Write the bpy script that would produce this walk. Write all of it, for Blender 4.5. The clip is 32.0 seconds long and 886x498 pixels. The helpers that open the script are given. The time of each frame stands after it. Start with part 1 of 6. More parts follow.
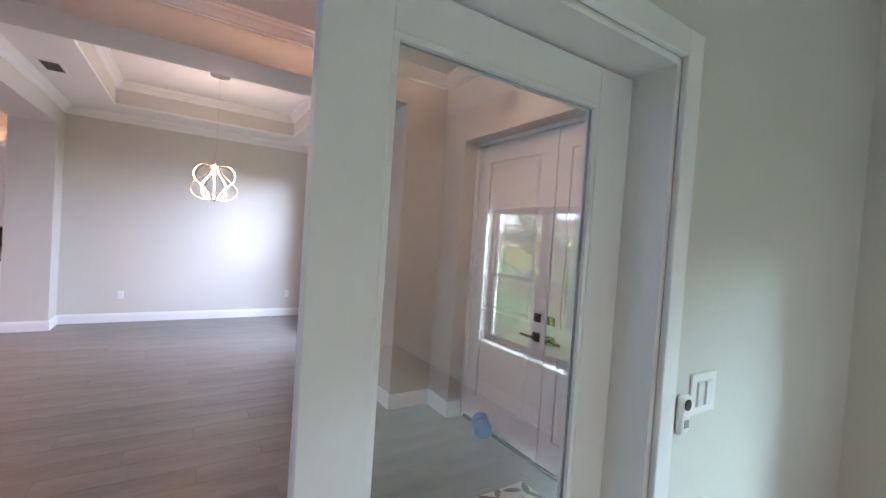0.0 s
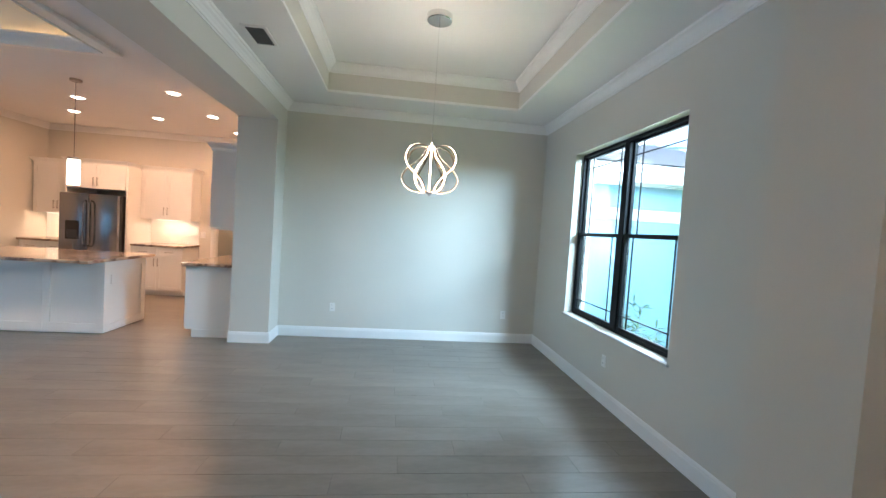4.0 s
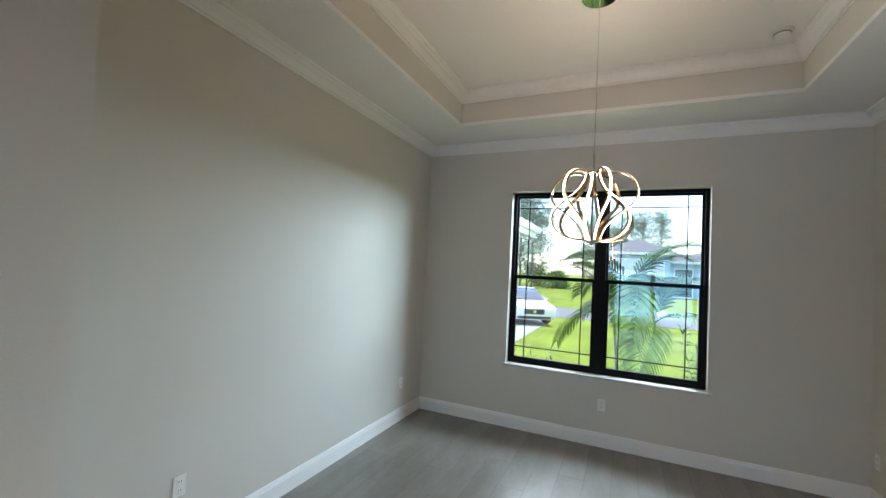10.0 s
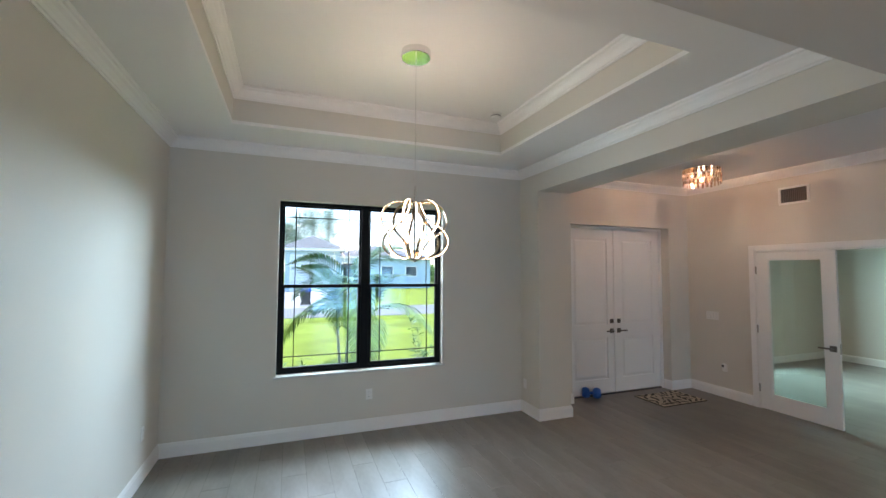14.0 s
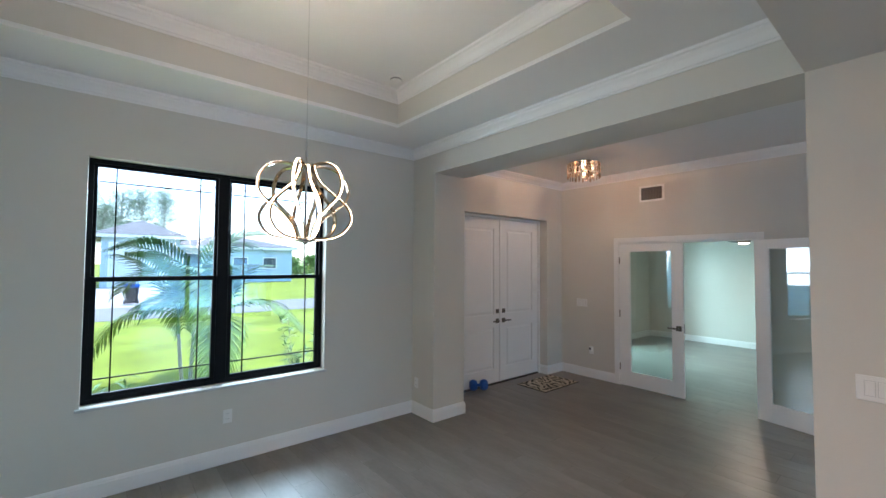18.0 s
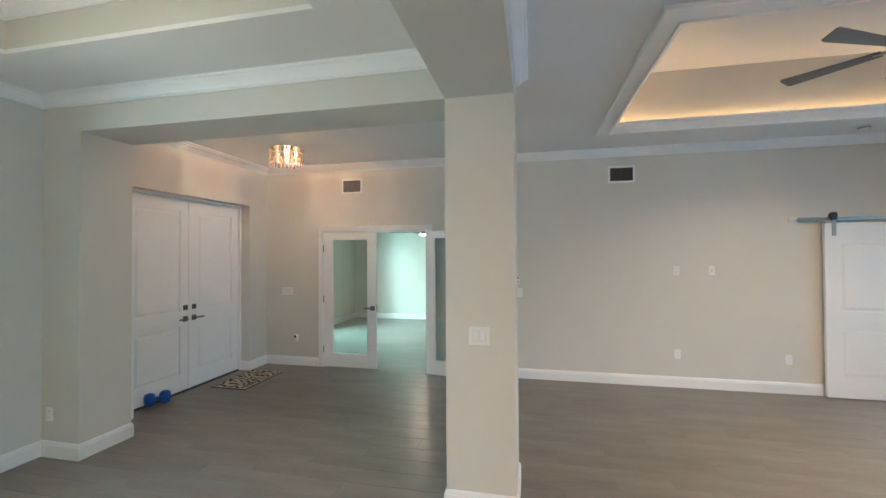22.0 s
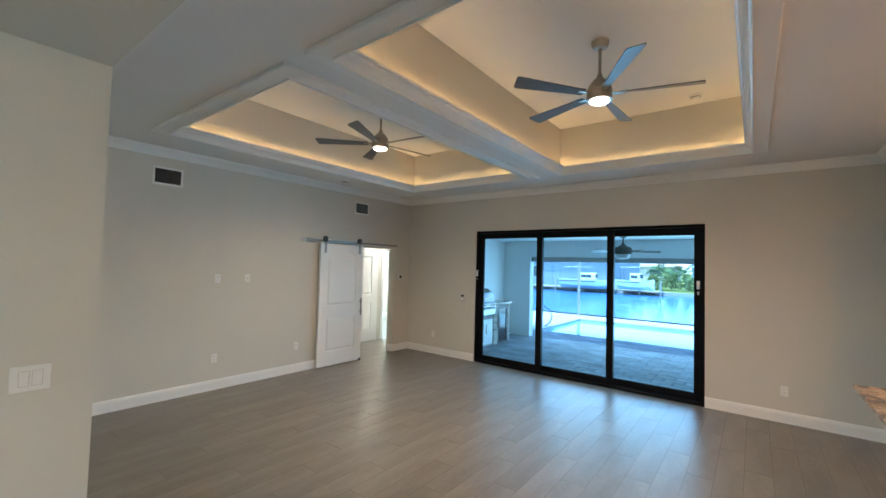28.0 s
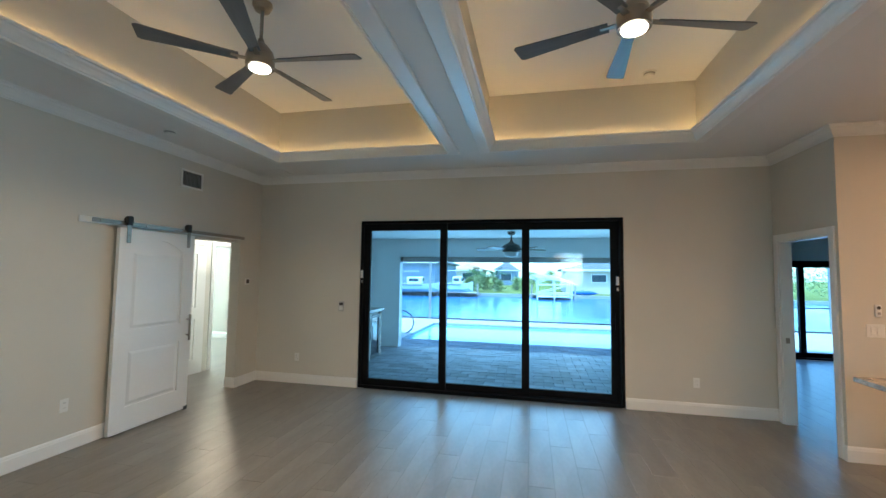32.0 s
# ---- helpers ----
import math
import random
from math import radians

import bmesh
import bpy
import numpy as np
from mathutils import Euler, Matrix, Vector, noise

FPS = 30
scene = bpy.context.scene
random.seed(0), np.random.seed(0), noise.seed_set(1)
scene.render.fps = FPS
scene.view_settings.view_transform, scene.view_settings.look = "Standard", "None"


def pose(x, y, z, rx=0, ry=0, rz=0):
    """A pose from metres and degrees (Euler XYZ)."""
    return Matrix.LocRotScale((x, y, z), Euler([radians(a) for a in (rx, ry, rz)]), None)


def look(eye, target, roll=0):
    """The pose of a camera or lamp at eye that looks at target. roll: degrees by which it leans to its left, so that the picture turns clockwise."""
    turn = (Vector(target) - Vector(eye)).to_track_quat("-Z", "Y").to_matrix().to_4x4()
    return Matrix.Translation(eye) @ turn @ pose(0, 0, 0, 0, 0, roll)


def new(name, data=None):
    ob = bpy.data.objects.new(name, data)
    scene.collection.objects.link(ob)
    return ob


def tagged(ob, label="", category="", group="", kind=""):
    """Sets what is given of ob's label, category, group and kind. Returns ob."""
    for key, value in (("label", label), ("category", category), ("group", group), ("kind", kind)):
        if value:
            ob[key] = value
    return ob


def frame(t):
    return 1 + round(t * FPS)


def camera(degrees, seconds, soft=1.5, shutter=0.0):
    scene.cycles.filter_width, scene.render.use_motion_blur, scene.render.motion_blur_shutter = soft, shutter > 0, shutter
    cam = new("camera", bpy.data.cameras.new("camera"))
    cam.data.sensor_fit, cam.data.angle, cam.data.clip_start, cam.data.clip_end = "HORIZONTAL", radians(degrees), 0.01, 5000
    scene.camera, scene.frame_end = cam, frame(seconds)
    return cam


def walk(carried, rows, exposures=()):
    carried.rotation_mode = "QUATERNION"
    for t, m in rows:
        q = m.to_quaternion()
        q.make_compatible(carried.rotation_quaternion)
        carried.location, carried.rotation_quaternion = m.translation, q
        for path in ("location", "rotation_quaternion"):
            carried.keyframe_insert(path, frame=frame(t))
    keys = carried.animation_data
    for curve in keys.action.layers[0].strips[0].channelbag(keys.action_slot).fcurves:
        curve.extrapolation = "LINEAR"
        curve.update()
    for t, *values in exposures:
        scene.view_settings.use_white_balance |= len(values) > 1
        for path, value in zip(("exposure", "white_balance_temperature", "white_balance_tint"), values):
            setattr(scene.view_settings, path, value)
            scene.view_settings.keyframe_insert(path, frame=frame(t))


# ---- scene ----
cam = camera(95.0, 32.0)
PATH = [
    (0, (0.218, 1.028, 1.567), (1.281, 2.722, 1.52), 3.9),
    (0.5, (0.15, 1.176, 1.569), (1.083, 2.945, 1.525), 4.2),
    (1, (0.074, 1.337, 1.577), (0.939, 3.14, 1.533), 4.5),
    (1.5, (0.088, 1.531, 1.555), (0.882, 3.366, 1.509), 4.7),
    (2, (0.141, 1.747, 1.555), (0.841, 3.62, 1.501), 4.5),
    (2.5, (0.157, 2.013, 1.543), (0.736, 3.927, 1.481), 4.5),
    (3, (0.16, 2.352, 1.551), (0.595, 4.302, 1.481), 4.3),
    (3.5, (0.205, 2.742, 1.524), (0.513, 4.717, 1.451), 4.1),
    (5.5, (-0.097, 4.227, 1.572), (0.077, 6.215, 1.44), 3.4),
    (6, (-0.278, 4.629, 1.575), (-0.013, 6.609, 1.475), 3.6),
    (6.5, (-0.377, 5.054, 1.546), (0.035, 7.01, 1.475), 3.6),
    (7, (-0.519, 5.454, 1.569), (0.102, 7.354, 1.527), 3.4),
    (7.5, (-0.617, 5.744, 1.595), (0.162, 7.586, 1.579), 1.8),
    (8, (-0.859, 6.142, 1.593), (0.2, 7.839, 1.588), 2.7),
    (8.5, (-1.089, 6.362, 1.615), (0.199, 7.891, 1.649), 2.6),
    (9, (-1.398, 6.48, 1.639), (0.093, 7.813, 1.693), 2.6),
    (9.5, (-1.736, 6.49, 1.629), (-0.065, 7.586, 1.708), 2.9),
    (10, (-2.092, 6.543, 1.665), (-0.271, 7.366, 1.75), 3.0),
    (10.5, (-2.382, 6.567, 1.64), (-0.466, 7.13, 1.758), 3.0),
    (11, (-2.547, 6.62, 1.667), (-0.573, 6.922, 1.77), 2.5),
    (11.5, (-2.654, 6.78, 1.661), (-0.659, 6.852, 1.784), 1.9),
    (12, (-2.692, 7.012, 1.695), (-0.699, 6.894, 1.819), 1.2),
    (12.5, (-2.602, 7.169, 1.75), (-0.627, 6.877, 1.867), 0.6),
    (13, (-2.504, 7.356, 1.773), (-0.561, 6.903, 1.902), 0.3),
    (13.5, (-2.438, 7.533, 1.786), (-0.53, 6.947, 1.908), 0.2),
    (14, (-2.369, 7.578, 1.773), (-0.5, 6.874, 1.88), 0.3),
    (14.5, (-2.306, 7.628, 1.769), (-0.479, 6.819, 1.857), 0.6),
    (16.5, (-2.172, 7.679, 1.756), (-0.471, 6.629, 1.821), 1.1),
    (17, (-2.039, 7.632, 1.74), (-0.376, 6.524, 1.808), 0.7),
    (17.5, (-1.866, 7.556, 1.738), (-0.251, 6.378, 1.807), 0.5),
    (18, (-1.724, 7.557, 1.732), (-0.181, 6.286, 1.806), 0.4),
    (18.5, (-1.693, 7.564, 1.721), (-0.24, 6.192, 1.8), 0.5),
    (19, (-1.704, 7.55, 1.724), (-0.367, 6.065, 1.807), 0.4),
    (19.5, (-1.738, 7.509, 1.717), (-0.522, 5.923, 1.799), 0.3),
    (20, (-1.752, 7.488, 1.714), (-0.666, 5.811, 1.788), -0.1),
    (20.5, (-1.773, 7.47, 1.709), (-0.823, 5.711, 1.771), -0.5),
    (21, (-1.799, 7.459, 1.7), (-0.996, 5.628, 1.751), -0.6),
    (21.5, (-1.831, 7.439, 1.7), (-1.204, 5.541, 1.739), -0.6),
    (22, (-1.877, 7.435, 1.696), (-1.45, 5.482, 1.724), -0.3),
    (22.5, (-1.893, 7.438, 1.701), (-1.679, 5.45, 1.716), 0.0),
    (23, (-1.83, 7.425, 1.693), (-1.812, 5.425, 1.695), 0.4),
    (23.5, (-1.749, 7.367, 1.682), (-1.964, 5.379, 1.674), 0.6),
    (24, (-1.67, 7.331, 1.703), (-2.145, 5.388, 1.697), 0.8),
    (24.5, (-1.566, 7.316, 1.709), (-2.257, 5.44, 1.714), 0.9),
    (25, (-1.444, 7.301, 1.718), (-2.333, 5.509, 1.735), 1.1),
    (25.5, (-1.351, 7.347, 1.716), (-2.421, 5.657, 1.749), 1.3),
    (26, (-1.276, 7.422, 1.75), (-2.524, 5.861, 1.801), 1.3),
    (26.5, (-1.204, 7.455, 1.767), (-2.592, 6.016, 1.823), 1.6),
    (28.5, (-1.172, 7.475, 1.743), (-2.783, 6.292, 1.821), 1.6),
    (29, (-1.175, 7.46, 1.745), (-2.807, 6.306, 1.817), 1.8),
    (29.5, (-1.191, 7.379, 1.721), (-2.857, 6.275, 1.79), 1.8),
    (30, (-1.316, 7.155, 1.687), (-3.041, 6.145, 1.76), 1.6),
    (30.5, (-1.463, 6.877, 1.693), (-3.244, 5.973, 1.79), 1.3),
    (31, (-1.574, 6.492, 1.679), (-3.425, 5.743, 1.791), 0.9),
    (31.5, (-1.774, 6.157, 1.663), (-3.679, 5.559, 1.776), 0.7),
    (32, (-1.999, 5.828, 1.625), (-3.949, 5.4, 1.749), 0.8),
]
EXPOSURES = [(0.0, 3.64, 6250, 46), (1.0, 3.4, 6050, 24), (2.0, 3.36, 5920, 16), (3.5, 3.42, 5720, 16), (6.0, 2.66, 5780, 16), (8.0, 2.6, 6250, 20), (9.0, 2.68, 6420, 21), (10.0, 2.88, 6480, 23), (11.0, 3.02, 6450, 24), (12.0, 3.14, 6350, 24), (13.0, 3.12, 6350, 23), (14.0, 3.12, 6250, 23), (17.0, 3.22, 5900, 22), (18.0, 3.18, 5870, 21), (20.0, 3.2, 5980, 19), (22.0, 3.65, 5980, 13), (23.0, 3.74, 5900, 11), (24.0, 3.6, 5900, 9), (25.0, 3.42, 5940, 10), (26.0, 3.22, 5980, 14), (29.0, 3.22, 6080, 9), (30.0, 3.18, 6040, 9), (31.0, 3.08, 5980, 8), (32.0, 3.03, 5900, 6)]
walk(cam, [(t, look(eye, target, roll)) for t, eye, target, roll in PATH], EXPOSURES)

# ---- daylight ----
world = bpy.data.worlds.new("sky")
scene.world = world
world.use_nodes = True
wn = world.node_tree.nodes
sky = wn.new("ShaderNodeTexSky")
sky.sky_type, sky.sun_disc = "NISHITA", False
sky.sun_elevation, sky.sun_rotation = radians(74), radians(107)
wn["Background"].inputs["Strength"].default_value = 0.125
world.node_tree.links.new(sky.outputs["Color"], wn["Background"].inputs["Color"])
sun = new("sun", bpy.data.lights.new("sun", "SUN"))
sun.data.energy, sun.data.angle, sun.data.color = 1.1, radians(0.5), (1.0, 0.95, 0.87)
sun.matrix_world = look((5.3, -1.7, 19.2), (0, 0, 0))


def lamp(name, kind, place, target, energy, color, size=0.1, size_y=0.0):
    """One lamp at place that shines towards target; not every lamp has a fitting."""
    ob = new(name, bpy.data.lights.new(name, kind))
    ob.data.energy, ob.data.color = energy, color
    if kind == "AREA":
        ob.data.shape = "RECTANGLE" if size_y else "DISK"
        ob.data.size = size
        if size_y:
            ob.data.size_y = size_y
    else:
        ob.data.shadow_soft_size = size
    ob.matrix_world = look(place, target)
    return ob


WARM, SOFT, COOL = (1.0, 0.66, 0.38), (1.0, 0.78, 0.54), (0.74, 0.93, 1.0)


# ---- lamps of the place ----
for x, y in ((-4.60, 3.825), (-4.61, 6.445)):
    lamp("fan_light", "AREA", (x, y, 3.11), (x, y, 0), 3.2, SOFT, 0.16).data.spread = radians(146)
for x, y in ((-2.75, 8.79), (-3.80, 10.38), (-2.75, 9.91), (-2.78, 11.06), (-4.36, 9.48), (-5.07, 10.4)):
    lamp("recessed_lamp", "AREA", (x, y, 3.058), (x, y, 0), 1.75, (1.0, 0.52, 0.25), 0.13)
lamp("ceiling_lamp_glow", "POINT", (1.135, 2.86, 2.90), (1.135, 2.86, 0), 6.4, (1.0, 0.70, 0.44), 0.012)
lamp("chandelier_glow", "AREA", (0.455, 6.735, 2.285), (0.455, 6.735, 4), 0.8, (1.0, 0.80, 0.58), 0.09)
lamp("study_fan_light", "AREA", (0.45, -1.2, 2.09), (0.45, -1.2, 0), 1.6, SOFT, 0.14)
# made-up fill lamp that brightens the hall behind the barn door
lamp("hall_lamp", "AREA", (-7.9, 1.10, 3.058), (-7.9, 1.10, 0), 4.6, (1.0, 0.95, 0.86), 0.13)
lamp("room_fan_light", "AREA", (-9.57, -0.75, 2.60), (-9.57, -0.75, 0), 5.0, SOFT, 0.14)
# unseen area lamps added at the windows, standing in for the sky's light
lamp("window_sky", "AREA", (3.75, 5.25, 2.82), (-1.5, 8.6, 1.2), 76, (0.72, 0.89, 1.0), 1.7, 0.8)
lamp("study_window_sky", "AREA", (3.85, -0.2, 2.35), (0.0, -0.9, 1.1), 84, (0.62, 1.0, 0.95), 1.6, 0.6)
lamp("study_window_sky", "AREA", (3.75, 1.15, 1.65), (0.5, -2.9, 1.5), 58, (0.70, 1.0, 0.97), 0.8, 0.9)
lamp("window_sky", "AREA", (3.9, 7.9, 2.2), (-1.5, 4.77, 1.3), 30, (0.92, 0.97, 1.0), 2.5, 1.9)
lamp("slider_sky", "AREA", (-7.78, 5.155, 1.28), (0, 5.155, 1.28), 2.5, COOL, 3.2, 2.1)
lamp("lanai_sky", "AREA", (-11.16, 5.85, 0.95), (0, 5.85, 0.95), 12, (0.78, 0.95, 1.0), 5.2, 1.8)
lamp("room_window_sky", "AREA", (-10.6, -3.17, 1.35), (-7.5, -1.0, 1.2), 38, (0.66, 0.96, 1.0), 0.8, 1.3)


# ---- materials ----
def material(name, color, rough=0.5, metal=0.0, vary=0.06, scale=3.0, fine=60.0, bump=0.05, spec=0.5, rough_vary=0.08, per_object=0.0, per_island=0.0, stretch=(1, 1, 1), coat=0.0):
    """A painted or solid surface: base colour with two scales of variation, and a fine relief."""
    m = bpy.data.materials.new(name)
    m.use_nodes = True
    n, l = m.node_tree.nodes, m.node_tree.links
    b = n["Principled BSDF"]
    b.inputs["Roughness"].default_value, b.inputs["Metallic"].default_value = rough, metal
    b.inputs["Specular IOR Level"].default_value = spec
    b.inputs["Coat Weight"].default_value = coat
    tc, mp = n.new("ShaderNodeTexCoord"), n.new("ShaderNodeMapping")
    mp.inputs["Scale"].default_value = stretch
    l.new(tc.outputs["Object"], mp.inputs["Vector"])
    big, small = n.new("ShaderNodeTexNoise"), n.new("ShaderNodeTexNoise")
    big.inputs["Scale"].default_value, small.inputs["Scale"].default_value = scale, fine
    big.inputs["Detail"].default_value, small.inputs["Detail"].default_value = 4, 3
    for x in (big, small):
        l.new(mp.outputs["Vector"], x.inputs["Vector"])
    mixf = n.new("ShaderNodeMath")
    mixf.operation = "MULTIPLY_ADD"
    l.new(small.outputs["Fac"], mixf.inputs[0])
    mixf.inputs[1].default_value = 0.4
    l.new(big.outputs["Fac"], mixf.inputs[2])
    fac = mixf.outputs[0]
    lo, hi = [c * (1 - vary) for c in color], [min(1, c * (1 + vary)) for c in color]
    ramp = n.new("ShaderNodeMapRange")
    ramp.inputs["From Min"].default_value, ramp.inputs["From Max"].default_value = 0.45, 0.95
    l.new(fac, ramp.inputs["Value"])
    mx = n.new("ShaderNodeMix")
    mx.data_type = "RGBA"
    mx.inputs["A"].default_value, mx.inputs["B"].default_value = (*lo, 1), (*hi, 1)
    l.new(ramp.outputs["Result"], mx.inputs["Factor"])
    col = mx.outputs["Result"]
    if per_object or per_island:
        src = n.new("ShaderNodeObjectInfo").outputs["Random"] if per_object else n.new("ShaderNodeNewGeometry").outputs["Random Per Island"]
        k = per_object or per_island
        mr = n.new("ShaderNodeMapRange")
        mr.inputs["To Min"].default_value, mr.inputs["To Max"].default_value = 1 - k, 1 + k
        l.new(src, mr.inputs["Value"])
        hsv = n.new("ShaderNodeHueSaturation")
        l.new(col, hsv.inputs["Color"])
        l.new(mr.outputs["Result"], hsv.inputs["Value"])
        col = hsv.outputs["Color"]
    l.new(col, b.inputs["Base Color"])
    if rough_vary:
        rr = n.new("ShaderNodeMapRange")
        rr.inputs["To Min"].default_value, rr.inputs["To Max"].default_value = max(0.02, rough - rough_vary), min(1, rough + rough_vary)
        l.new(big.outputs["Fac"], rr.inputs["Value"])
        l.new(rr.outputs["Result"], b.inputs["Roughness"])
    if bump:
        bp = n.new("ShaderNodeBump")
        bp.inputs["Strength"].default_value, bp.inputs["Distance"].default_value = bump, 0.01
        l.new(small.outputs["Fac"], bp.inputs["Height"])
        l.new(bp.outputs["Normal"], b.inputs["Normal"])
    return m


def glowing(name, color, strength):
    m = bpy.data.materials.new(name)
    m.use_nodes = True
    b = m.node_tree.nodes["Principled BSDF"]
    b.inputs["Base Color"].default_value = (0.8, 0.8, 0.8, 1)
    b.inputs["Emission Color"].default_value, b.inputs["Emission Strength"].default_value = (*color, 1), strength
    return m


def pane_glass(name, tint=(1, 1, 1), gloss=1.0, rough=0.0):
    """A thin clear pane: what lies behind it, and a mirror image that grows towards grazing."""
    m = bpy.data.materials.new(name)
    m.use_nodes = True
    n, l = m.node_tree.nodes, m.node_tree.links
    n.remove(n["Principled BSDF"])
    clear, mirror, mix, lw, power, mul = (n.new("ShaderNode" + k) for k in ("BsdfTransparent", "BsdfGlossy", "MixShader", "LayerWeight", "Math", "Math"))
    clear.inputs["Color"].default_value = (*tint, 1)
    mirror.inputs["Roughness"].default_value = rough
    lw.inputs["Blend"].default_value = 0.5
    power.operation, mul.operation = "POWER", "MULTIPLY_ADD"
    power.inputs[1].default_value = 5.0
    mul.inputs[1].default_value, mul.inputs[2].default_value = 0.9, 0.04 * gloss
    l.new(lw.outputs["Facing"], power.inputs[0])
    l.new(power.outputs[0], mul.inputs[0])
    l.new(mul.outputs[0], mix.inputs[0])
    l.new(clear.outputs[0], mix.inputs[1])
    l.new(mirror.outputs[0], mix.inputs[2])
    l.new(mix.outputs[0], n["Material Output"].inputs["Surface"])
    return m


WALL = material("wall_paint", (0.64, 0.61, 0.545), 0.55, vary=0.025, scale=1.2, fine=160, bump=0.06, spec=0.35)
CEIL = material("ceiling_paint", (0.80, 0.79, 0.77), 0.7, vary=0.02, scale=1.0, fine=120, bump=0.08, spec=0.3)
TRIM = material("trim_paint", (0.83, 0.82, 0.80), 0.32, vary=0.02, scale=2.0, fine=40, bump=0.02)
TILE = material("floor_tile", (0.205, 0.185, 0.162), 0.33, vary=0.20, scale=2.2, fine=14, bump=0.02, per_object=0.085, stretch=(0.8, 2.4, 1), rough_vary=0.05)
TILES = material("floor_tile_rest", (0.205, 0.185, 0.162), 0.33, vary=0.20, scale=2.2, fine=14, bump=0.02, per_island=0.085, stretch=(0.8, 2.4, 1), rough_vary=0.05)
GROUT = material("grout", (0.13, 0.12, 0.108), 0.9, vary=0.1)
BLACK = material("black_aluminium", (0.006, 0.006, 0.007), 0.5, vary=0.2, bump=0.02, spec=0.12)
GLASS = pane_glass("window_glass", (0.82, 0.89, 0.88), 1.7)
# blue tint puts the cooler cast of the outdoor light into the glass
SLIDER_GLASS = pane_glass("daylight_tinted_glass", (0.65, 0.88, 1.0), 1.1)
DOOR_GLASS = pane_glass("door_glass", (0.93, 0.98, 0.97), 2.8)
SILL = material("marble_sill", (0.62, 0.61, 0.60), 0.25, vary=0.15, scale=8, fine=40)
NICKEL = material("brushed_nickel", (0.36, 0.325, 0.285), 0.3, 1.0, vary=0.06, scale=6, fine=200, stretch=(1, 1, 12))
BRONZE = material("dark_nickel", (0.15, 0.135, 0.12), 0.32, 1.0, vary=0.08, scale=6, fine=200)
FINE_GREY = material("pale_grey_plastic", (0.52, 0.51, 0.49), 0.5, vary=0.04)
SLAT = material("dark_slat", (0.10, 0.10, 0.10), 0.5, vary=0.1)
CHROME = material("chrome", (0.78, 0.78, 0.78), 0.08, 1.0, vary=0.02, rough_vary=0.03, bump=0)
STEEL = material("stainless_steel", (0.27, 0.27, 0.28), 0.24, 1.0, vary=0.06, scale=2, fine=180, stretch=(12, 1, 1), bump=0.01)
PLATE = material("switch_plastic", (0.80, 0.79, 0.76), 0.35, vary=0.02, bump=0)
DARK = material("dark_plastic", (0.03, 0.03, 0.032), 0.4, vary=0.1)
GREY = material("grey_metal", (0.33, 0.32, 0.31), 0.5, 0.3, vary=0.08)


# ---- building helpers ----
def box(bm, x0, x1, y0, y1, z0, z1):
    v = [bm.verts.new(p) for p in ((x0, y0, z0), (x1, y0, z0), (x1, y1, z0), (x0, y1, z0), (x0, y0, z1), (x1, y0, z1), (x1, y1, z1), (x0, y1, z1))]
    for f in ((0, 3, 2, 1), (4, 5, 6, 7), (0, 1, 5, 4), (1, 2, 6, 5), (2, 3, 7, 6), (3, 0, 4, 7)):
        bm.faces.new([v[i] for i in f])
    return bm


def cbox(x0, x1, y0, y1, z0, z1, r=0.0, seg=1):
    """A box with its edges rounded by r."""
    bm = box(bmesh.new(), min(x0, x1), max(x0, x1), min(y0, y1), max(y0, y1), min(z0, z1), max(z0, z1))
    if r:
        bmesh.ops.bevel(bm, geom=list(bm.edges), offset=r, segments=seg, affect="EDGES", profile=0.5)
    return bm


def lathe(profile, seg=24, bm=None, at=(0, 0, 0)):
    """A turned body round z from (radius, height) pairs."""
    bm = bm or bmesh.new()
    rings = []
    for r, z in profile:
        rings.append([bm.verts.new((at[0] + r * math.cos(2 * math.pi * i / seg), at[1] + r * math.sin(2 * math.pi * i / seg), at[2] + z)) for i in range(seg)])
    for a, b in zip(rings, rings[1:]):
        for i in range(seg):
            bm.faces.new((a[i], a[(i + 1) % seg], b[(i + 1) % seg], b[i]))
    bm.faces.new(rings[0][::-1])
    bm.faces.new(rings[-1])
    return bm


def tube(points, r, seg=8, bm=None, taper=None):
    """A round bar along points; taper: radius at the far end."""
    bm = bm or bmesh.new()
    pts = [Vector(p) for p in points]
    rings = []
    up = Vector((0, 0, 1))
    for i, p in enumerate(pts):
        d = (pts[min(i + 1, len(pts) - 1)] - pts[max(i - 1, 0)]).normalized()
        a = d.cross(up if abs(d.z) < 0.95 else Vector((1, 0, 0))).normalized()
        b = d.cross(a).normalized()
        q = r if taper is None else r + (taper - r) * i / (len(pts) - 1)
        rings.append([bm.verts.new(p + q * (math.cos(2 * math.pi * k / seg) * a + math.sin(2 * math.pi * k / seg) * b)) for k in range(seg)])
    for a, b in zip(rings, rings[1:]):
        for k in range(seg):
            bm.faces.new((a[k], a[(k + 1) % seg], b[(k + 1) % seg], b[k]))
    bm.faces.new(rings[0][::-1])
    bm.faces.new(rings[-1])
    return bm


def mesh_from(name, bm, mat, smooth=False):
    me = bpy.data.meshes.new(name)
    bmesh.ops.recalc_face_normals(bm, faces=bm.faces)
    bm.to_mesh(me)
    bm.free()
    me.materials.append(mat)
    if smooth:
        me.shade_smooth()
        me.set_sharp_from_angle(angle=radians(35))
    return me


def part(name, bm, mat, parent, label="", smooth=False):
    ob = new(name, mesh_from(name, bm, mat, smooth))
    ob.parent = parent
    return tagged(ob, label)


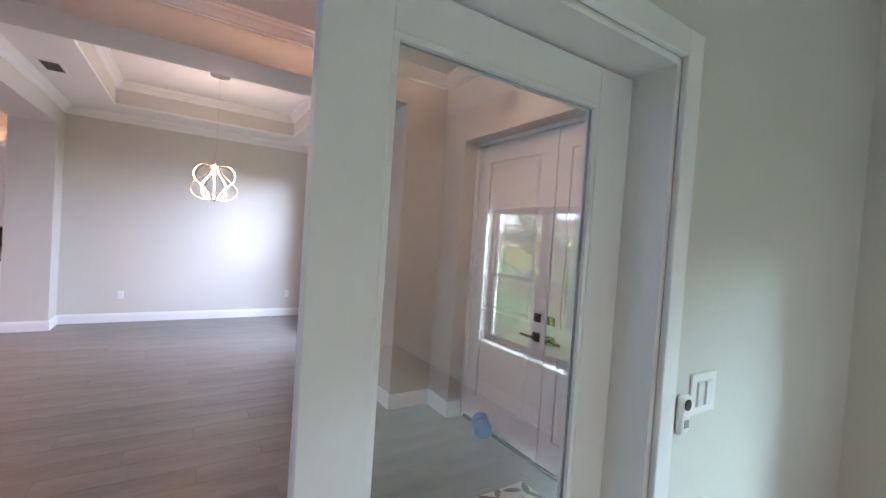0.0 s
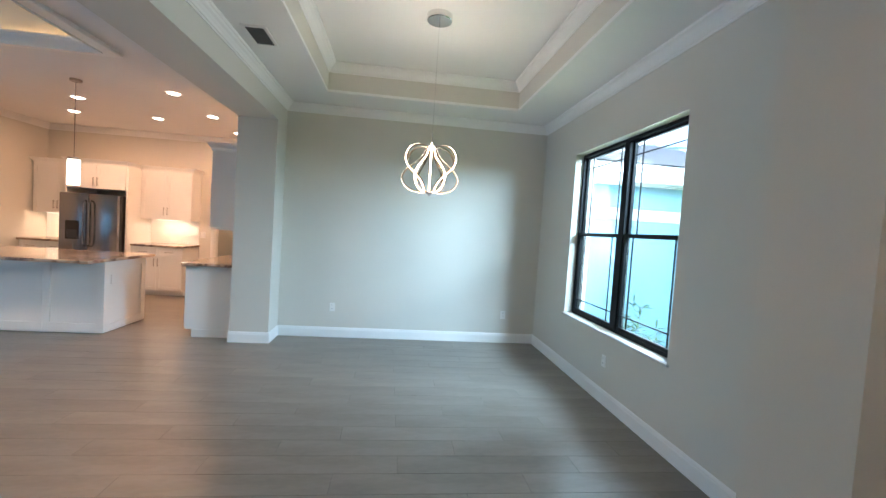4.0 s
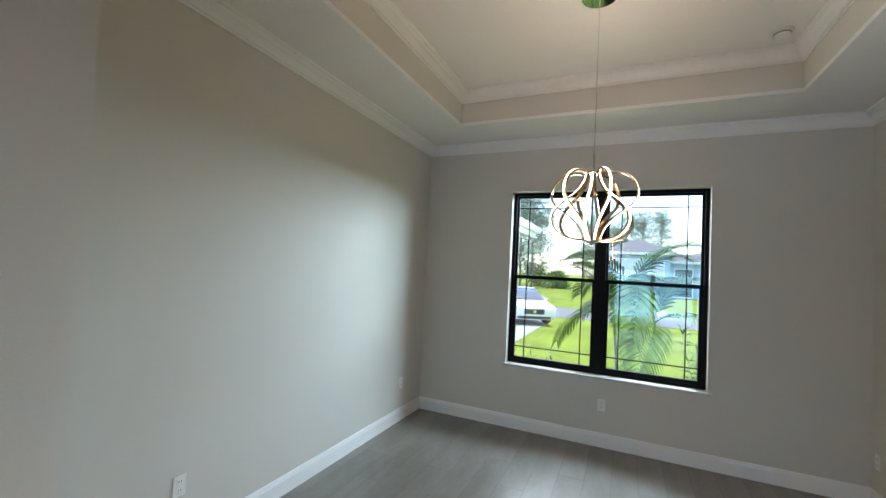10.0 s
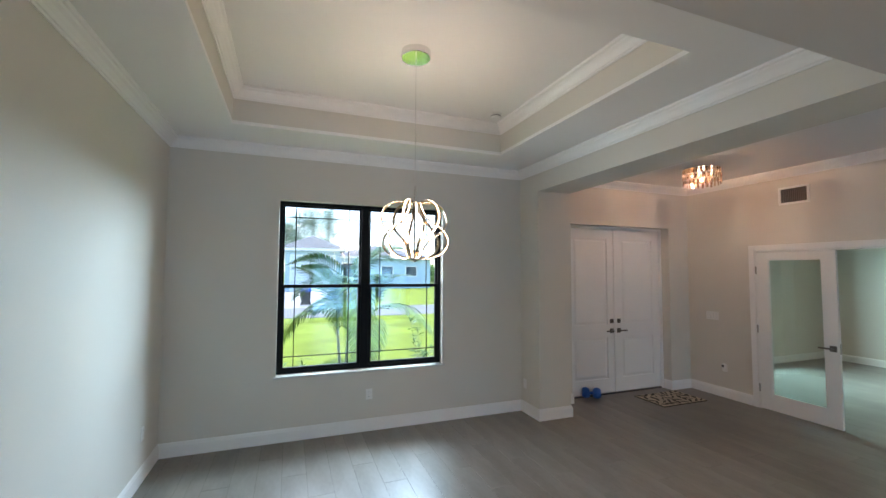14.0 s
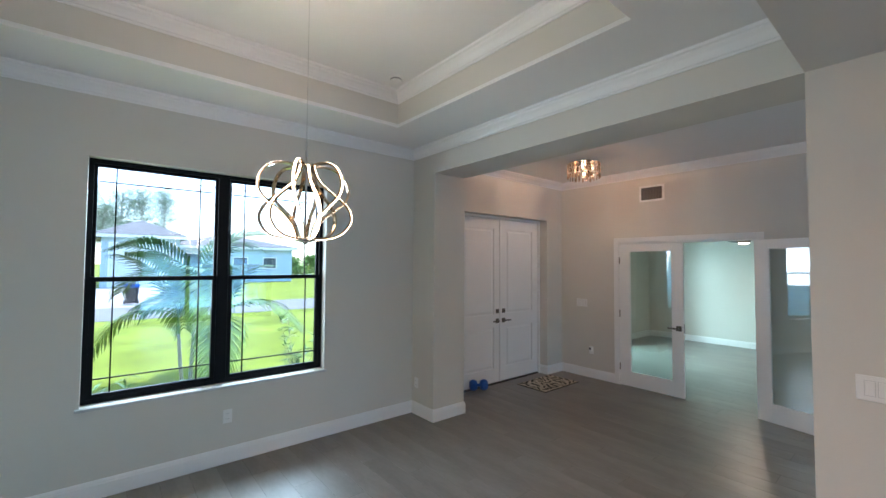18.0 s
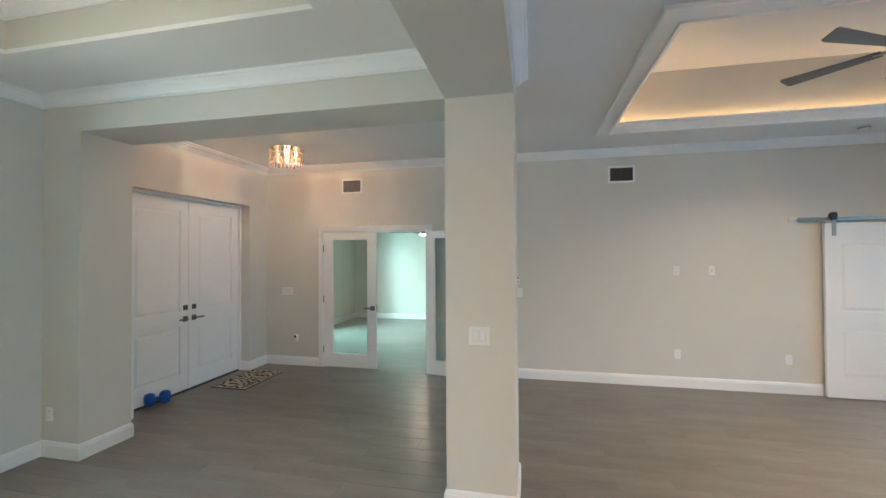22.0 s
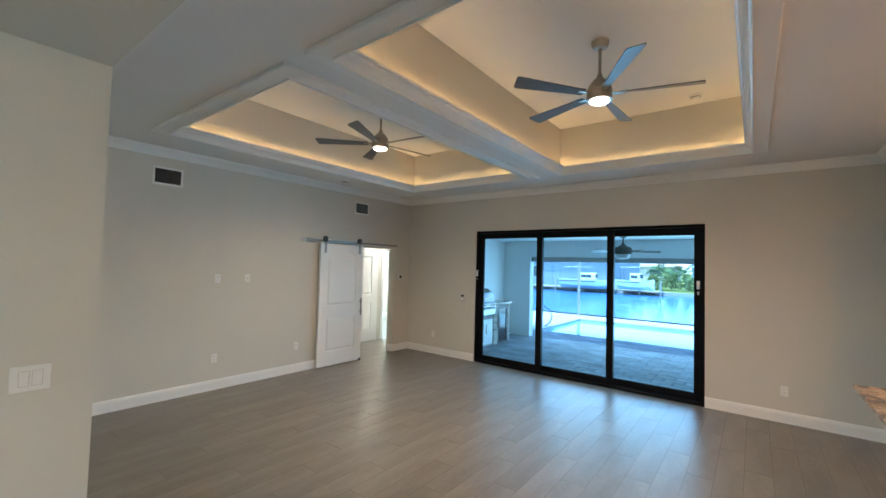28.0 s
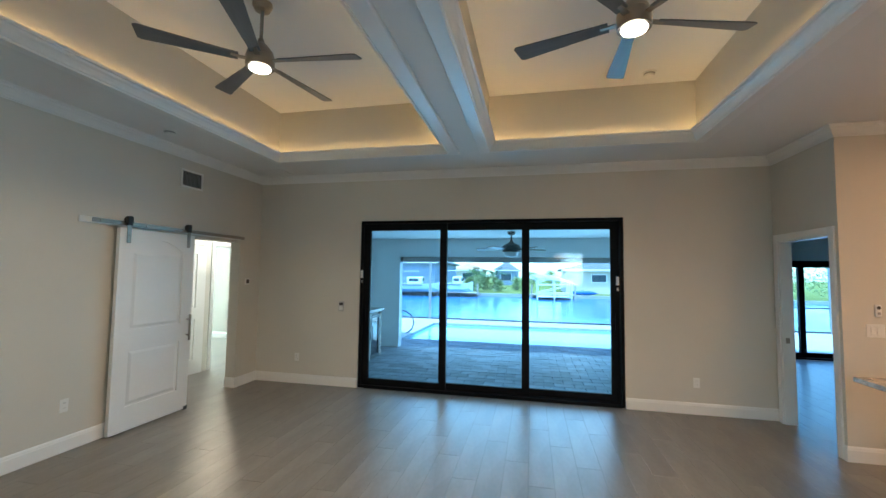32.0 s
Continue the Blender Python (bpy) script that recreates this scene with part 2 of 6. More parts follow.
def thing(name, label, category, place=(0, 0, 0), group="", turn=0.0):
    ob = new(name)
    ob.matrix_world = pose(*place, 0, 0, turn)
    ob.empty_display_size = 0.1
    return tagged(ob, label, category, group)


def solid(name, bm, mat, label, category, group="", smooth=False):
    return tagged(new(name, mesh_from(name, bm, mat, smooth)), label, category, group)


def setting(name, bm, mat, label="", category="", smooth=False):
    return tagged(new(name, mesh_from(name, bm, mat, smooth)), label, category, kind="structure")


def slab_with_holes(bm, rect, holes, plane, c0, c1):
    """A slab over rect=(u0, u1, v0, v1) with rectangular holes. plane: 'z' (u=x, v=y), 'x' (u=y, v=z) or 'y' (u=x, v=z); c0..c1 its thickness."""
    us = sorted({rect[0], rect[1], *(min(max(h[i], rect[0]), rect[1]) for h in holes for i in (0, 1))})
    vs = sorted({rect[2], rect[3], *(min(max(h[i], rect[2]), rect[3]) for h in holes for i in (2, 3))})
    for u0, u1 in zip(us, us[1:]):
        run = None
        for v0, v1 in zip(vs, vs[1:]):
            mid = ((u0 + u1) / 2, (v0 + v1) / 2)
            hole = any(h[0] < mid[0] < h[1] and h[2] < mid[1] < h[3] for h in holes)
            if not hole:
                run = (run[0], v1) if run else (v0, v1)
            if run and (hole or v1 == vs[-1]):
                a, b = run
                if plane == "z":
                    box(bm, u0, u1, a, b, c0, c1)
                elif plane == "x":
                    box(bm, c0, c1, u0, u1, a, b)
                else:
                    box(bm, u0, u1, c0, c1, a, b)
                run = None
    return bm


def sweep(points, profile, closed, z):
    """A moulding along plan points, the room on its left. profile: (out from the wall, height above z)."""
    bm = bmesh.new()
    pts = [Vector(p) for p in points]
    n = len(pts)
    rings = []
    for i, p in enumerate(pts):
        dirs = []
        if closed or i > 0:
            dirs.append((p - pts[i - 1]).normalized())
        if closed or i < n - 1:
            dirs.append((pts[(i + 1) % n] - p).normalized())
        norms = [Vector((-d.y, d.x)) for d in dirs]
        m = norms[0] if len(norms) == 1 else (norms[0] + norms[1]) / (1 + norms[0].dot(norms[1]))
        rings.append([bm.verts.new((p.x + m.x * d, p.y + m.y * d, z + h)) for d, h in profile])
    k = len(profile)
    for i in range(n if closed else n - 1):
        a, b = rings[i], rings[(i + 1) % n]
        for j in range(k):
            bm.faces.new((a[j], a[(j + 1) % k], b[(j + 1) % k], b[j]))
    if not closed:
        bm.faces.new(rings[0][::-1])
        bm.faces.new(rings[-1])
    return bm


CROWN = [(0.001, -0.105), (0.010, -0.105), (0.013, -0.092), (0.022, -0.088), (0.030, -0.072), (0.048, -0.050), (0.066, -0.036), (0.072, -0.024), (0.086, -0.018), (0.090, -0.001), (0.001, -0.001)]
BASE = [(0.001, 0.002), (0.016, 0.002), (0.016, 0.105), (0.012, 0.112), (0.012, 0.120), (0.006, 0.134), (0.001, 0.137)]

# ---- the house: walls, floor, ceilings ----
H = 3.07
XF, YN, YO, XS, YB, KX = 2.22, 8.70, 1.755, -7.48, 8.60, -6.44
WIN = (5.85, 7.69, 0.67, 2.515)
FRONT_DOOR = (2.155, 3.975, -0.2, 2.435)
OFFICE_WIN = (-0.93, 0.60, 0.55, 1.92)
FRENCH = (-0.41, 1.245, -0.2, 2.06)
BARN = (-7.035, -6.08, -0.2, 2.03)
SLIDER = (3.40, 6.96, -0.2, 2.38)
BED_DOOR = (-7.38, -6.545, -0.2, 2.06)
PANTRY = (-3.40, -2.62, -0.2, 2.06)

setting("wall_front", slab_with_holes(bmesh.new(), (YO, YN + 0.2, -0.1, H), [WIN, FRONT_DOOR], "x", XF, XF + 0.24), WALL, "beige painted front wall with a window and the entrance", "wall")
setting("wall_dining_north", box(bmesh.new(), -1.77, XF, YN, YN + 0.2, 0, H), WALL, "plain beige painted dining room wall", "wall")
setting("wall_office", slab_with_holes(bmesh.new(), (-10.65, 3.05, -0.1, H), [FRENCH, BARN], "y", YO - 0.155, YO), WALL, "beige painted wall with the study doors and the barn door", "wall")
setting("wall_slider", slab_with_holes(bmesh.new(), (YO, YB, -0.1, H), [SLIDER], "x", XS - 0.22, XS), WALL, "beige painted rear wall with the sliding doors", "wall")
setting("wall_bedroom", slab_with_holes(bmesh.new(), (XS - 0.22, KX, -0.1, H), [BED_DOOR], "y", YB, YB + 0.12), WALL, "beige painted wall with the bedroom doorway", "wall")
setting("wall_kitchen_west", box(bmesh.new(), KX - 0.12, KX, YB + 0.12, 11.7, 0, H), WALL, "beige painted kitchen side wall", "wall")
setting("wall_kitchen_north", slab_with_holes(bmesh.new(), (KX - 0.12, -1.57, -0.1, H), [PANTRY], "y", 11.7, 11.82), WALL, "beige painted kitchen wall behind the cabinets", "wall")
setting("wall_kitchen_east", box(bmesh.new(), -1.77, -1.57, YN + 0.2, 11.7, 0, H), WALL, "beige painted kitchen wall", "wall")
setting("pier_entrance", box(bmesh.new(), 1.815, XF, 4.315, 4.765, 0, 2.75), WALL, "beige painted pier under the beam", "pier")
setting("pier_kitchen", box(bmesh.new(), -1.77, -1.31, 8.31, YN, 0, 2.75), WALL, "beige painted pier between dining room and kitchen", "pier")
setting("column", cbox(-1.77, -1.31, 4.315, 4.765, 0, 2.75), WALL, "square beige painted column", "column")
setting("beam_south", box(bmesh.new(), -1.77, XF, 4.315, 4.765, 2.75, H), WALL, "beige painted ceiling beam", "beam")
setting("beam_west", box(bmesh.new(), -1.77, -1.31, 4.765, YN, 2.75, H), WALL, "beige painted ceiling beam", "beam")

# rooms behind the doors
setting("wall_study_front", slab_with_holes(bmesh.new(), (-2.9, YO - 0.155, -0.1, H), [OFFICE_WIN], "x", 2.85, 3.05), WALL, "painted study wall with a window", "wall")
setting("wall_study_south", box(bmesh.new(), -2.2, 3.05, -3.02, -2.9, 0, H), WALL, "painted study wall", "wall")
setting("wall_study_west", box(bmesh.new(), -2.2, -2.08, -2.9, YO - 0.155, 0, H), WALL, "painted study wall", "wall")
HALL_DOOR = (-8.72, -7.86, -0.2, 2.06)
HALL_WIN = (-3.6, -2.75, 0.6, 2.1)
setting("wall_hall_south", slab_with_holes(bmesh.new(), (-10.65, -4.9, -0.1, H), [HALL_DOOR], "y", 0.48, 0.60), WALL, "painted hall wall with a doorway", "wall")
setting("wall_hall_east", box(bmesh.new(), -4.9, -4.78, 0.48, YO - 0.155, 0, H), WALL, "painted hall end wall", "wall")
setting("wall_room_south", box(bmesh.new(), -10.65, -4.9, -3.8, -3.68, 0, H), WALL, "painted bedroom wall", "wall")
setting("wall_room_east", box(bmesh.new(), -5.0, -4.9, -3.68, 0.48, 0, H), WALL, "painted bedroom wall", "wall")
setting("wall_room_west", slab_with_holes(bmesh.new(), (-3.8, YO - 0.155, -0.1, H), [HALL_WIN], "x", -10.85, -10.65), WALL, "painted bedroom wall with a window", "wall")
BED_SLIDER = (9.06, 12.39, -0.2, 2.0)
setting("wall_bed_west", slab_with_holes(bmesh.new(), (YB, 13.2, -0.1, H), [BED_SLIDER], "x", -11.88, -11.68), WALL, "painted bedroom wall with sliding doors", "wall")
setting("wall_bed_north", box(bmesh.new(), -11.68, KX - 0.12, 13.08, 13.2, 0, H), WALL, "painted bedroom wall", "wall")
setting("wall_bed_lanai", box(bmesh.new(), -11.68, XS - 0.22, YB, YB + 0.12, 0, H), WALL, "painted bedroom wall", "wall")
setting("wall_bed_east", box(bmesh.new(), KX - 0.24, KX - 0.12, 11.82, 13.08, 0, H), WALL, "painted bedroom wall", "wall")
setting("wall_pantry", slab_with_holes(bmesh.new(), (-3.9, -2.1, 0, H), [], "y", 13.0, 13.1), WALL, "painted pantry wall", "wall")
setting("wall_pantry_west", box(bmesh.new(), -4.0, -3.9, 11.82, 13.1, 0, H), WALL, "painted pantry wall", "wall")
setting("wall_pantry_east", box(bmesh.new(), -2.1, -2.0, 11.82, 13.1, 0, H), WALL, "painted pantry wall", "wall")

# ceilings, with the raised trays
TRAY_D = (-0.70, 1.60, 5.40, 8.085)
TRAY_A = (-6.53, -2.72, 2.67, 4.88)
TRAY_B = (-6.53, -2.72, 5.35, 7.475)
holes = [TRAY_D, TRAY_A, TRAY_B]
setting("ceiling", slab_with_holes(bmesh.new(), (-11.88, 3.05, -3.8, 13.2), holes + [(-11.88, XS - 0.22, YO, YB)], "z", H, H + 0.03), CEIL, "white painted ceiling", "ceiling")
for nm, t, top in (("tray_dining", TRAY_D, 3.40), ("tray_living_south", TRAY_A, 3.66), ("tray_living_north", TRAY_B, 3.66)):
    x0, x1, y0, y1 = t
    bm = bmesh.new()
    for b in ((x0 - 0.05, x0, y0 - 0.05, y1 + 0.05), (x1, x1 + 0.05, y0 - 0.05, y1 + 0.05), (x0, x1, y0 - 0.05, y0), (x0, x1, y1, y1 + 0.05)):
        box(bm, *b, H + 0.031, top)
    setting(nm + "_side", bm, WALL, "beige painted side of a raised ceiling tray", "ceiling")
    setting(nm + "_top", box(bmesh.new(), x0 - 0.05, x1 + 0.05, y0 - 0.05, y1 + 0.05, top, top + 0.05), CEIL, "white painted upper ceiling of a tray", "ceiling")
setting("roof_deck", box(bmesh.new(), -12.1, 3.3, -4.0, 13.4, 3.75, 3.85), GREY, "flat roof deck over the ceilings", "roof")

# crown mouldings and baseboards
setting("crown_dining", sweep([(-1.31, 4.765), (XF, 4.765), (XF, YN), (-1.31, YN)], CROWN, True, H), TRIM, "white crown moulding", "moulding")
setting("crown_living", sweep([(XF, YO), (XF, 4.315), (-1.77, 4.315), (-1.77, 11.7), (KX, 11.7), (KX, YB), (XS, YB), (XS, YO)], CROWN, True, H), TRIM, "white crown moulding", "moulding")
x0, x1, y0, y1 = TRAY_D
setting("crown_tray_dining", sweep([(x0, y0), (x1, y0), (x1, y1), (x0, y1)], CROWN, True, 3.40), TRIM, "white crown moulding in the ceiling tray", "moulding")
# flat white board round each living room tray, and a crown that leans inwards and hides the light strip
BOARD = [(-0.115, 0.0), (-0.115, -0.026), (-0.108, -0.034), (0.0, -0.036), (0.0, 0.0)]
COVE_CROWN = [(0.0, -0.052), (0.008, -0.052), (0.012, -0.040), (0.021, -0.036), (0.030, -0.018), (0.045, 0.002), (0.060, 0.016), (0.066, 0.030), (0.078, 0.036), (0.082, 0.056), (0.070, 0.056), (0.050, 0.030), (0.018, -0.014), (0.0, -0.030)]
for nm, t in (("tray_south", TRAY_A), ("tray_north", TRAY_B)):
    x0, x1, y0, y1 = t
    loop = [(x0, y0), (x1, y0), (x1, y1), (x0, y1)]
    setting("trim_" + nm, sweep(loop, BOARD, True, H - 0.001), TRIM, "flat white board round a lit ceiling tray", "moulding")
    setting("crown_" + nm, sweep(loop, COVE_CROWN, True, H - 0.001), TRIM, "white crown moulding that hides the tray's light strip", "moulding")
for i, pts in enumerate((
    [(1.32, YO), (XF, YO), (XF, FRONT_DOOR[0]), (XF + 0.13, FRONT_DOOR[0])],
    [(XF + 0.13, 3.975), (XF, 3.975), (XF, 4.315), (1.815, 4.315), (1.815, 4.765), (XF, 4.765), (XF, YN), (-1.31, YN), (-1.31, 8.31), (-1.77, 8.31), (-1.77, 8.47)],
    [(-6.08, YO), (-0.485, YO)],
    [(XS, SLIDER[0]), (XS, YO), (BARN[0], YO), (BARN[0], YO - 0.155)],
    [(XS, YB - 0.005), (XS, SLIDER[1])],
    [(KX, 11.05), (KX, YB), (-6.475, YB)],
    [(-3.50, 11.7), (-3.60, 11.7)],
    [(-0.485, YO - 0.155), (-2.08, YO - 0.155), (-2.08, -2.9), (2.85, -2.9), (2.85, YO - 0.155), (1.32, YO - 0.155)],
    [(-10.65, 0.48), (-10.65, -3.68), (-5.0, -3.68), (-5.0, 0.48), (-7.78, 0.48)],
    [(-11.68, 9.06), (-11.68, YB + 0.12), (-7.45, YB + 0.12)],
    [(KX - 0.12, YB + 0.12), (KX - 0.12, 13.08), (-11.68, 13.08), (-11.68, 12.39)],
)):
    setting("baseboard_%d" % (i + 1), sweep(pts, BASE, False, 0), TRIM, "white baseboard", "baseboard")
setting("baseboard_column", sweep([(-1.77, 4.315), (-1.77, 4.765), (-1.31, 4.765), (-1.31, 4.315)], BASE, True, 0), TRIM, "white baseboard round the column", "baseboard")


# ---- windows and doors of the setting ----
def ring_x(bm, x0, x1, y0, y1, z0, z1, w):
    """A rectangular frame of bars of width w, in a plane across x."""
    box(bm, x0, x1, y0, y1, z0, z0 + w)
    box(bm, x0, x1, y0, y1, z1 - w, z1)
    box(bm, x0, x1, y0, y0 + w, z0 + w, z1 - w)
    box(bm, x0, x1, y1 - w, y1, z0 + w, z1 - w)
    return bm


def ring_y(bm, x0, x1, y0, y1, z0, z1, w, top=None, bottom=None):
    tw, bw = (w if top is None else top), (w if bottom is None else bottom)
    if bw:
        box(bm, x0, x1, y0, y1, z0, z0 + bw)
    if tw:
        box(bm, x0, x1, y0, y1, z1 - tw, z1)
    box(bm, x0, x0 + w, y0, y1, z0 + bw, z1 - tw)
    box(bm, x1 - w, x1, y0, y1, z0 + bw, z1 - tw)
    return bm


def hung_window(name, y0, y1, z0, z1, x, inner):
    """A pair of black single-hung units with slim muntins. x: the room face of the frame."""
    w = tagged(thing(name, "black aluminium double window with slim muntins", "window", (x, (y0 + y1) / 2, z0)), kind="structure")
    hw, h = (y1 - y0) / 2, z1 - z0
    part("window_frame", ring_x(bmesh.new(), 0, 0.075, -hw, hw, 0, h, 0.032), BLACK, w)
    part("mullion", cbox(-0.006, 0.075, -0.045, 0.045, 0.032, h - 0.032, 0.004), BLACK, w)
    mid = h * 0.497
    for s in (-1, 1):
        a, b = sorted((s * 0.045, s * (hw - 0.032)))
        up = part("upper_sash", ring_x(bmesh.new(), 0.036, 0.064, a, b, mid - 0.01, h - 0.032, 0.022), BLACK, w)
        lo = part("lower_sash", ring_x(bmesh.new(), 0.004, 0.036, a, b, 0.032, mid + 0.028, 0.034), BLACK, w)
        part("pane", box(bmesh.new(), 0.048, 0.052, a + 0.022, b - 0.022, mid + 0.012, h - 0.054), GLASS, up)
        part("pane", box(bmesh.new(), 0.018, 0.022, a + 0.034, b - 0.034, 0.066, mid - 0.006), GLASS, lo)
        for c, zz0, zz1, xx in ((up, mid + 0.012, h - 0.054, 0.045), (lo, 0.066, mid - 0.006, 0.015)):
            for yy in (a + 0.135, b - 0.135):
                part("muntin", box(bmesh.new(), xx, xx + 0.01, yy - 0.005, yy + 0.005, zz0, zz1), BLACK, c)
            zz = h - 0.165 if c is up else 0.175
            part("muntin", box(bmesh.new(), xx - 0.001, xx + 0.009, a + 0.03, b - 0.03, zz - 0.005, zz + 0.005), BLACK, c)
    part("window_sill", cbox(inner - 0.022 - x, 0.0, -hw - 0.025, hw + 0.025, -0.024, -0.002, 0.005, 2), SILL, w, "grey-white marble sill")
    return w


hung_window("window_1", WIN[0], WIN[1], WIN[2], WIN[3], 2.31, XF)
hung_window("window_2", OFFICE_WIN[0], OFFICE_WIN[1], OFFICE_WIN[2], OFFICE_WIN[3], 2.93, 2.85)


def sliding_doors(name, x, y0, y1, h, n, step):
    """Black sliding doors in n panels. x: the room face; step: how far each panel stands behind the one before it."""
    d = tagged(thing(name, "closed black aluminium sliding glass doors in %d panels" % n, "sliding door", (x, y0, 0)), kind="structure")
    w = y1 - y0
    part("door_frame", ring_x(bmesh.new(), -0.16, 0.0, 0, w, 0, h, 0.038), BLACK, d)
    pw = (w - 0.076 + 0.10 * (n - 1)) / n
    for i in range(n):
        a = 0.038 + i * (pw - 0.10)
        xx = -0.045 - step * i
        p = part("panel", ring_x(bmesh.new(), xx - 0.035, xx, a, a + pw, 0.03, h - 0.038, 0.098), BLACK, d)
        part("pane", box(bmesh.new(), xx - 0.02, xx - 0.015, a + 0.098, a + pw - 0.098, 0.128, h - 0.136), SLIDER_GLASS, p)
        if i in (0, n - 1):
            yy = a + 0.035 if i == 0 else a + pw - 0.035
            part("pull_handle", cbox(xx, xx + 0.03, yy - 0.012, yy + 0.012, 0.93, 1.15, 0.006, 2), BLACK, p)
    return d


sliding_doors("door_slider", XS - 0.02, SLIDER[0], SLIDER[1], SLIDER[3], 3, 0.036)
sliding_doors("door_slider_bedroom", -11.69, BED_SLIDER[0], BED_SLIDER[1], BED_SLIDER[3], 3, 0.036)

# ---- doors and their trim ----
def casing_y(name, x0, x1, h, y, out, label):
    """White door casing round an opening in a wall across y. y: the wall face; out: +1 or -1, the way it stands proud."""
    a, b = sorted((y, y + out * 0.018))
    t = tagged(thing(name, label, "door casing"), kind="structure")
    w = 0.07
    part("casing_left", cbox(x0 - w, x0, a, b, 0, h + w, 0.004, 2), TRIM, t)
    part("casing_right", cbox(x1, x1 + w, a, b, 0, h + w, 0.004, 2), TRIM, t)
    part("casing_head", cbox(x0, x1, a, b, h, h + w, 0.004, 2), TRIM, t)
    return t


def jamb_y(name, x0, x1, h, y0, y1, label):
    t = tagged(thing(name, label, "door jamb"), kind="structure")
    part("jamb_left", box(bmesh.new(), x0 - 0.001, x0 + 0.018, y0, y1, 0, h - 0.018), TRIM, t)
    part("jamb_right", box(bmesh.new(), x1 - 0.018, x1 + 0.001, y0, y1, 0, h - 0.018), TRIM, t)
    part("jamb_head", box(bmesh.new(), x0 - 0.001, x1 + 0.001, y0, y1, h - 0.018, h + 0.001), TRIM, t)
    return t


def raised_panel(bm, x0, x1, z0, z1, t, arch=0.0):
    """The sunk field of a panel, with a raised middle on both faces."""
    box(bm, x0, x1, 0.014, t - 0.014, z0, z1 + arch)
    for f, s in ((0.014, -1), (t - 0.014, 1)):
        o = [bm.verts.new((x, f, z)) for x, z in ((x0 + 0.018, z0 + 0.018), (x1 - 0.018, z0 + 0.018), (x1 - 0.018, z1 - 0.018), (x0 + 0.018, z1 - 0.018))]
        i = [bm.verts.new((x, f + s * 0.009, z)) for x, z in ((x0 + 0.045, z0 + 0.045), (x1 - 0.045, z0 + 0.045), (x1 - 0.045, z1 - 0.045), (x0 + 0.045, z1 - 0.045))]
        for k in range(4):
            bm.faces.new((o[k], o[(k + 1) % 4], i[(k + 1) % 4], i[k]))
        bm.faces.new(i)
    return bm


def arch_filler(bm, x0, x1, z, rise, t):
    """Fills the two corners above an arch between x0 and x1, up to z."""
    n = 16
    pts = [(x0 + (x1 - x0) * k / n, z - rise + rise * (1 - (2 * k / n - 1) ** 2)) for k in range(n + 1)]
    for (ax, az), (bx, bz) in zip(pts, pts[1:]):
        v = [bm.verts.new(p) for p in ((ax, 0, az), (bx, 0, bz), (bx, 0, z), (ax, 0, z), (ax, t, az), (bx, t, bz), (bx, t, z), (ax, t, z))]
        for f in ((0, 1, 5, 4), (0, 3, 2, 1), (4, 5, 6, 7)):
            bm.faces.new([v[q] for q in f])
    return bm


def panel_slab(w, h, t, panels, arch=0.0):
    bm = slab_with_holes(bmesh.new(), (0, w, 0, h), panels, "y", 0, t)
    for k, p in enumerate(panels):
        raised_panel(bm, p[0], p[1], p[2], p[3] - (arch if arch and k == len(panels) - 1 else 0), t, arch if arch and k == len(panels) - 1 else 0)
    if arch:
        p = panels[-1]
        arch_filler(bm, p[0], p[1], p[3], arch, t)
    return bm


def lever(parent, x, y, z, side, out):
    """A square-rose lever handle. side: the way the lever points along x; out: the way it stands along y."""
    part("rose", cbox(x - 0.033, x + 0.033, y, y + out * 0.012, z - 0.033, z + 0.033, 0.003), BRONZE, parent, "square dark nickel rose")
    bm = tube([(x, y + out * 0.012, z), (x, y + out * 0.048, z)], 0.011, 10)
    a, b = sorted((x - side * 0.010, x + side * 0.125))
    bm2 = cbox(a, b, y + out * 0.040, y + out * 0.052, z - 0.010, z + 0.010, 0.003)
    part("lever_handle", bm2, BRONZE, parent, "dark nickel lever", True)
    part("lever_neck", bm, BRONZE, parent, "", True)


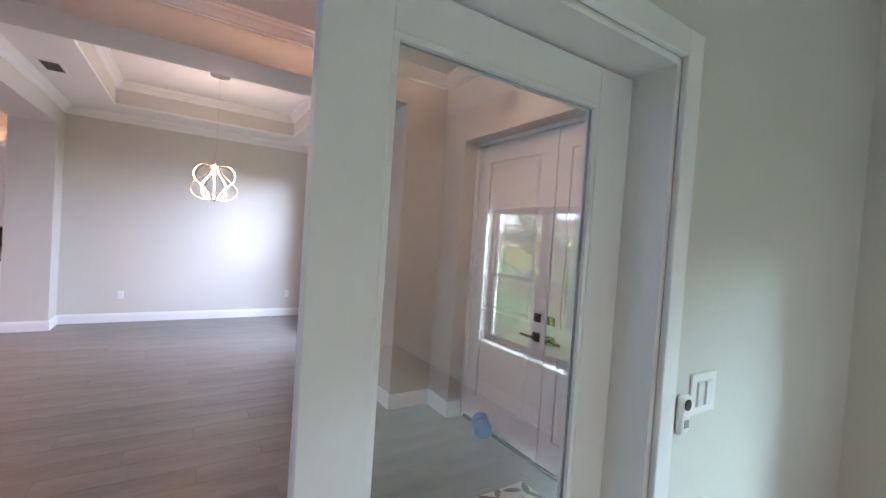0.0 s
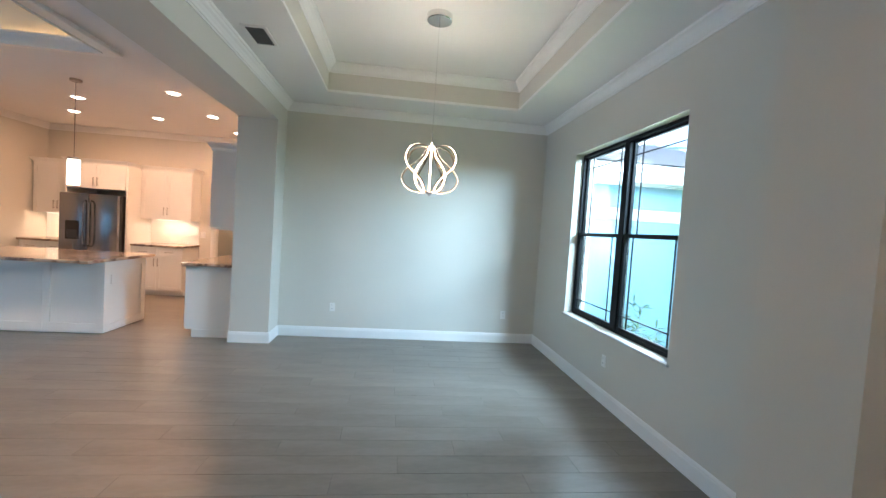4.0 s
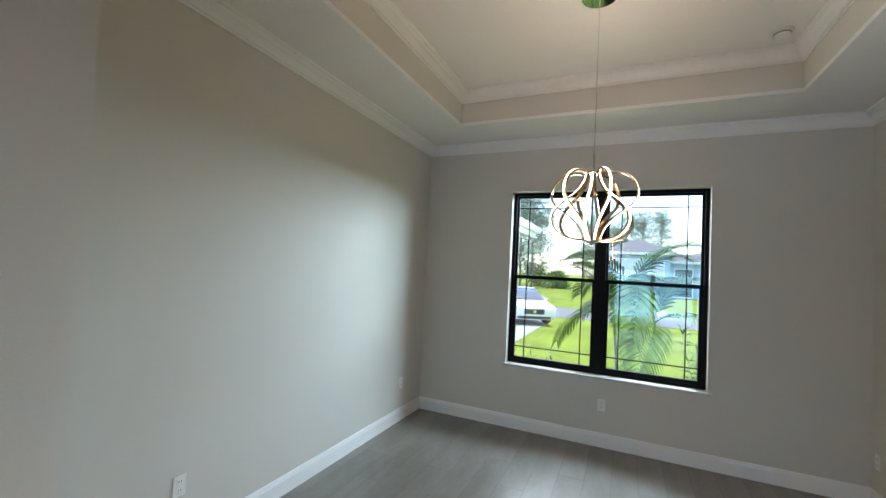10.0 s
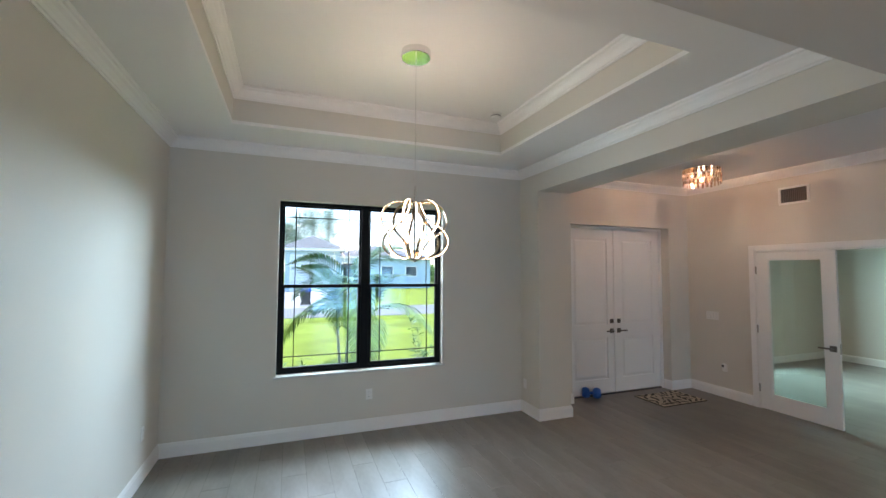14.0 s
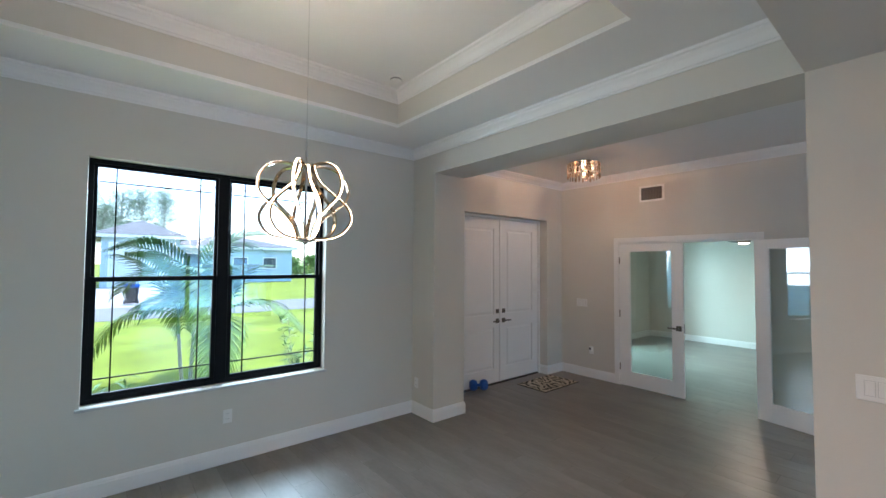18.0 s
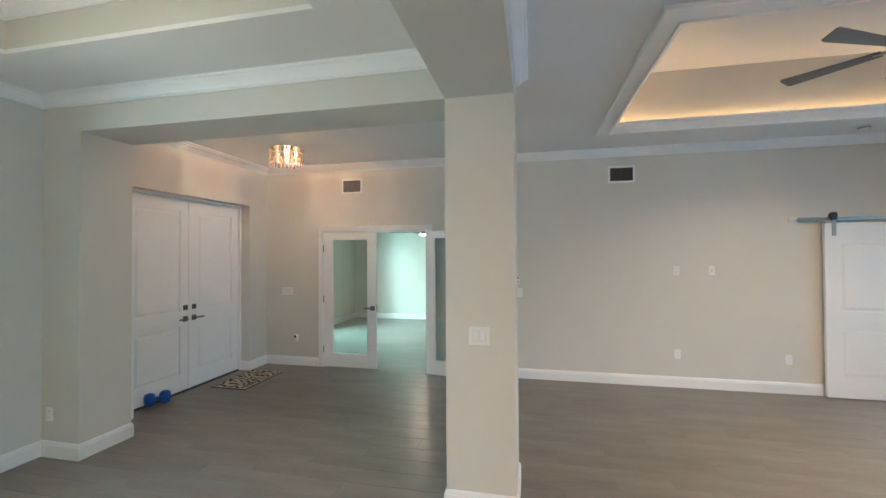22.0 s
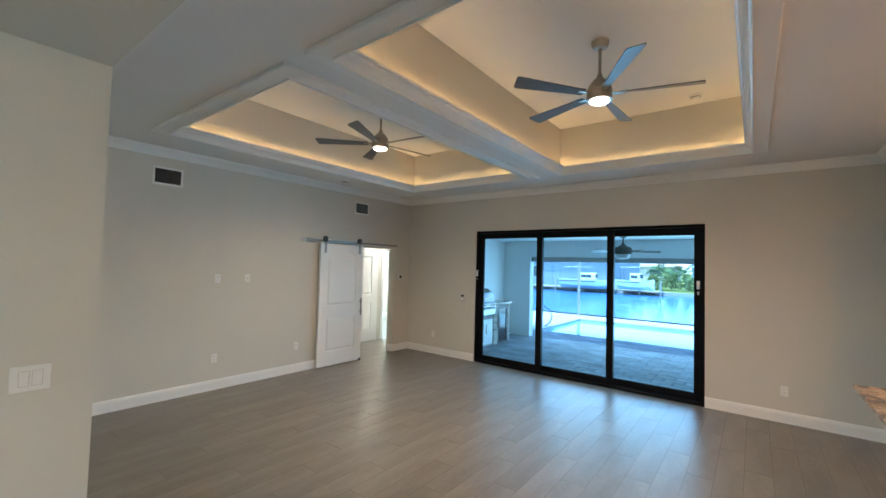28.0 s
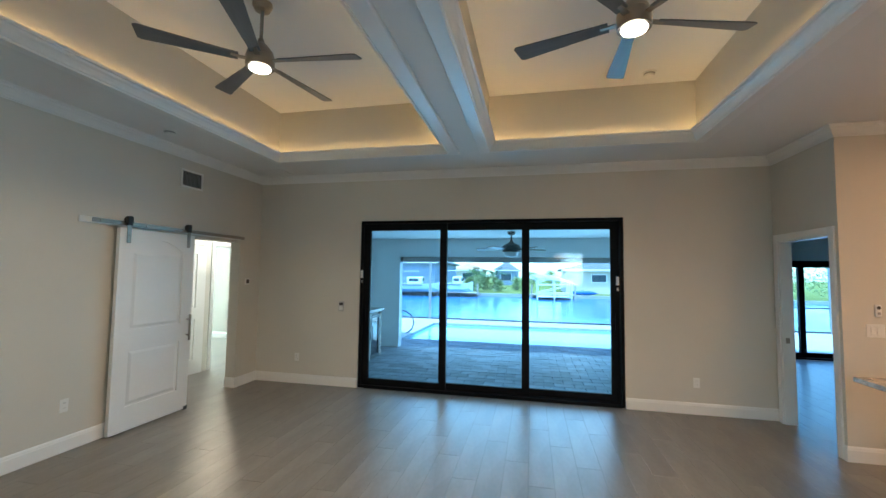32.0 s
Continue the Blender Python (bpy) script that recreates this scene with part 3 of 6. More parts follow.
# entrance: two panelled leaves
ent = tagged(thing("door_1", "closed white panelled double entrance door", "double door", (2.39, 0, 0)), kind="structure")
ya, yb = FRONT_DOOR[0], FRONT_DOOR[1]
part("jamb", ring_x(bmesh.new(), -0.03, 0.07, ya - 0.001, yb + 0.001, -0.05, FRONT_DOOR[3] + 0.001, 0.032), TRIM, ent)
part("threshold", cbox(-0.02, 0.07, ya + 0.032, yb - 0.032, -0.02, 0.018, 0.004), DARK, ent, "dark metal threshold")
ymid = (ya + yb) / 2
for y0, y1, s in ((ya + 0.036, ymid - 0.002, 1), (ymid + 0.002, yb - 0.036, -1)):
    leaf = new("leaf")
    leaf.parent = ent
    leaf.matrix_local = pose(0.045, y0, 0.022, 0, 0, 90)
    w, h = y1 - y0, FRONT_DOOR[3] - 0.032 - 0.024
    slab = mesh_from("leaf", panel_slab(w, h, 0.045, [(0.135, w - 0.135, 0.20, 0.79), (0.135, w - 0.135, 0.98, h - 0.15)]), TRIM)
    bpy.data.objects.remove(leaf)
    leaf = new("leaf", slab)
    leaf.parent = ent
    leaf.matrix_local = pose(0.045, y0, 0.022, 0, 0, 90)
    hx = w - 0.065 if s == 1 else 0.065
    lever(leaf, hx, 0.045, 0.885, -s, 1)
    part("deadbolt", cbox(hx - 0.031, hx + 0.031, 0.045, 0.061, 0.995, 1.057, 0.004), BRONZE, leaf, "square dark nickel deadbolt")
    part("thumb_turn", cbox(hx - 0.006, hx + 0.006, 0.061, 0.078, 1.010, 1.042, 0.003), BRONZE, leaf)
part("astragal", cbox(-0.012, 0.0, ymid - 0.022, ymid + 0.022, 0.022, FRONT_DOOR[3] - 0.034, 0.003), TRIM, ent)

# study: glazed double doors, one leaf closed and one folded back against the wall
casing_y("casing_study", FRENCH[0], FRENCH[1], FRENCH[3], YO, 1, "white casing round the study doors")
casing_y("casing_study_inside", FRENCH[0], FRENCH[1], FRENCH[3], YO - 0.155, -1, "white casing on the study side")
jamb_y("jamb_study", FRENCH[0], FRENCH[1], FRENCH[3], YO - 0.155, YO, "white jamb of the study doors")


def glazed_leaf(name, label, m, w, h, latch, lever_side):
    """A glazed leaf: width along x, thickness along y. latch: x of the handle."""
    t = tagged(thing(name, label, "glazed door"), kind="structure")
    t.matrix_world = m
    part("stile_left", cbox(0, 0.132, 0, 0.036, 0.008, h, 0.003), TRIM, t)
    part("stile_right", cbox(w - 0.132, w, 0, 0.036, 0.008, h, 0.003), TRIM, t)
    part("top_rail", cbox(0.132, w - 0.132, 0.001, 0.035, h - 0.095, h, 0.002), TRIM, t)
    part("bottom_rail", cbox(0.132, w - 0.132, 0.001, 0.035, 0.008, 0.20, 0.002), TRIM, t)
    for y0, y1 in ((0.002, 0.013), (0.023, 0.034)):
        part("glazing_bead", ring_y(bmesh.new(), 0.132, w - 0.132, y0, y1, 0.20, h - 0.095, 0.012), TRIM, t)
    part("pane", box(bmesh.new(), 0.139, w - 0.139, 0.015, 0.021, 0.207, h - 0.102), DOOR_GLASS, t, "clear glass pane")
    lever(t, latch, 0.036, 0.905, lever_side, 1)
    lever(t, latch, 0.0, 0.905, lever_side, -1)
    return t


fw = (FRENCH[1] - FRENCH[0] - 0.036) / 2 - 0.003
leaf_a = glazed_leaf("door_2", "closed white glazed study door leaf with a lever handle", pose(FRENCH[1] - 0.019 - fw - 0.035, YO - 0.038, 0), fw + 0.035, 2.035, 0.055, 1)
part("strike_plate", cbox(-0.004, 0.0, 0.004, 0.030, 0.85, 0.97, 0.001), NICKEL, leaf_a)
leaf_b = glazed_leaf("door_3", "white glazed study door leaf folded back against the wall", pose(FRENCH[0] + 0.012, YO + 0.078, 0, 0, 0, 167), fw + 0.03, 2.035, fw - 0.025, -1)
for x, y in ((FRENCH[1] - 0.012, YO + 0.006), (FRENCH[0] + 0.012, YO + 0.028)):
    for z in (0.27, 1.03, 1.80):
        hg = solid("hinge", tube([(x, y, z - 0.05), (x, y, z + 0.05)], 0.009, 10), NICKEL, "brushed nickel door hinge on the study jamb", "hinge", "study door hinges", True)

# barn door on its track
barn = tagged(thing("door_4", "white two-panel barn door slid open on a steel track", "barn door", (-6.135, YO + 0.052, 0.014)), kind="structure")
bw, bh = 0.91, 2.03
part("slab", panel_slab(bw, bh, 0.04, [(0.15, bw - 0.15, 0.24, 0.80), (0.15, bw - 0.15, 1.00, bh - 0.10)], 0.12), TRIM, barn)
for x in (0.09, bw - 0.09):
    hng = part("hanger_strap", cbox(x - 0.022, x + 0.022, 0.040, 0.047, bh - 0.15, bh + 0.085, 0.002), NICKEL, barn)
    part("roller", tube([(x, 0.018, bh + 0.085), (x, 0.040, bh + 0.085)], 0.042, 20), DARK, hng, "black roller", True)
    part("bolt", tube([(x, 0.047, bh - 0.07), (x, 0.056, bh - 0.07)], 0.010, 8), NICKEL, hng)
    part("strap_cover", cbox(x - 0.028, x + 0.028, 0.041, 0.052, bh + 0.03, bh + 0.125, 0.012, 3), DARK, hng, "black roller cover")
pull = part("pull_handle", tube([(0.055, 0.085, 0.80), (0.055, 0.085, 1.10)], 0.013, 10), NICKEL, barn, "brushed nickel bar pull", True)
for z in (0.86, 1.04):
    part("standoff", tube([(0.055, 0.04, z), (0.055, 0.085, z)], 0.009, 8), NICKEL, pull)
part("floor_guide", cbox(-0.01, 0.045, 0.0, 0.045, -0.014, 0.03, 0.006), DARK, barn, "black floor guide")
track = tagged(thing("barn_track", "brushed steel flat track on a white header board", "door track"), kind="structure")
part("header_board", cbox(-7.02, -4.90, YO, YO + 0.020, 2.066, 2.124, 0.003), TRIM, track, "white header board")
part("rail", cbox(-7.04, -4.98, YO + 0.055, YO + 0.062, 2.075, 2.115, 0.002), NICKEL, track)
for x in (-6.95, -6.47, -6.0, -5.53, -5.06):
    part("spacer", tube([(x, YO + 0.02, 2.095), (x, YO + 0.070, 2.095)], 0.011, 10), NICKEL, track)

# other doorways
casing_y("casing_bedroom", BED_DOOR[0], BED_DOOR[1], BED_DOOR[3], YB, -1, "white casing round the bedroom doorway")
jamb_y("jamb_bedroom", BED_DOOR[0], BED_DOOR[1], BED_DOOR[3], YB, YB + 0.12, "white jamb of the bedroom doorway")
solid("strike_plate", cbox(BED_DOOR[0] + 0.018, BED_DOOR[0] + 0.021, YB + 0.03, YB + 0.07, 0.90, 0.96, 0.001), NICKEL, "brushed nickel strike plate on the bedroom jamb", "strike plate")
casing_y("casing_pantry", PANTRY[0], PANTRY[1], PANTRY[3], 11.7, -1, "white casing round the pantry doorway")
jamb_y("jamb_pantry", PANTRY[0], PANTRY[1], PANTRY[3], 11.7, 11.82, "white jamb of the pantry doorway")
casing_y("casing_hall", HALL_DOOR[0], HALL_DOOR[1], HALL_DOOR[3], 0.60, 1, "white casing round a hall doorway")
jamb_y("jamb_hall", HALL_DOOR[0], HALL_DOOR[1], HALL_DOOR[3], 0.48, 0.60, "white jamb of a hall doorway")
closet = tagged(thing("door_5", "closed white panelled closet door in the hall", "door", (-7.60, 0.601, 0.012)), kind="structure")
part("slab", panel_slab(0.80, 2.02, 0.036, [(0.13, 0.67, 0.22, 0.85), (0.13, 0.67, 1.03, 1.88)]), TRIM, closet)
casing_y("casing_closet", -7.605, -6.795, 2.04, 0.60, 1, "white casing round the closet door")


# ---- wall plates and small fittings ----
def outlet(x, y, z, face, group="wall outlets", label="white duplex outlet plate on the wall"):
    """face: 'x+', 'x-', 'y+' or 'y-', the way the plate looks."""
    t = thing("outlet", label, "outlet", (x, y, z), group, {"y-": 0, "x+": 90, "y+": 180, "x-": -90}[face])
    part("plate", cbox(-0.036, 0.036, -0.006, 0, -0.058, 0.058, 0.003), PLATE, t)
    for zz in (-0.023, 0.023):
        s = part("socket", cbox(-0.017, 0.017, -0.008, -0.006, zz - 0.015, zz + 0.015, 0.001), PLATE, t)
        for xx in (-0.007, 0.007):
            part("slot", box(bmesh.new(), xx - 0.0012, xx + 0.0012, -0.0086, -0.008, zz - 0.003, zz + 0.007), DARK, s)
    return t


def switch(x, y, z, face, gangs, label="white rocker switch plate on the wall"):
    t = thing("light_switch", label, "light switch", (x, y, z), "light switches", {"y-": 0, "x+": 90, "y+": 180, "x-": -90}[face])
    w = 0.023 * (gangs + 0.55)
    part("plate", cbox(-w - 0.012, w + 0.012, -0.006, 0, -0.060, 0.060, 0.003), PLATE, t)
    for k in range(gangs):
        xx = (k - (gangs - 1) / 2) * 0.046
        part("rocker", cbox(xx - 0.0165, xx + 0.0165, -0.011, -0.006, -0.034, 0.034, 0.002), PLATE, t)
        part("rocker_gap", ring_y(bmesh.new(), xx - 0.019, xx + 0.019, -0.0066, -0.006, -0.0365, 0.0365, 0.0016), FINE_GREY, t)
    return t


for a in ((-0.607, YN, 0.41, "y-"), (1.76, YN, 0.40, "y-"), (XF, 6.72, 0.40, "x-"), (2.13, 4.765, 0.36, "y+"), (-3.67, YO, 0.42, "y+"), (-4.89, YO, 0.41, "y+"), (XS, 2.44, 0.38, "x+"), (XS, 7.75, 0.37, "x+"), (0.2, -2.9, 0.40, "y+"), (-3.85, 11.7, 1.14, "y-")):
    outlet(*a)
switch(-1.535, 4.765, 1.16, "y+", 2, "white double rocker switch on the column")
switch(1.85, YO, 1.14, "y+", 3, "white triple rocker switch by the entrance")
switch(-1.70, YO, 1.17, "y+", 1)
switch(KX, 8.85, 1.17, "x+", 2)
switch(-3.62, 11.7, 1.14, "y-", 1)
switch(1.485, YO - 0.155, 1.18, "y-", 2, "white double rocker switch in the study")
outlet(-3.67, YO, 1.48, "y+", "wall outlets", "white outlet plate high on the wall for a television")
blank = thing("cable_plate", "white blank cable plate with a small jack", "wall plate", (-4.07, YO, 1.48), "", 180)
part("plate", cbox(-0.036, 0.036, -0.006, 0, -0.058, 0.058, 0.003), PLATE, blank)
part("jack", tube([(0, -0.006, 0), (0, -0.014, 0)], 0.006, 8), GREY, blank)


def remote(x, y, z, face, label, eye=True, r=0.025):
    """A small white wall remote with a dark round eye."""
    t = thing("wall_remote", label, "remote control", (x, y, z), "", {"y-": 0, "x+": 90, "y+": 180, "x-": -90}[face])
    part("body", cbox(-r, r, -0.020, 0, -0.055, 0.055, 0.012, 3), PLATE, t, "", True)
    part("eye", tube([(0, -0.020, 0.028), (0, -0.023, 0.028)], 0.015, 16), DARK, t, "dark round button")
    part("button", cbox(-0.012, 0.012, -0.022, -0.020, -0.035, -0.012, 0.001), GREY, t)
    return t


remote(-1.685, YO, 1.345, "y+", "white fan remote in its wall cradle")
remote(KX, 8.87, 1.35, "x+", "white fan remote in its wall cradle by the bedroom")
remote(1.372, YO - 0.155, 1.14, "y-", "grey-white remote hung beside the study door")
st = thing("thermostat", "small black and white thermostat on the wall", "thermostat", (-7.21, YO, 1.48), "", 180)
part("plate", cbox(-0.055, 0.055, -0.008, 0, -0.045, 0.045, 0.004), PLATE, st)
part("display", cbox(-0.030, 0.030, -0.016, -0.008, -0.030, 0.030, 0.003), DARK, st, "black display")
lk = thing("alarm_keypad", "grey keypad plate beside the sliding doors", "keypad", (XS, 3.13, 1.14), "", 90)
part("plate", cbox(-0.042, 0.042, -0.018, 0, -0.072, 0.072, 0.006, 2), FINE_GREY, lk, "pale grey housing")
part("keys", cbox(-0.028, 0.028, -0.022, -0.018, -0.050, 0.005, 0.002), PLATE, lk, "white keys")
part("display", cbox(-0.028, 0.028, -0.021, -0.018, 0.018, 0.055, 0.002), DARK, lk, "dark display")
for y, z in ((3.43, 1.61), (6.885, 1.57)):
    s = thing("door_sensor", "white alarm sensor on the black sliding door frame", "door sensor", (XS - 0.02, y, z), "door sensors")
    part("body", cbox(0.0, 0.024, -0.018, 0.018, -0.055, 0.055, 0.005, 2), PLATE, s)
    part("magnet", cbox(0.0, 0.016, -0.012, 0.012, -0.125, -0.085, 0.003), PLATE if y > 5 else GREY, s)
fs = thing("plug_in_light", "white plug-in night light in a low outlet", "night light", (1.69, YO, 0.42), "", 180)
part("plate", cbox(-0.036, 0.036, -0.006, 0, -0.058, 0.058, 0.003), PLATE, fs)
part("body", cbox(-0.022, 0.022, -0.045, -0.006, -0.01, 0.055, 0.008, 2), PLATE, fs, "", True)
part("lens", cbox(-0.016, 0.016, -0.047, -0.045, 0.01, 0.045, 0.001), DARK, fs)


def grille(x, y, z, face, w, h, label, slats=9, vertical=True):
    """An air grille: a frame, a dark throat and slats. face 'z-' lies on a ceiling."""
    t = thing("air_grille", label, "air vent", (x, y, z), "air vents")
    turn = {"y+": pose(x, y, z, 0, 0, 180), "y-": pose(x, y, z), "z-": pose(x, y, z, 90, 0, 90)}[face]
    t.matrix_world = turn
    part("backing", box(bmesh.new(), -w / 2 + 0.02, w / 2 - 0.02, -0.004, -0.001, -h / 2 + 0.02, h / 2 - 0.02), GREY if h > 0.25 else DARK, t)
    part("frame", ring_y(bmesh.new(), -w / 2, w / 2, -0.012, 0, -h / 2, h / 2, 0.024), PLATE, t)
    for k in range(slats):
        if vertical:
            xx = -w / 2 + 0.024 + (w - 0.048) * (k + 0.5) / slats
            bm = box(bmesh.new(), xx - 0.002, xx + 0.002, -0.011, -0.004, -h / 2 + 0.024, h / 2 - 0.024)
        else:
            zz = -h / 2 + 0.024 + (h - 0.048) * (k + 0.5) / slats
            bm = box(bmesh.new(), -w / 2 + 0.024, w / 2 - 0.024, -0.011, -0.004, zz - 0.004, zz + 0.002)
        part("slat", bm, PLATE if h > 0.25 else (GREY if "grey" in label else SLAT), t)
    return t


grille(0.766, YO, 2.735, "y+", 0.33, 0.22, "white-framed wall air grille with dark slats", 14)
grille(-3.03, YO, 2.735, "y+", 0.33, 0.22, "white-framed wall air grille with dark slats", 14)
grille(-6.14, YO, 2.735, "y+", 0.33, 0.22, "white-framed wall air grille with grey slats", 14)
grille(-1.04, 6.77, H, "z-", 0.36, 0.20, "white-framed ceiling air vent with angled slats", 8, False)
grille(-7.18, 2.10, H, "z-", 0.55, 0.30, "flat white ceiling air vent", 10, False)


def smoke_alarm(x, y, z):
    t = thing("smoke_alarm", "round white smoke alarm on the ceiling", "smoke alarm", (x, y, z), "smoke alarms")
    part("base", lathe([(0.062, -0.012), (0.066, -0.010), (0.066, 0.0)], 28), PLATE, t, "", True)
    part("cap", lathe([(0.030, -0.042), (0.044, -0.040), (0.050, -0.030), (0.050, -0.012)], 28), PLATE, t, "", True)
    part("grille_ring", lathe([(0.051, -0.026), (0.052, -0.024), (0.052, -0.016), (0.051, -0.014)], 28), GREY, t, "", True)
    return t


smoke_alarm(1.32, 5.61, 3.40)
smoke_alarm(-5.42, 2.16, H)
smoke_alarm(-6.27, 6.97, 3.66)


# ---- lights ----
LED = glowing("led_strip", (1.0, 0.72, 0.42), 2.2)
GILT = material("champagne_metal", (0.72, 0.56, 0.38), 0.12, 1.0, vary=0.03, rough_vary=0.04, bump=0)
COVE = glowing("cove_strip", (1.0, 0.62, 0.26), 1.5)
LENS = glowing("lamp_lens", (1.0, 0.82, 0.60), 2.0)
CAN = glowing("recessed_lens", (1.0, 0.80, 0.56), 2.0)
OPAL = glowing("opal_shade", (1.0, 0.80, 0.55), 0.6)
BULB = glowing("warm_bulb", (1.0, 0.70, 0.40), 2.0)
CRYSTAL = pane_glass("crystal", (1.0, 0.86, 0.72), 3.0, 0.12)
cn, cl = CRYSTAL.node_tree.nodes, CRYSTAL.node_tree.links
frost, blend = cn.new("ShaderNodeBsdfTranslucent"), cn.new("ShaderNodeMixShader")
frost.inputs["Color"].default_value, blend.inputs[0].default_value = (0.85, 0.72, 0.60, 1), 0.022
cl.new(cn["Material Output"].inputs["Surface"].links[0].from_socket, blend.inputs[1])
cl.new(frost.outputs[0], blend.inputs[2])
cl.new(blend.outputs[0], cn["Material Output"].inputs["Surface"])
luck, shade = cn.new("ShaderNodeObjectInfo"), cn.new("ShaderNodeMix")
shade.data_type = "RGBA"
shade.inputs["A"].default_value, shade.inputs["B"].default_value = (0.66, 0.52, 0.40, 1), (1.0, 0.92, 0.84, 1)
cl.new(luck.outputs["Random"], shade.inputs["Factor"])
cl.new(shade.outputs["Result"], cn["Transparent BSDF"].inputs["Color"])
BLADE = material("fan_blade", (0.13, 0.14, 0.15), 0.30, vary=0.12, scale=3, fine=40, stretch=(1, 8, 1))


def ribbon(profile, twist, start, width, thick, steps=34):
    """A curved band from the top ring to the bottom ring. profile: (height, radius) pairs; the band faces outwards."""
    zs, rs = [p[0] for p in profile], [p[1] for p in profile]
    out = []
    n = len(profile) - 1
    for k in range(steps + 1):
        s = k / steps * n
        i = min(int(s), n - 1)
        f = s - i
        g = lambda v: 0.5 * (2 * v[i] + (v[i + 1] - v[max(i - 1, 0)]) * f + (2 * v[max(i - 1, 0)] - 5 * v[i] + 4 * v[i + 1] - v[min(i + 2, n)]) * f * f + (3 * v[i] - v[max(i - 1, 0)] - 3 * v[i + 1] + v[min(i + 2, n)]) * f ** 3)
        z, r = g(zs) * 0.90, g(rs) * 0.935
        a = start + twist * math.sin(math.pi * (k / steps - 0.5)) * 0.5
        out.append(Vector((r * math.cos(a), r * math.sin(a), z)))
    chrome, led = bmesh.new(), bmesh.new()
    prev = None
    for k, p in enumerate(out):
        d = (out[min(k + 1, steps)] - out[max(k - 1, 0)]).normalized()
        side = d.cross(Vector((p.x, p.y, (p.z - 0.23) * 0.9)).normalized()).normalized()
        nrm = side.cross(d).normalized()
        if nrm.dot(Vector((p.x, p.y, (p.z - 0.23) * 0.9))) < 0:
            nrm = -nrm
        c = [chrome.verts.new(p + side * width * 0.5 * a + nrm * thick * b) for a, b in ((-1, 0), (1, 0), (1, -1), (-1, -1))]
        e = [led.verts.new(p + side * width * 0.30 * a + nrm * thick * b) for a, b in ((-1, 0.02), (1, 0.02), (0.9, 0.10), (-0.9, 0.10))]
        if prev:
            for pr, cu, bm in ((prev[0], c, chrome), (prev[1], e, led)):
                for j in range(4):
                    bm.faces.new((pr[j], pr[(j + 1) % 4], cu[(j + 1) % 4], cu[j]))
        prev = (c, e)
    return chrome, led


chand = thing("chandelier", "champagne metal chandelier of glowing looped bands on a thin rod", "chandelier", (0.457, 6.735, 1.855))
part("canopy", lathe([(0.105, 1.493), (0.110, 1.498), (0.110, 1.547)], 32), CHROME, chand, "round chrome ceiling canopy", True)
part("cable", tube([(0, 0, 0.53), (0, 0, 1.493)], 0.0025, 6), CHROME, chand)
part("rod", tube([(0, 0, 0.02), (0, 0, 0.535)], 0.007, 10), CHROME, chand, "", True)
part("top_ring", lathe([(0.046, 0.404), (0.050, 0.407), (0.050, 0.417), (0.046, 0.420)], 24), CHROME, chand, "", True)
part("bottom_plate", lathe([(0.010, -0.022), (0.014, -0.012), (0.045, -0.006), (0.062, 0.004), (0.062, 0.012)], 28), CHROME, chand, "", True)
RISE = [(0.455, 0.045), (0.464, 0.10), (0.458, 0.165), (0.425, 0.222), (0.37, 0.257), (0.305, 0.266), (0.245, 0.240), (0.19, 0.175), (0.14, 0.118), (0.08, 0.075), (0.01, 0.05)]
SAG = [(0.455, 0.045), (0.40, 0.062), (0.345, 0.095), (0.295, 0.150), (0.24, 0.215), (0.18, 0.258), (0.12, 0.266), (0.06, 0.235), (0.02, 0.175), (0.004, 0.10), (0.006, 0.055)]
for k in range(6):
    for prof, ph in ((RISE, 0.447), (SAG, 0.447 + math.pi / 6)):
        c, e = ribbon(prof, 0.0, k * math.pi / 3 + ph, 0.019, 0.011)
        band = part("band", c, GILT, chand, "", True)
        part("light_strip", e, LED, band, "glowing strip", True)

flush = thing("crystal_ceiling_light", "round crystal flush ceiling light, lit", "ceiling light", (1.135, 2.86, H))
part("pan", lathe([(0.105, -0.028), (0.11, -0.025), (0.11, 0.0)], 40), CHROME, flush, "", True)
rc = random.Random(12)
beads = [mesh_from("crystal", cbox(-w, w, -0.005, 0.005, -h, h, 0.0045), CRYSTAL) for w, h in ((0.014, 0.031), (0.012, 0.034), (0.015, 0.028))]
for r, tiers in ((0.20, 3), (0.11, 3)):
    n = 26 if r > 0.15 else 12
    for j in range(tiers):
        for k in range(n):
            a = 2 * math.pi * (k + 0.5 * (j % 2)) / n
            q = r + rc.uniform(-0.006, 0.006)
            ob = new("crystal", rc.choice(beads))
            ob.parent = flush
            ob.matrix_local = pose(q * math.cos(a), q * math.sin(a), -0.066 - 0.068 * j + rc.uniform(-0.006, 0.006), 0, 0, math.degrees(a) + 90 + rc.uniform(-14, 14))
for j in range(3):
    z = -0.034 - 0.068 * j
    part("ring", lathe([(0.199, z - 0.0015), (0.202, z - 0.0015), (0.202, z + 0.0015), (0.199, z + 0.0015)], 40), CHROME, flush, "", True)
for a in (0.4, 1.97, 3.54, 5.11):
    b = part("bulb", lathe([(0.003, -0.135), (0.008, -0.128), (0.010, -0.115), (0.008, -0.09), (0.007, -0.07)], 12), BULB, flush, "lit warm bulb", True)
    b.location = (0.055 * math.cos(a) + 0.05 * math.cos(a), 0.055 * math.sin(a) + 0.05 * math.sin(a), 0.02)


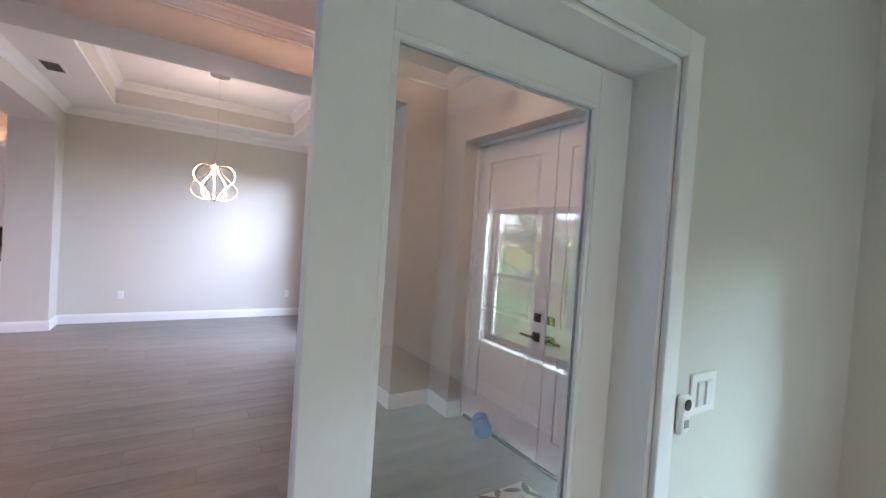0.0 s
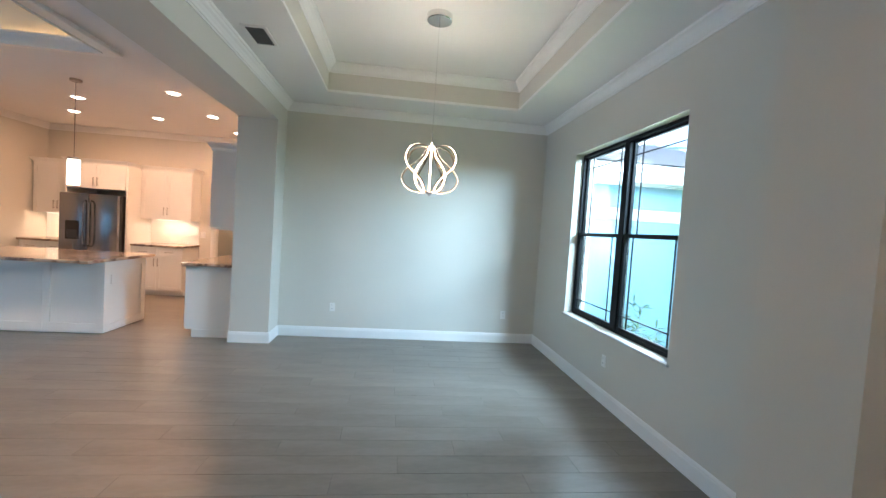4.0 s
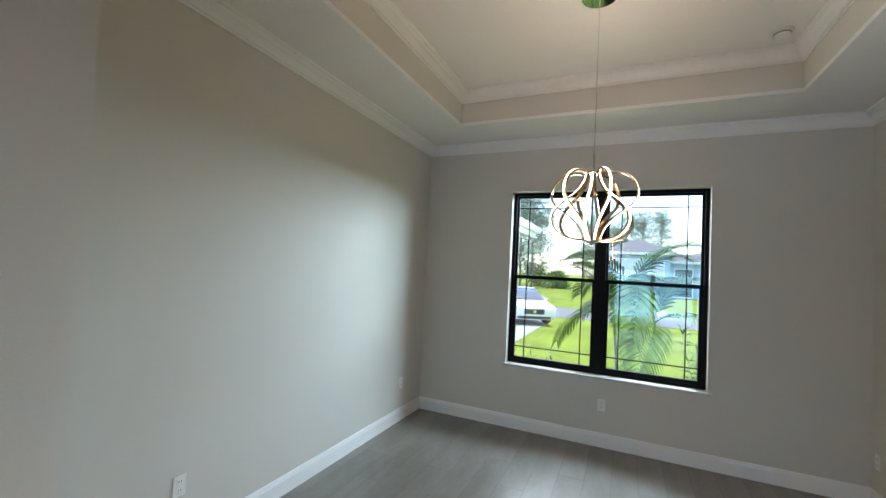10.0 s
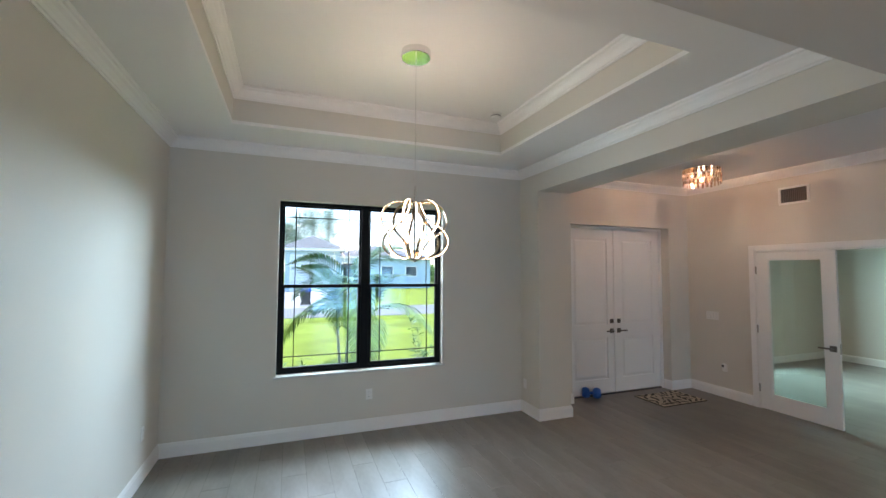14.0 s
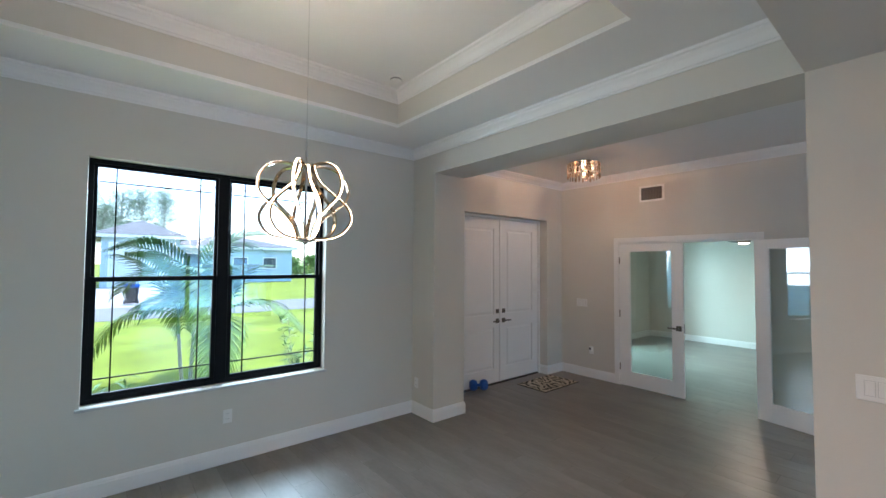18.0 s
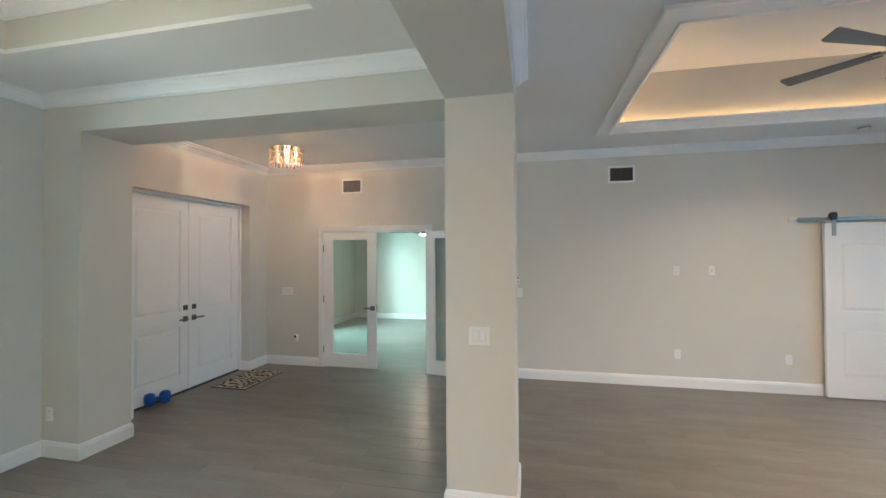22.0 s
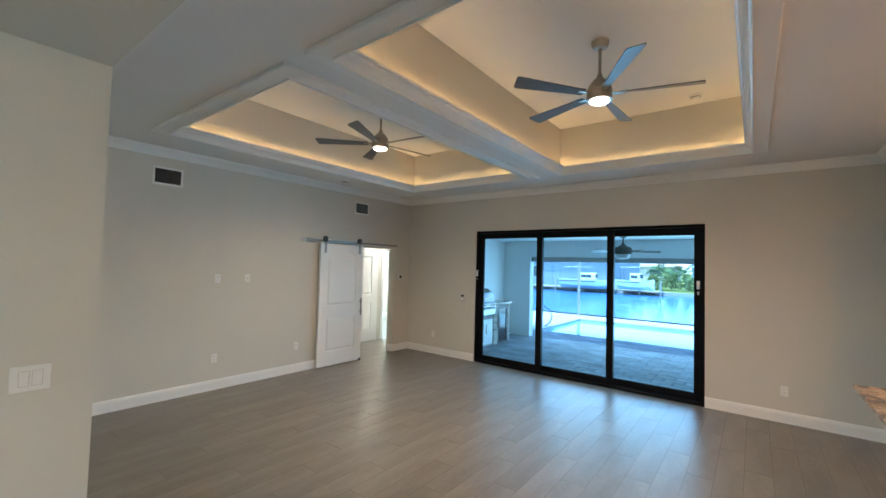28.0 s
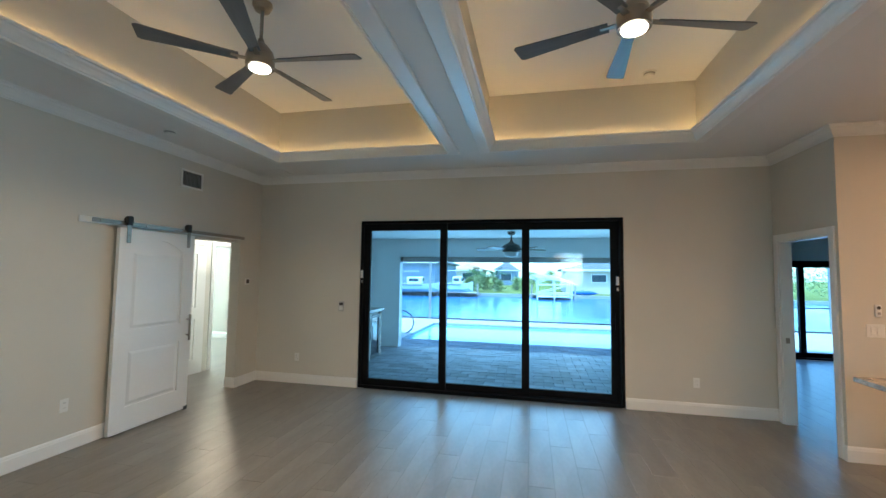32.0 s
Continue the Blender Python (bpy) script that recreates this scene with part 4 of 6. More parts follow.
def fan_blade(r0, r1, w0, w1, pitch):
    """A paddle blade along x with its nose rounded."""
    bm = bmesh.new()
    outline = [(r0, -w0), (r0 + 0.10, -w0 * 1.05), (r1 - 0.03, -w1), (r1 - 0.006, -w1 * 0.86), (r1 + 0.012, w1 * 0.75), (r1 - 0.004, w1 * 0.95), (r0 + 0.10, w0 * 1.05), (r0, w0)]
    t, k = 0.004, math.tan(radians(pitch))
    lo = [bm.verts.new((x, y, y * k - t)) for x, y in outline]
    hi = [bm.verts.new((x, y, y * k + t)) for x, y in outline]
    n = len(outline)
    bm.faces.new(lo[::-1])
    bm.faces.new(hi)
    for i in range(n):
        bm.faces.new((lo[i], lo[(i + 1) % n], hi[(i + 1) % n], hi[i]))
    return bm


def ceiling_fan(x, y, top, drop, blades, spin, r=0.76, metal=NICKEL, blade=BLADE, lens=LENS, label="five-blade ceiling fan with brushed nickel motor and a lit lamp", wide=1.0):
    t = thing("ceiling_fan", label, "ceiling fan", (x, y, top), "ceiling fans", spin)
    part("canopy", lathe([(0.035, -0.062), (0.055, -0.055), (0.072, -0.025), (0.072, 0.0)], 28), metal, t, "", True)
    part("downrod", tube([(0, 0, -drop + 0.09), (0, 0, -0.05)], 0.013, 12), metal, t, "", True)
    part("motor", lathe([(0.100 * wide, -drop - 0.075), (0.103 * wide, -drop - 0.05), (0.103 * wide, -drop + 0.01), (0.090 * wide, -drop + 0.05), (0.055, -drop + 0.095), (0.024, -drop + 0.125), (0.020, -drop + 0.15)], 36), metal, t, "", True)
    part("lamp_lens", lathe([(0.02 * wide, -drop - 0.075 - 0.023 * wide ** 3), (0.055 * wide, -drop - 0.075 - 0.020 * wide ** 3), (0.074 * wide, -drop - 0.075 - 0.012 * wide ** 3), (0.079 * wide, -drop - 0.0745)], 36), lens, t, "glowing round lens", True)
    for k in range(blades):
        b = part("blade", fan_blade(0.15, r, 0.036, 0.066, 13), blade, t)
        b.matrix_local = pose(0, 0, -drop - 0.02, 0, 0, 360 / blades * k)
        part("blade_iron", cbox(0.085, 0.20, -0.022, 0.022, -0.006, 0.002, 0.003), metal, b)
    return t


ceiling_fan(-4.60, 3.825, 3.66, 0.43, 5, 24)
ceiling_fan(-4.61, 6.445, 3.66, 0.43, 5, 34)
ceiling_fan(0.45, -1.2, H, 0.85, 5, 12, 0.74)
ceiling_fan(-9.57, -0.75, H, 0.35, 5, 10, 0.66)

# light strips behind the lip of the trays
for t in (TRAY_A, TRAY_B):
    s = thing("cove_light", "warm light strip hidden behind the tray moulding", "light strip", ((t[0] + t[1]) / 2, (t[2] + t[3]) / 2, H + 0.030), "cove lights")
    hx, hy = (t[1] - t[0]) / 2 - 0.030, (t[3] - t[2]) / 2 - 0.030
    for a in ((-hx, hx, -hy - 0.006, -hy + 0.006), (-hx, hx, hy - 0.006, hy + 0.006), (-hx - 0.006, -hx + 0.006, -hy + 0.01, hy - 0.01), (hx - 0.006, hx + 0.006, -hy + 0.01, hy - 0.01)):
        part("strip", box(bmesh.new(), a[0], a[1], a[2], a[3], -0.004, 0.004), COVE, s)

# kitchen lights; the last, in the hall, is invented to hold the fill lamp
for x, y in ((-2.75, 8.79), (-3.80, 10.38), (-2.75, 9.91), (-2.78, 11.06), (-4.36, 9.48), (-5.07, 10.4), (-7.9, 1.10)):
    t = thing("recessed_light", "round white recessed ceiling light, lit warm", "recessed light", (x, y, H), "recessed lights")
    part("trim_ring", lathe([(0.072, -0.004), (0.088, -0.008), (0.095, -0.004), (0.095, 0.0)], 28), PLATE, t, "", True)
    part("lens", lathe([(0.02, -0.0085), (0.070, -0.0065), (0.071, -0.002)], 28), CAN, t, "glowing lens", True)

# ---- kitchen ----
def granite(name):
    m = material(name, (0.30, 0.22, 0.16), 0.12, vary=0.3, scale=3, fine=30, bump=0.0, rough_vary=0.03)
    n, l = m.node_tree.nodes, m.node_tree.links
    tc, mp, wv, ns, rp = (n.new("ShaderNode" + k) for k in ("TexCoord", "Mapping", "TexWave", "TexNoise", "ValToRGB"))
    mp.inputs["Rotation"].default_value = (0, 0, 0.5)
    wv.inputs["Scale"].default_value, wv.inputs["Distortion"].default_value, wv.inputs["Detail"].default_value = 0.9, 22.0, 8.0
    wv.inputs["Detail Roughness"].default_value = 0.72
    ns.inputs["Scale"].default_value = 90
    l.new(tc.outputs["Object"], mp.inputs["Vector"])
    l.new(mp.outputs["Vector"], wv.inputs["Vector"])
    l.new(mp.outputs["Vector"], ns.inputs["Vector"])
    add = n.new("ShaderNodeMath")
    add.operation = "MULTIPLY_ADD"
    add.inputs[1].default_value = 0.35
    l.new(ns.outputs["Fac"], add.inputs[0])
    l.new(wv.outputs["Fac"], add.inputs[2])
    e = rp.color_ramp.elements
    e[0].position, e[0].color = 0.18, (0.09, 0.065, 0.05, 1)
    e[1].position, e[1].color = 1.0, (0.46, 0.37, 0.28, 1)
    for pos, c in ((0.40, (0.22, 0.145, 0.095, 1)), (0.6, (0.37, 0.28, 0.20, 1)), (0.8, (0.31, 0.225, 0.16, 1))):
        k = e.new(pos)
        k.color = c
    l.new(add.outputs[0], rp.inputs["Fac"])
    l.new(rp.outputs["Color"], n["Principled BSDF"].inputs["Base Color"])
    return m


GRANITE = granite("brown_granite")
CAB = material("cabinet_paint", (0.80, 0.79, 0.76), 0.34, vary=0.02, scale=2, fine=40, bump=0.02)
SPLASH = material("white_backsplash", (0.80, 0.78, 0.74), 0.18, vary=0.03)
BLACKGLOSS = material("black_gloss", (0.012, 0.012, 0.014), 0.08, vary=0.1, bump=0)


def shaker(parent, x0, x1, z0, z1, y, handle=None, name="door", hz=None):
    """A shaker front that looks to -y. handle: 'l', 'r' (upright pulls) or 'm' (level pull)."""
    x0, x1, z0, z1 = x0 + 0.002, x1 - 0.002, z0 + 0.002, z1 - 0.002
    w = min(0.058, (z1 - z0) * 0.28)
    bm = ring_y(bmesh.new(), x0, x1, y - 0.020, y - 0.001, z0, z1, w)
    box(bm, x0 + w, x1 - w, y - 0.011, y - 0.001, z0 + w, z1 - w)
    d = part(name, bm, CAB, parent)
    if handle == "m":
        c, zz = (x0 + x1) / 2, (z0 + z1) / 2
        h = part("handle", cbox(c - 0.075, c + 0.075, y - 0.054, y - 0.044, zz - 0.006, zz + 0.006, 0.002), NICKEL, d, "brushed nickel bar pull")
        ends = [(c - 0.06, zz), (c + 0.06, zz)]
    elif handle:
        c = x0 + 0.030 if handle == "l" else x1 - 0.030
        zz = hz if hz is not None else z0 + 0.14
        h = part("handle", cbox(c - 0.006, c + 0.006, y - 0.054, y - 0.044, zz - 0.075, zz + 0.075, 0.002), NICKEL, d, "brushed nickel bar pull")
        ends = [(c, zz - 0.06), (c, zz + 0.06)]
    else:
        return d
    for ex, ez in ends:
        part("post", cbox(ex - 0.004, ex + 0.004, y - 0.045, y - 0.020, ez - 0.004, ez + 0.004), NICKEL, d)
    return d


def base_unit(x0, x1, y, depth, label, drawers=2):
    t = thing("base_cabinet", label, "cabinet", (0, 0, 0), "kitchen base cabinets")
    part("body", box(bmesh.new(), x0, x1, y, y + depth, 0.10, 0.90), CAB, t)
    part("toe_kick", box(bmesh.new(), x0 + 0.002, x1 - 0.002, y + 0.07, y + depth, 0.0, 0.10), CAB, t)
    m = (x0 + x1) / 2
    for a, b, s in ((x0, m, "r"), (m, x1, "l")):
        shaker(t, a, b, 0.72, 0.895, y, "m", "drawer")
        shaker(t, a, b, 0.105, 0.715, y, s, "door", 0.62)
    return t


def wall_unit(x0, x1, y, depth, z0, z1, label, hz):
    t = thing("wall_cabinet", label, "cabinet", (0, 0, 0), "kitchen wall cabinets")
    part("body", box(bmesh.new(), x0, x1, y, y + depth, z0, z1), CAB, t)
    m = (x0 + x1) / 2
    shaker(t, x0, m, z0, z1, y, "r", "door", hz)
    shaker(t, m, x1, z0, z1, y, "l", "door", hz)
    part("cornice", sweep([(x0, y + depth), (x0, y), (x1, y), (x1, y + depth)], [(-0.001, 0.0), (-0.012, 0.0), (-0.02, 0.03), (-0.055, 0.075), (-0.06, 0.09), (-0.001, 0.09)], False, z1), CAB, t, "stepped white cornice")
    return t


KY = 11.10
base_unit(-4.58, -3.69, KY, 0.60, "white shaker base cabinet with two drawers and two doors")
base_unit(-6.40, -5.62, KY, 0.60, "white shaker base cabinet beside the refrigerator")
wall_unit(-4.58, -3.69, KY + 0.26, 0.34, 1.40, 2.30, "white shaker wall cabinet above the counter", 1.56)
wall_unit(-6.40, -5.62, KY + 0.26, 0.34, 1.40, 2.30, "white shaker wall cabinet in the kitchen corner", 1.56)
wall_unit(-5.58, -4.62, 10.98, 0.72, 1.88, 2.30, "white shaker cabinet over the refrigerator", 2.0)
solid("fridge_panel", box(bmesh.new(), -4.619, -4.583, 10.98, 11.7, 0, 2.30), CAB, "white tall side panel beside the refrigerator", "panel")
solid("fridge_panel", box(bmesh.new(), -5.617, -5.583, 10.98, 11.7, 0, 2.30), CAB, "white tall side panel beside the refrigerator", "panel")
for a, b in ((-4.58, -3.67), (-6.435, -5.62)):
    solid("countertop", cbox(a, b, KY - 0.035, 11.695, 0.90, 0.935, 0.004), GRANITE, "polished brown granite countertop", "countertop", "kitchen counters")
    solid("backsplash", box(bmesh.new(), a, b - 0.02, 11.688, 11.698, 0.936, 1.40), SPLASH, "white tiled backsplash above the counter", "backsplash")
    us = thing("under_cabinet_light", "warm light strip under a wall cabinet", "light strip", ((a + b) / 2, 11.50, 1.392), "under cabinet lights")
    part("strip", cbox(-0.25, 0.25, -0.010, 0.010, 0.0, 0.007, 0.002), OPAL, us)
    lamp("under_cabinet_lamp", "AREA", ((a + b) / 2, 11.50, 1.38), ((a + b) / 2, 11.5, 0), 0.5, WARM, 0.5, 0.03)

fridge = thing("refrigerator", "stainless French-door refrigerator with a water dispenser", "refrigerator", (-5.10, 10.80, 0))
part("case", cbox(-0.46, 0.46, 0.075, 0.86, 0.02, 1.775, 0.006), BLACKGLOSS, fridge, "dark case sides")
for x0, x1, hx in ((-0.46, -0.003, -0.045), (0.003, 0.46, 0.045)):
    d = part("door", cbox(x0, x1, 0.0, 0.07, 0.72, 1.775, 0.008, 2), STEEL, fridge, "", True)
    part("handle", tube([(hx, -0.012, 0.86), (hx, -0.050, 0.90), (hx, -0.062, 1.25), (hx, -0.050, 1.62), (hx, -0.012, 1.66)], 0.013, 10), STEEL, d, "curved steel handle", True)
    if x0 < -0.1:
        disp = part("dispenser", cbox(-0.36, -0.14, -0.004, 0.02, 0.98, 1.30, 0.004), BLACKGLOSS, d, "black water dispenser")
        part("dispenser_bay", cbox(-0.33, -0.17, -0.008, -0.003, 1.0, 1.14, 0.002), DARK, disp)
low = part("freezer_drawer", cbox(-0.46, 0.46, 0.0, 0.07, 0.06, 0.712, 0.008, 2), STEEL, fridge, "", True)
part("drawer_handle", tube([(-0.38, -0.012, 0.63), (-0.35, -0.055, 0.63), (0.35, -0.055, 0.63), (0.38, -0.012, 0.63)], 0.013, 10), STEEL, low, "", True)

# island with a deep seating overhang
isl = thing("kitchen_island", "white panelled kitchen island", "kitchen island", (0, 0, 0))
ix0, ix1, iy0, iy1 = -5.36, -3.32, 8.50, 9.30
part("body", box(bmesh.new(), ix0, ix1, iy0, iy1, 0.0, 0.90), CAB, isl)
for a, b in ((ix0, ix0 + 0.70), (ix0 + 0.70, ix0 + 1.38), (ix0 + 1.38, ix1)):
    part("front_panel", ring_y(bmesh.new(), a + 0.001, b - 0.001, iy0 - 0.018, iy0 - 0.0005, 0.012, 0.895, 0.075, 0.075, 0.11), CAB, isl)
part("end_panel", ring_x(bmesh.new(), ix1 + 0.0005, ix1 + 0.018, iy0 - 0.018, iy1, 0.012, 0.895, 0.085), CAB, isl)
part("island_outlet", cbox(ix1 + 0.0005, ix1 + 0.008, iy0 + 0.12, iy0 + 0.19, 0.60, 0.715, 0.002), PLATE, isl, "white outlet plate")
solid("island_top", cbox(-5.50, -3.20, 8.06, 9.34, 0.902, 0.938, 0.006, 2), GRANITE, "polished brown granite island top", "countertop", "kitchen counters")

pend = thing("pendant_light", "white cylinder pendant lamp over the island", "pendant lamp", (-3.76, 8.60, H))
part("canopy", lathe([(0.055, -0.028), (0.062, -0.022), (0.062, 0.0)], 24), NICKEL, pend, "", True)
part("cord", tube([(0, 0, -0.94), (0, 0, -0.028)], 0.003, 6), DARK, pend)
part("shade", lathe([(0.058, -1.27), (0.062, -1.265), (0.062, -0.965), (0.058, -0.96)], 28), OPAL, pend, "glowing opal shade", True)
part("shade_cap", lathe([(0.064, -0.965), (0.064, -0.94), (0.012, -0.93)], 28), NICKEL, pend, "", True)

# counter run along the dining side, seen from its end
pen = thing("sink_cabinet", "white base cabinet run with a plain end panel", "cabinet", (0, 0, 0))
part("body", box(bmesh.new(), -2.37, -1.785, 8.50, 11.0, 0.10, 0.90), CAB, pen)
part("toe_kick", box(bmesh.new(), -2.29, -1.785, 8.502, 11.0, 0.0, 0.10), CAB, pen)
part("end_panel", cbox(-2.372, -1.80, 8.483, 8.4995, 0.10, 0.90, 0.002), CAB, pen)
part("end_foot", cbox(-2.29, -1.80, 8.483, 8.4995, 0.0, 0.098, 0.002), CAB, pen)
for k in range(4):
    y0 = 8.51 + k * 0.62
    part("door", ring_x(bmesh.new(), -2.39, -2.371, y0, y0 + 0.61, 0.11, 0.89, 0.058), CAB, pen)
solid("countertop", cbox(-2.40, -1.775, 8.40, 11.02, 0.902, 0.938, 0.005, 2), GRANITE, "polished brown granite counter beside the pier", "countertop", "kitchen counters")
fau = thing("faucet", "dark gooseneck kitchen faucet on the counter", "faucet", (-1.93, 9.72, 0.938))
part("spout", tube([(0, 0, 0), (0, 0, 0.10), (-0.05, 0, 0.13), (-0.12, 0, 0.12), (-0.15, 0, 0.09)], 0.011, 10), NICKEL, fau, "", True)
part("handle", tube([(0, 0.0, 0.06), (0.0, 0.06, 0.08)], 0.007, 8), NICKEL, fau, "", True)
solid("backsplash", box(bmesh.new(), -1.784, -1.774, 8.92, 11.0, 0.94, 1.38), SPLASH, "white tiled backsplash above the counter", "backsplash")
up = thing("wall_cabinet", "white wall cabinet seen from its plain end", "cabinet", (0, 0, 0), "kitchen wall cabinets")
part("body", box(bmesh.new(), -2.14, -1.785, 8.58, 10.9, 1.39, 2.36), CAB, up)
part("light_rail", cbox(-2.16, -1.785, 8.565, 10.9, 1.362, 1.389, 0.003), CAB, up)
for k in range(4):
    y0 = 8.585 + k * 0.575
    part("door", ring_x(bmesh.new(), -2.162, -2.1405, y0, y0 + 0.57, 1.395, 2.355, 0.058), CAB, up)
part("cornice", sweep([(-2.16, 10.9), (-2.16, 8.58), (-1.785, 8.58)], [(-0.001, 0.0), (-0.012, 0.0), (-0.02, 0.03), (-0.055, 0.075), (-0.06, 0.09), (-0.001, 0.09)], False, 2.36), CAB, up, "stepped white cornice")

# laundry beyond the pantry doorway
wash = thing("washing_machine", "white front-loading washer with a round black door", "washing machine", (-2.92, 12.34, 0))
part("pedestal", cbox(-0.34, 0.34, 0.0, 0.62, 0.0, 0.40, 0.01), PLATE, wash)
part("cabinet", cbox(-0.34, 0.34, 0.0, 0.62, 0.402, 1.38, 0.02, 3), PLATE, wash, "", True)
dr = part("door_ring", lathe([(0.235, 0.0), (0.24, 0.02), (0.21, 0.045), (0.19, 0.03)], 36), GREY, wash, "grey door ring", True)
dr.matrix_local = pose(0, 0.0, 1.02, 90, 0, 0)
dg = part("door_window", lathe([(0.20, 0.001), (0.205, 0.05), (0.15, 0.065), (0.03, 0.07)], 36), BLACKGLOSS, wash, "black round door window", True)
dg.matrix_local = pose(0, 0.0, 1.02, 90, 0, 0)
part("control_panel", cbox(-0.32, 0.32, -0.006, 0.002, 1.27, 1.36, 0.003), GREY, wash)
lamp("laundry_lamp", "AREA", (-3.0, 12.3, 3.0), (-3.0, 12.3, 0), 1.6, WARM, 0.2)

# ---- entrance floor ----
mat = thing("door_mat", "brown and cream patterned door mat by the entrance", "door mat", (1.92, 2.55, 0.001), "", 90)
MAT_A = material("mat_dark", (0.045, 0.035, 0.03), 0.95, vary=0.3, fine=300, bump=0.4)
MAT_B = material("mat_light", (0.55, 0.47, 0.36), 0.95, vary=0.2, fine=300, bump=0.4)
part("base", cbox(-0.40, 0.40, -0.25, 0.25, 0, 0.009, 0.003), MAT_A, mat, "dark brown backing and border")
part("pile", cbox(-0.388, 0.388, -0.238, 0.238, 0.008, 0.0125, 0.002), MAT_B, mat, "cream pile")
rnd = random.Random(7)
for i in range(8):
    for j in range(5):
        cx, cy, a = -0.33 + 0.094 * i + rnd.uniform(-.02, .02), -0.19 + 0.095 * j + rnd.uniform(-.015, .015), rnd.choice((0.5, -0.5, 0.9, 2.4, 1.2))
        L, W = rnd.uniform(0.045, 0.075), rnd.uniform(0.010, 0.024)
        bm = bmesh.new()
        outline = [(-L, 0), (-0.5 * L, -W), (0.4 * L, -0.8 * W), (L, 0), (0.4 * L, 0.8 * W), (-0.5 * L, W)]
        v = [bm.verts.new((max(-0.38, min(0.38, cx + p * math.cos(a) - q * math.sin(a))), max(-0.23, min(0.23, cy + p * math.sin(a) + q * math.cos(a))), 0.0145 + 0.0003 * ((i + 2 * j) % 5))) for p, q in outline]
        w = [bm.verts.new((q.co.x, q.co.y, 0.010)) for q in v]
        bm.faces.new(v)
        for k in range(6):
            bm.faces.new((w[k], w[(k + 1) % 6], v[(k + 1) % 6], v[k]))
        part("leaf_patch", bm, MAT_A, mat)
BLUE = material("blue_vinyl", (0.012, 0.10, 0.42), 0.45, vary=0.15)
hw = thing("hand_weight", "small blue vinyl hand weight lying by the door", "hand weight", (2.31, 3.585, 0.0), "", 60)
for s in (-1, 1):
    h = part("head", lathe([(0.030, -0.052), (0.058, -0.046), (0.072, -0.022), (0.076, 0.0), (0.072, 0.022), (0.058, 0.046), (0.030, 0.052)], 12), BLUE, hw, "rounded blue head", True)
    h.matrix_local = pose(s * 0.075, 0, 0.076, 0, 90, 0)
part("grip", tube([(-0.07, 0, 0.076), (0.07, 0, 0.076)], 0.020, 10), BLUE, hw, "", True)

# ---- outdoors ----
GRASS = material("lawn", (0.165, 0.21, 0.032), 0.9, vary=0.35, scale=0.8, fine=14, bump=0.3, spec=0.04)
# lawn green dulled in the colour itself to imitate distance haze
FAR_GRASS = material("hazy_far_lawn", (0.17, 0.19, 0.055), 0.9, vary=0.35, scale=0.5, fine=9, bump=0.3, spec=0.04)
# leaf colour paled to paint in the haze over the canal
HAZY_BUSH = material("hazy_bush_leaves", (0.33, 0.38, 0.17), 0.7, vary=0.35, scale=1.5, fine=9, per_island=0.5, bump=0, spec=0.1)
CONCRETE = material("concrete", (0.34, 0.33, 0.31), 0.85, vary=0.10, scale=0.6, fine=20, bump=0.1)
ASPHALT = material("road_asphalt", (0.15, 0.15, 0.15), 0.9, vary=0.15, scale=0.5, fine=30, bump=0.2)
STUCCO = material("stucco", (0.40, 0.52, 0.62), 0.85, vary=0.04, scale=1.0, fine=90, bump=0.12)
# darker stucco for the garage wing, the wall's shade put into its colour
SHADED_STUCCO = material("shaded_blue_stucco", (0.20, 0.36, 0.46), 0.85, vary=0.04, scale=1.0, fine=90, bump=0.12)
WHITE_STUCCO = material("white_stucco", (0.80, 0.80, 0.79), 0.85, vary=0.03, scale=1.0, fine=90, bump=0.12)
SHINGLE = material("roof_shingle", (0.12, 0.118, 0.12), 0.9, vary=0.25, scale=2.0, fine=12, bump=0.3, per_island=0.15)
TANROOF = material("tan_roof", (0.42, 0.26, 0.16), 0.9, vary=0.2, scale=2.0, fine=12, bump=0.3)
BEIGE = material("beige_stucco", (0.55, 0.48, 0.38), 0.85, vary=0.05)
BLUEGREY = material("bluegrey_siding", (0.21, 0.26, 0.34), 0.8, vary=0.08)
WATER = material("canal_water", (0.035, 0.14, 0.30), 0.16, vary=0.2, scale=0.4, fine=2.5, bump=0.45, spec=0.16)
POOL = material("pool_water", (0.17, 0.46, 0.60), 0.08, vary=0.12, scale=1.2, fine=4, bump=0.08)
COPING = material("pool_coping", (0.42, 0.42, 0.41), 0.7, vary=0.06)
WINDOWDARK = material("window_dark", (0.05, 0.07, 0.09), 0.1, vary=0.1, bump=0)
GATE = material("garage_door_paint", (0.62, 0.68, 0.72), 0.6, vary=0.03)
BARK = material("palm_bark", (0.30, 0.29, 0.25), 0.9, vary=0.2, scale=6, fine=50, bump=0.4)
PINEBARK = material("pine_bark", (0.25, 0.20, 0.16), 0.95, vary=0.2, scale=6, fine=50, bump=0.4)
FROND = material("palm_leaf", (0.042, 0.10, 0.035), 0.45, vary=0.25, scale=4, fine=30, per_island=0.3, bump=0, spec=0.25)
FRONDS = material("palm_leaf_light", (0.11, 0.185, 0.04), 0.45, vary=0.25, scale=4, fine=30, per_island=0.3, bump=0, spec=0.25)
PINE = material("pine_needles", (0.27, 0.34, 0.24), 0.8, vary=0.3, scale=2, fine=9, per_island=0.3, bump=0, spec=0.1)
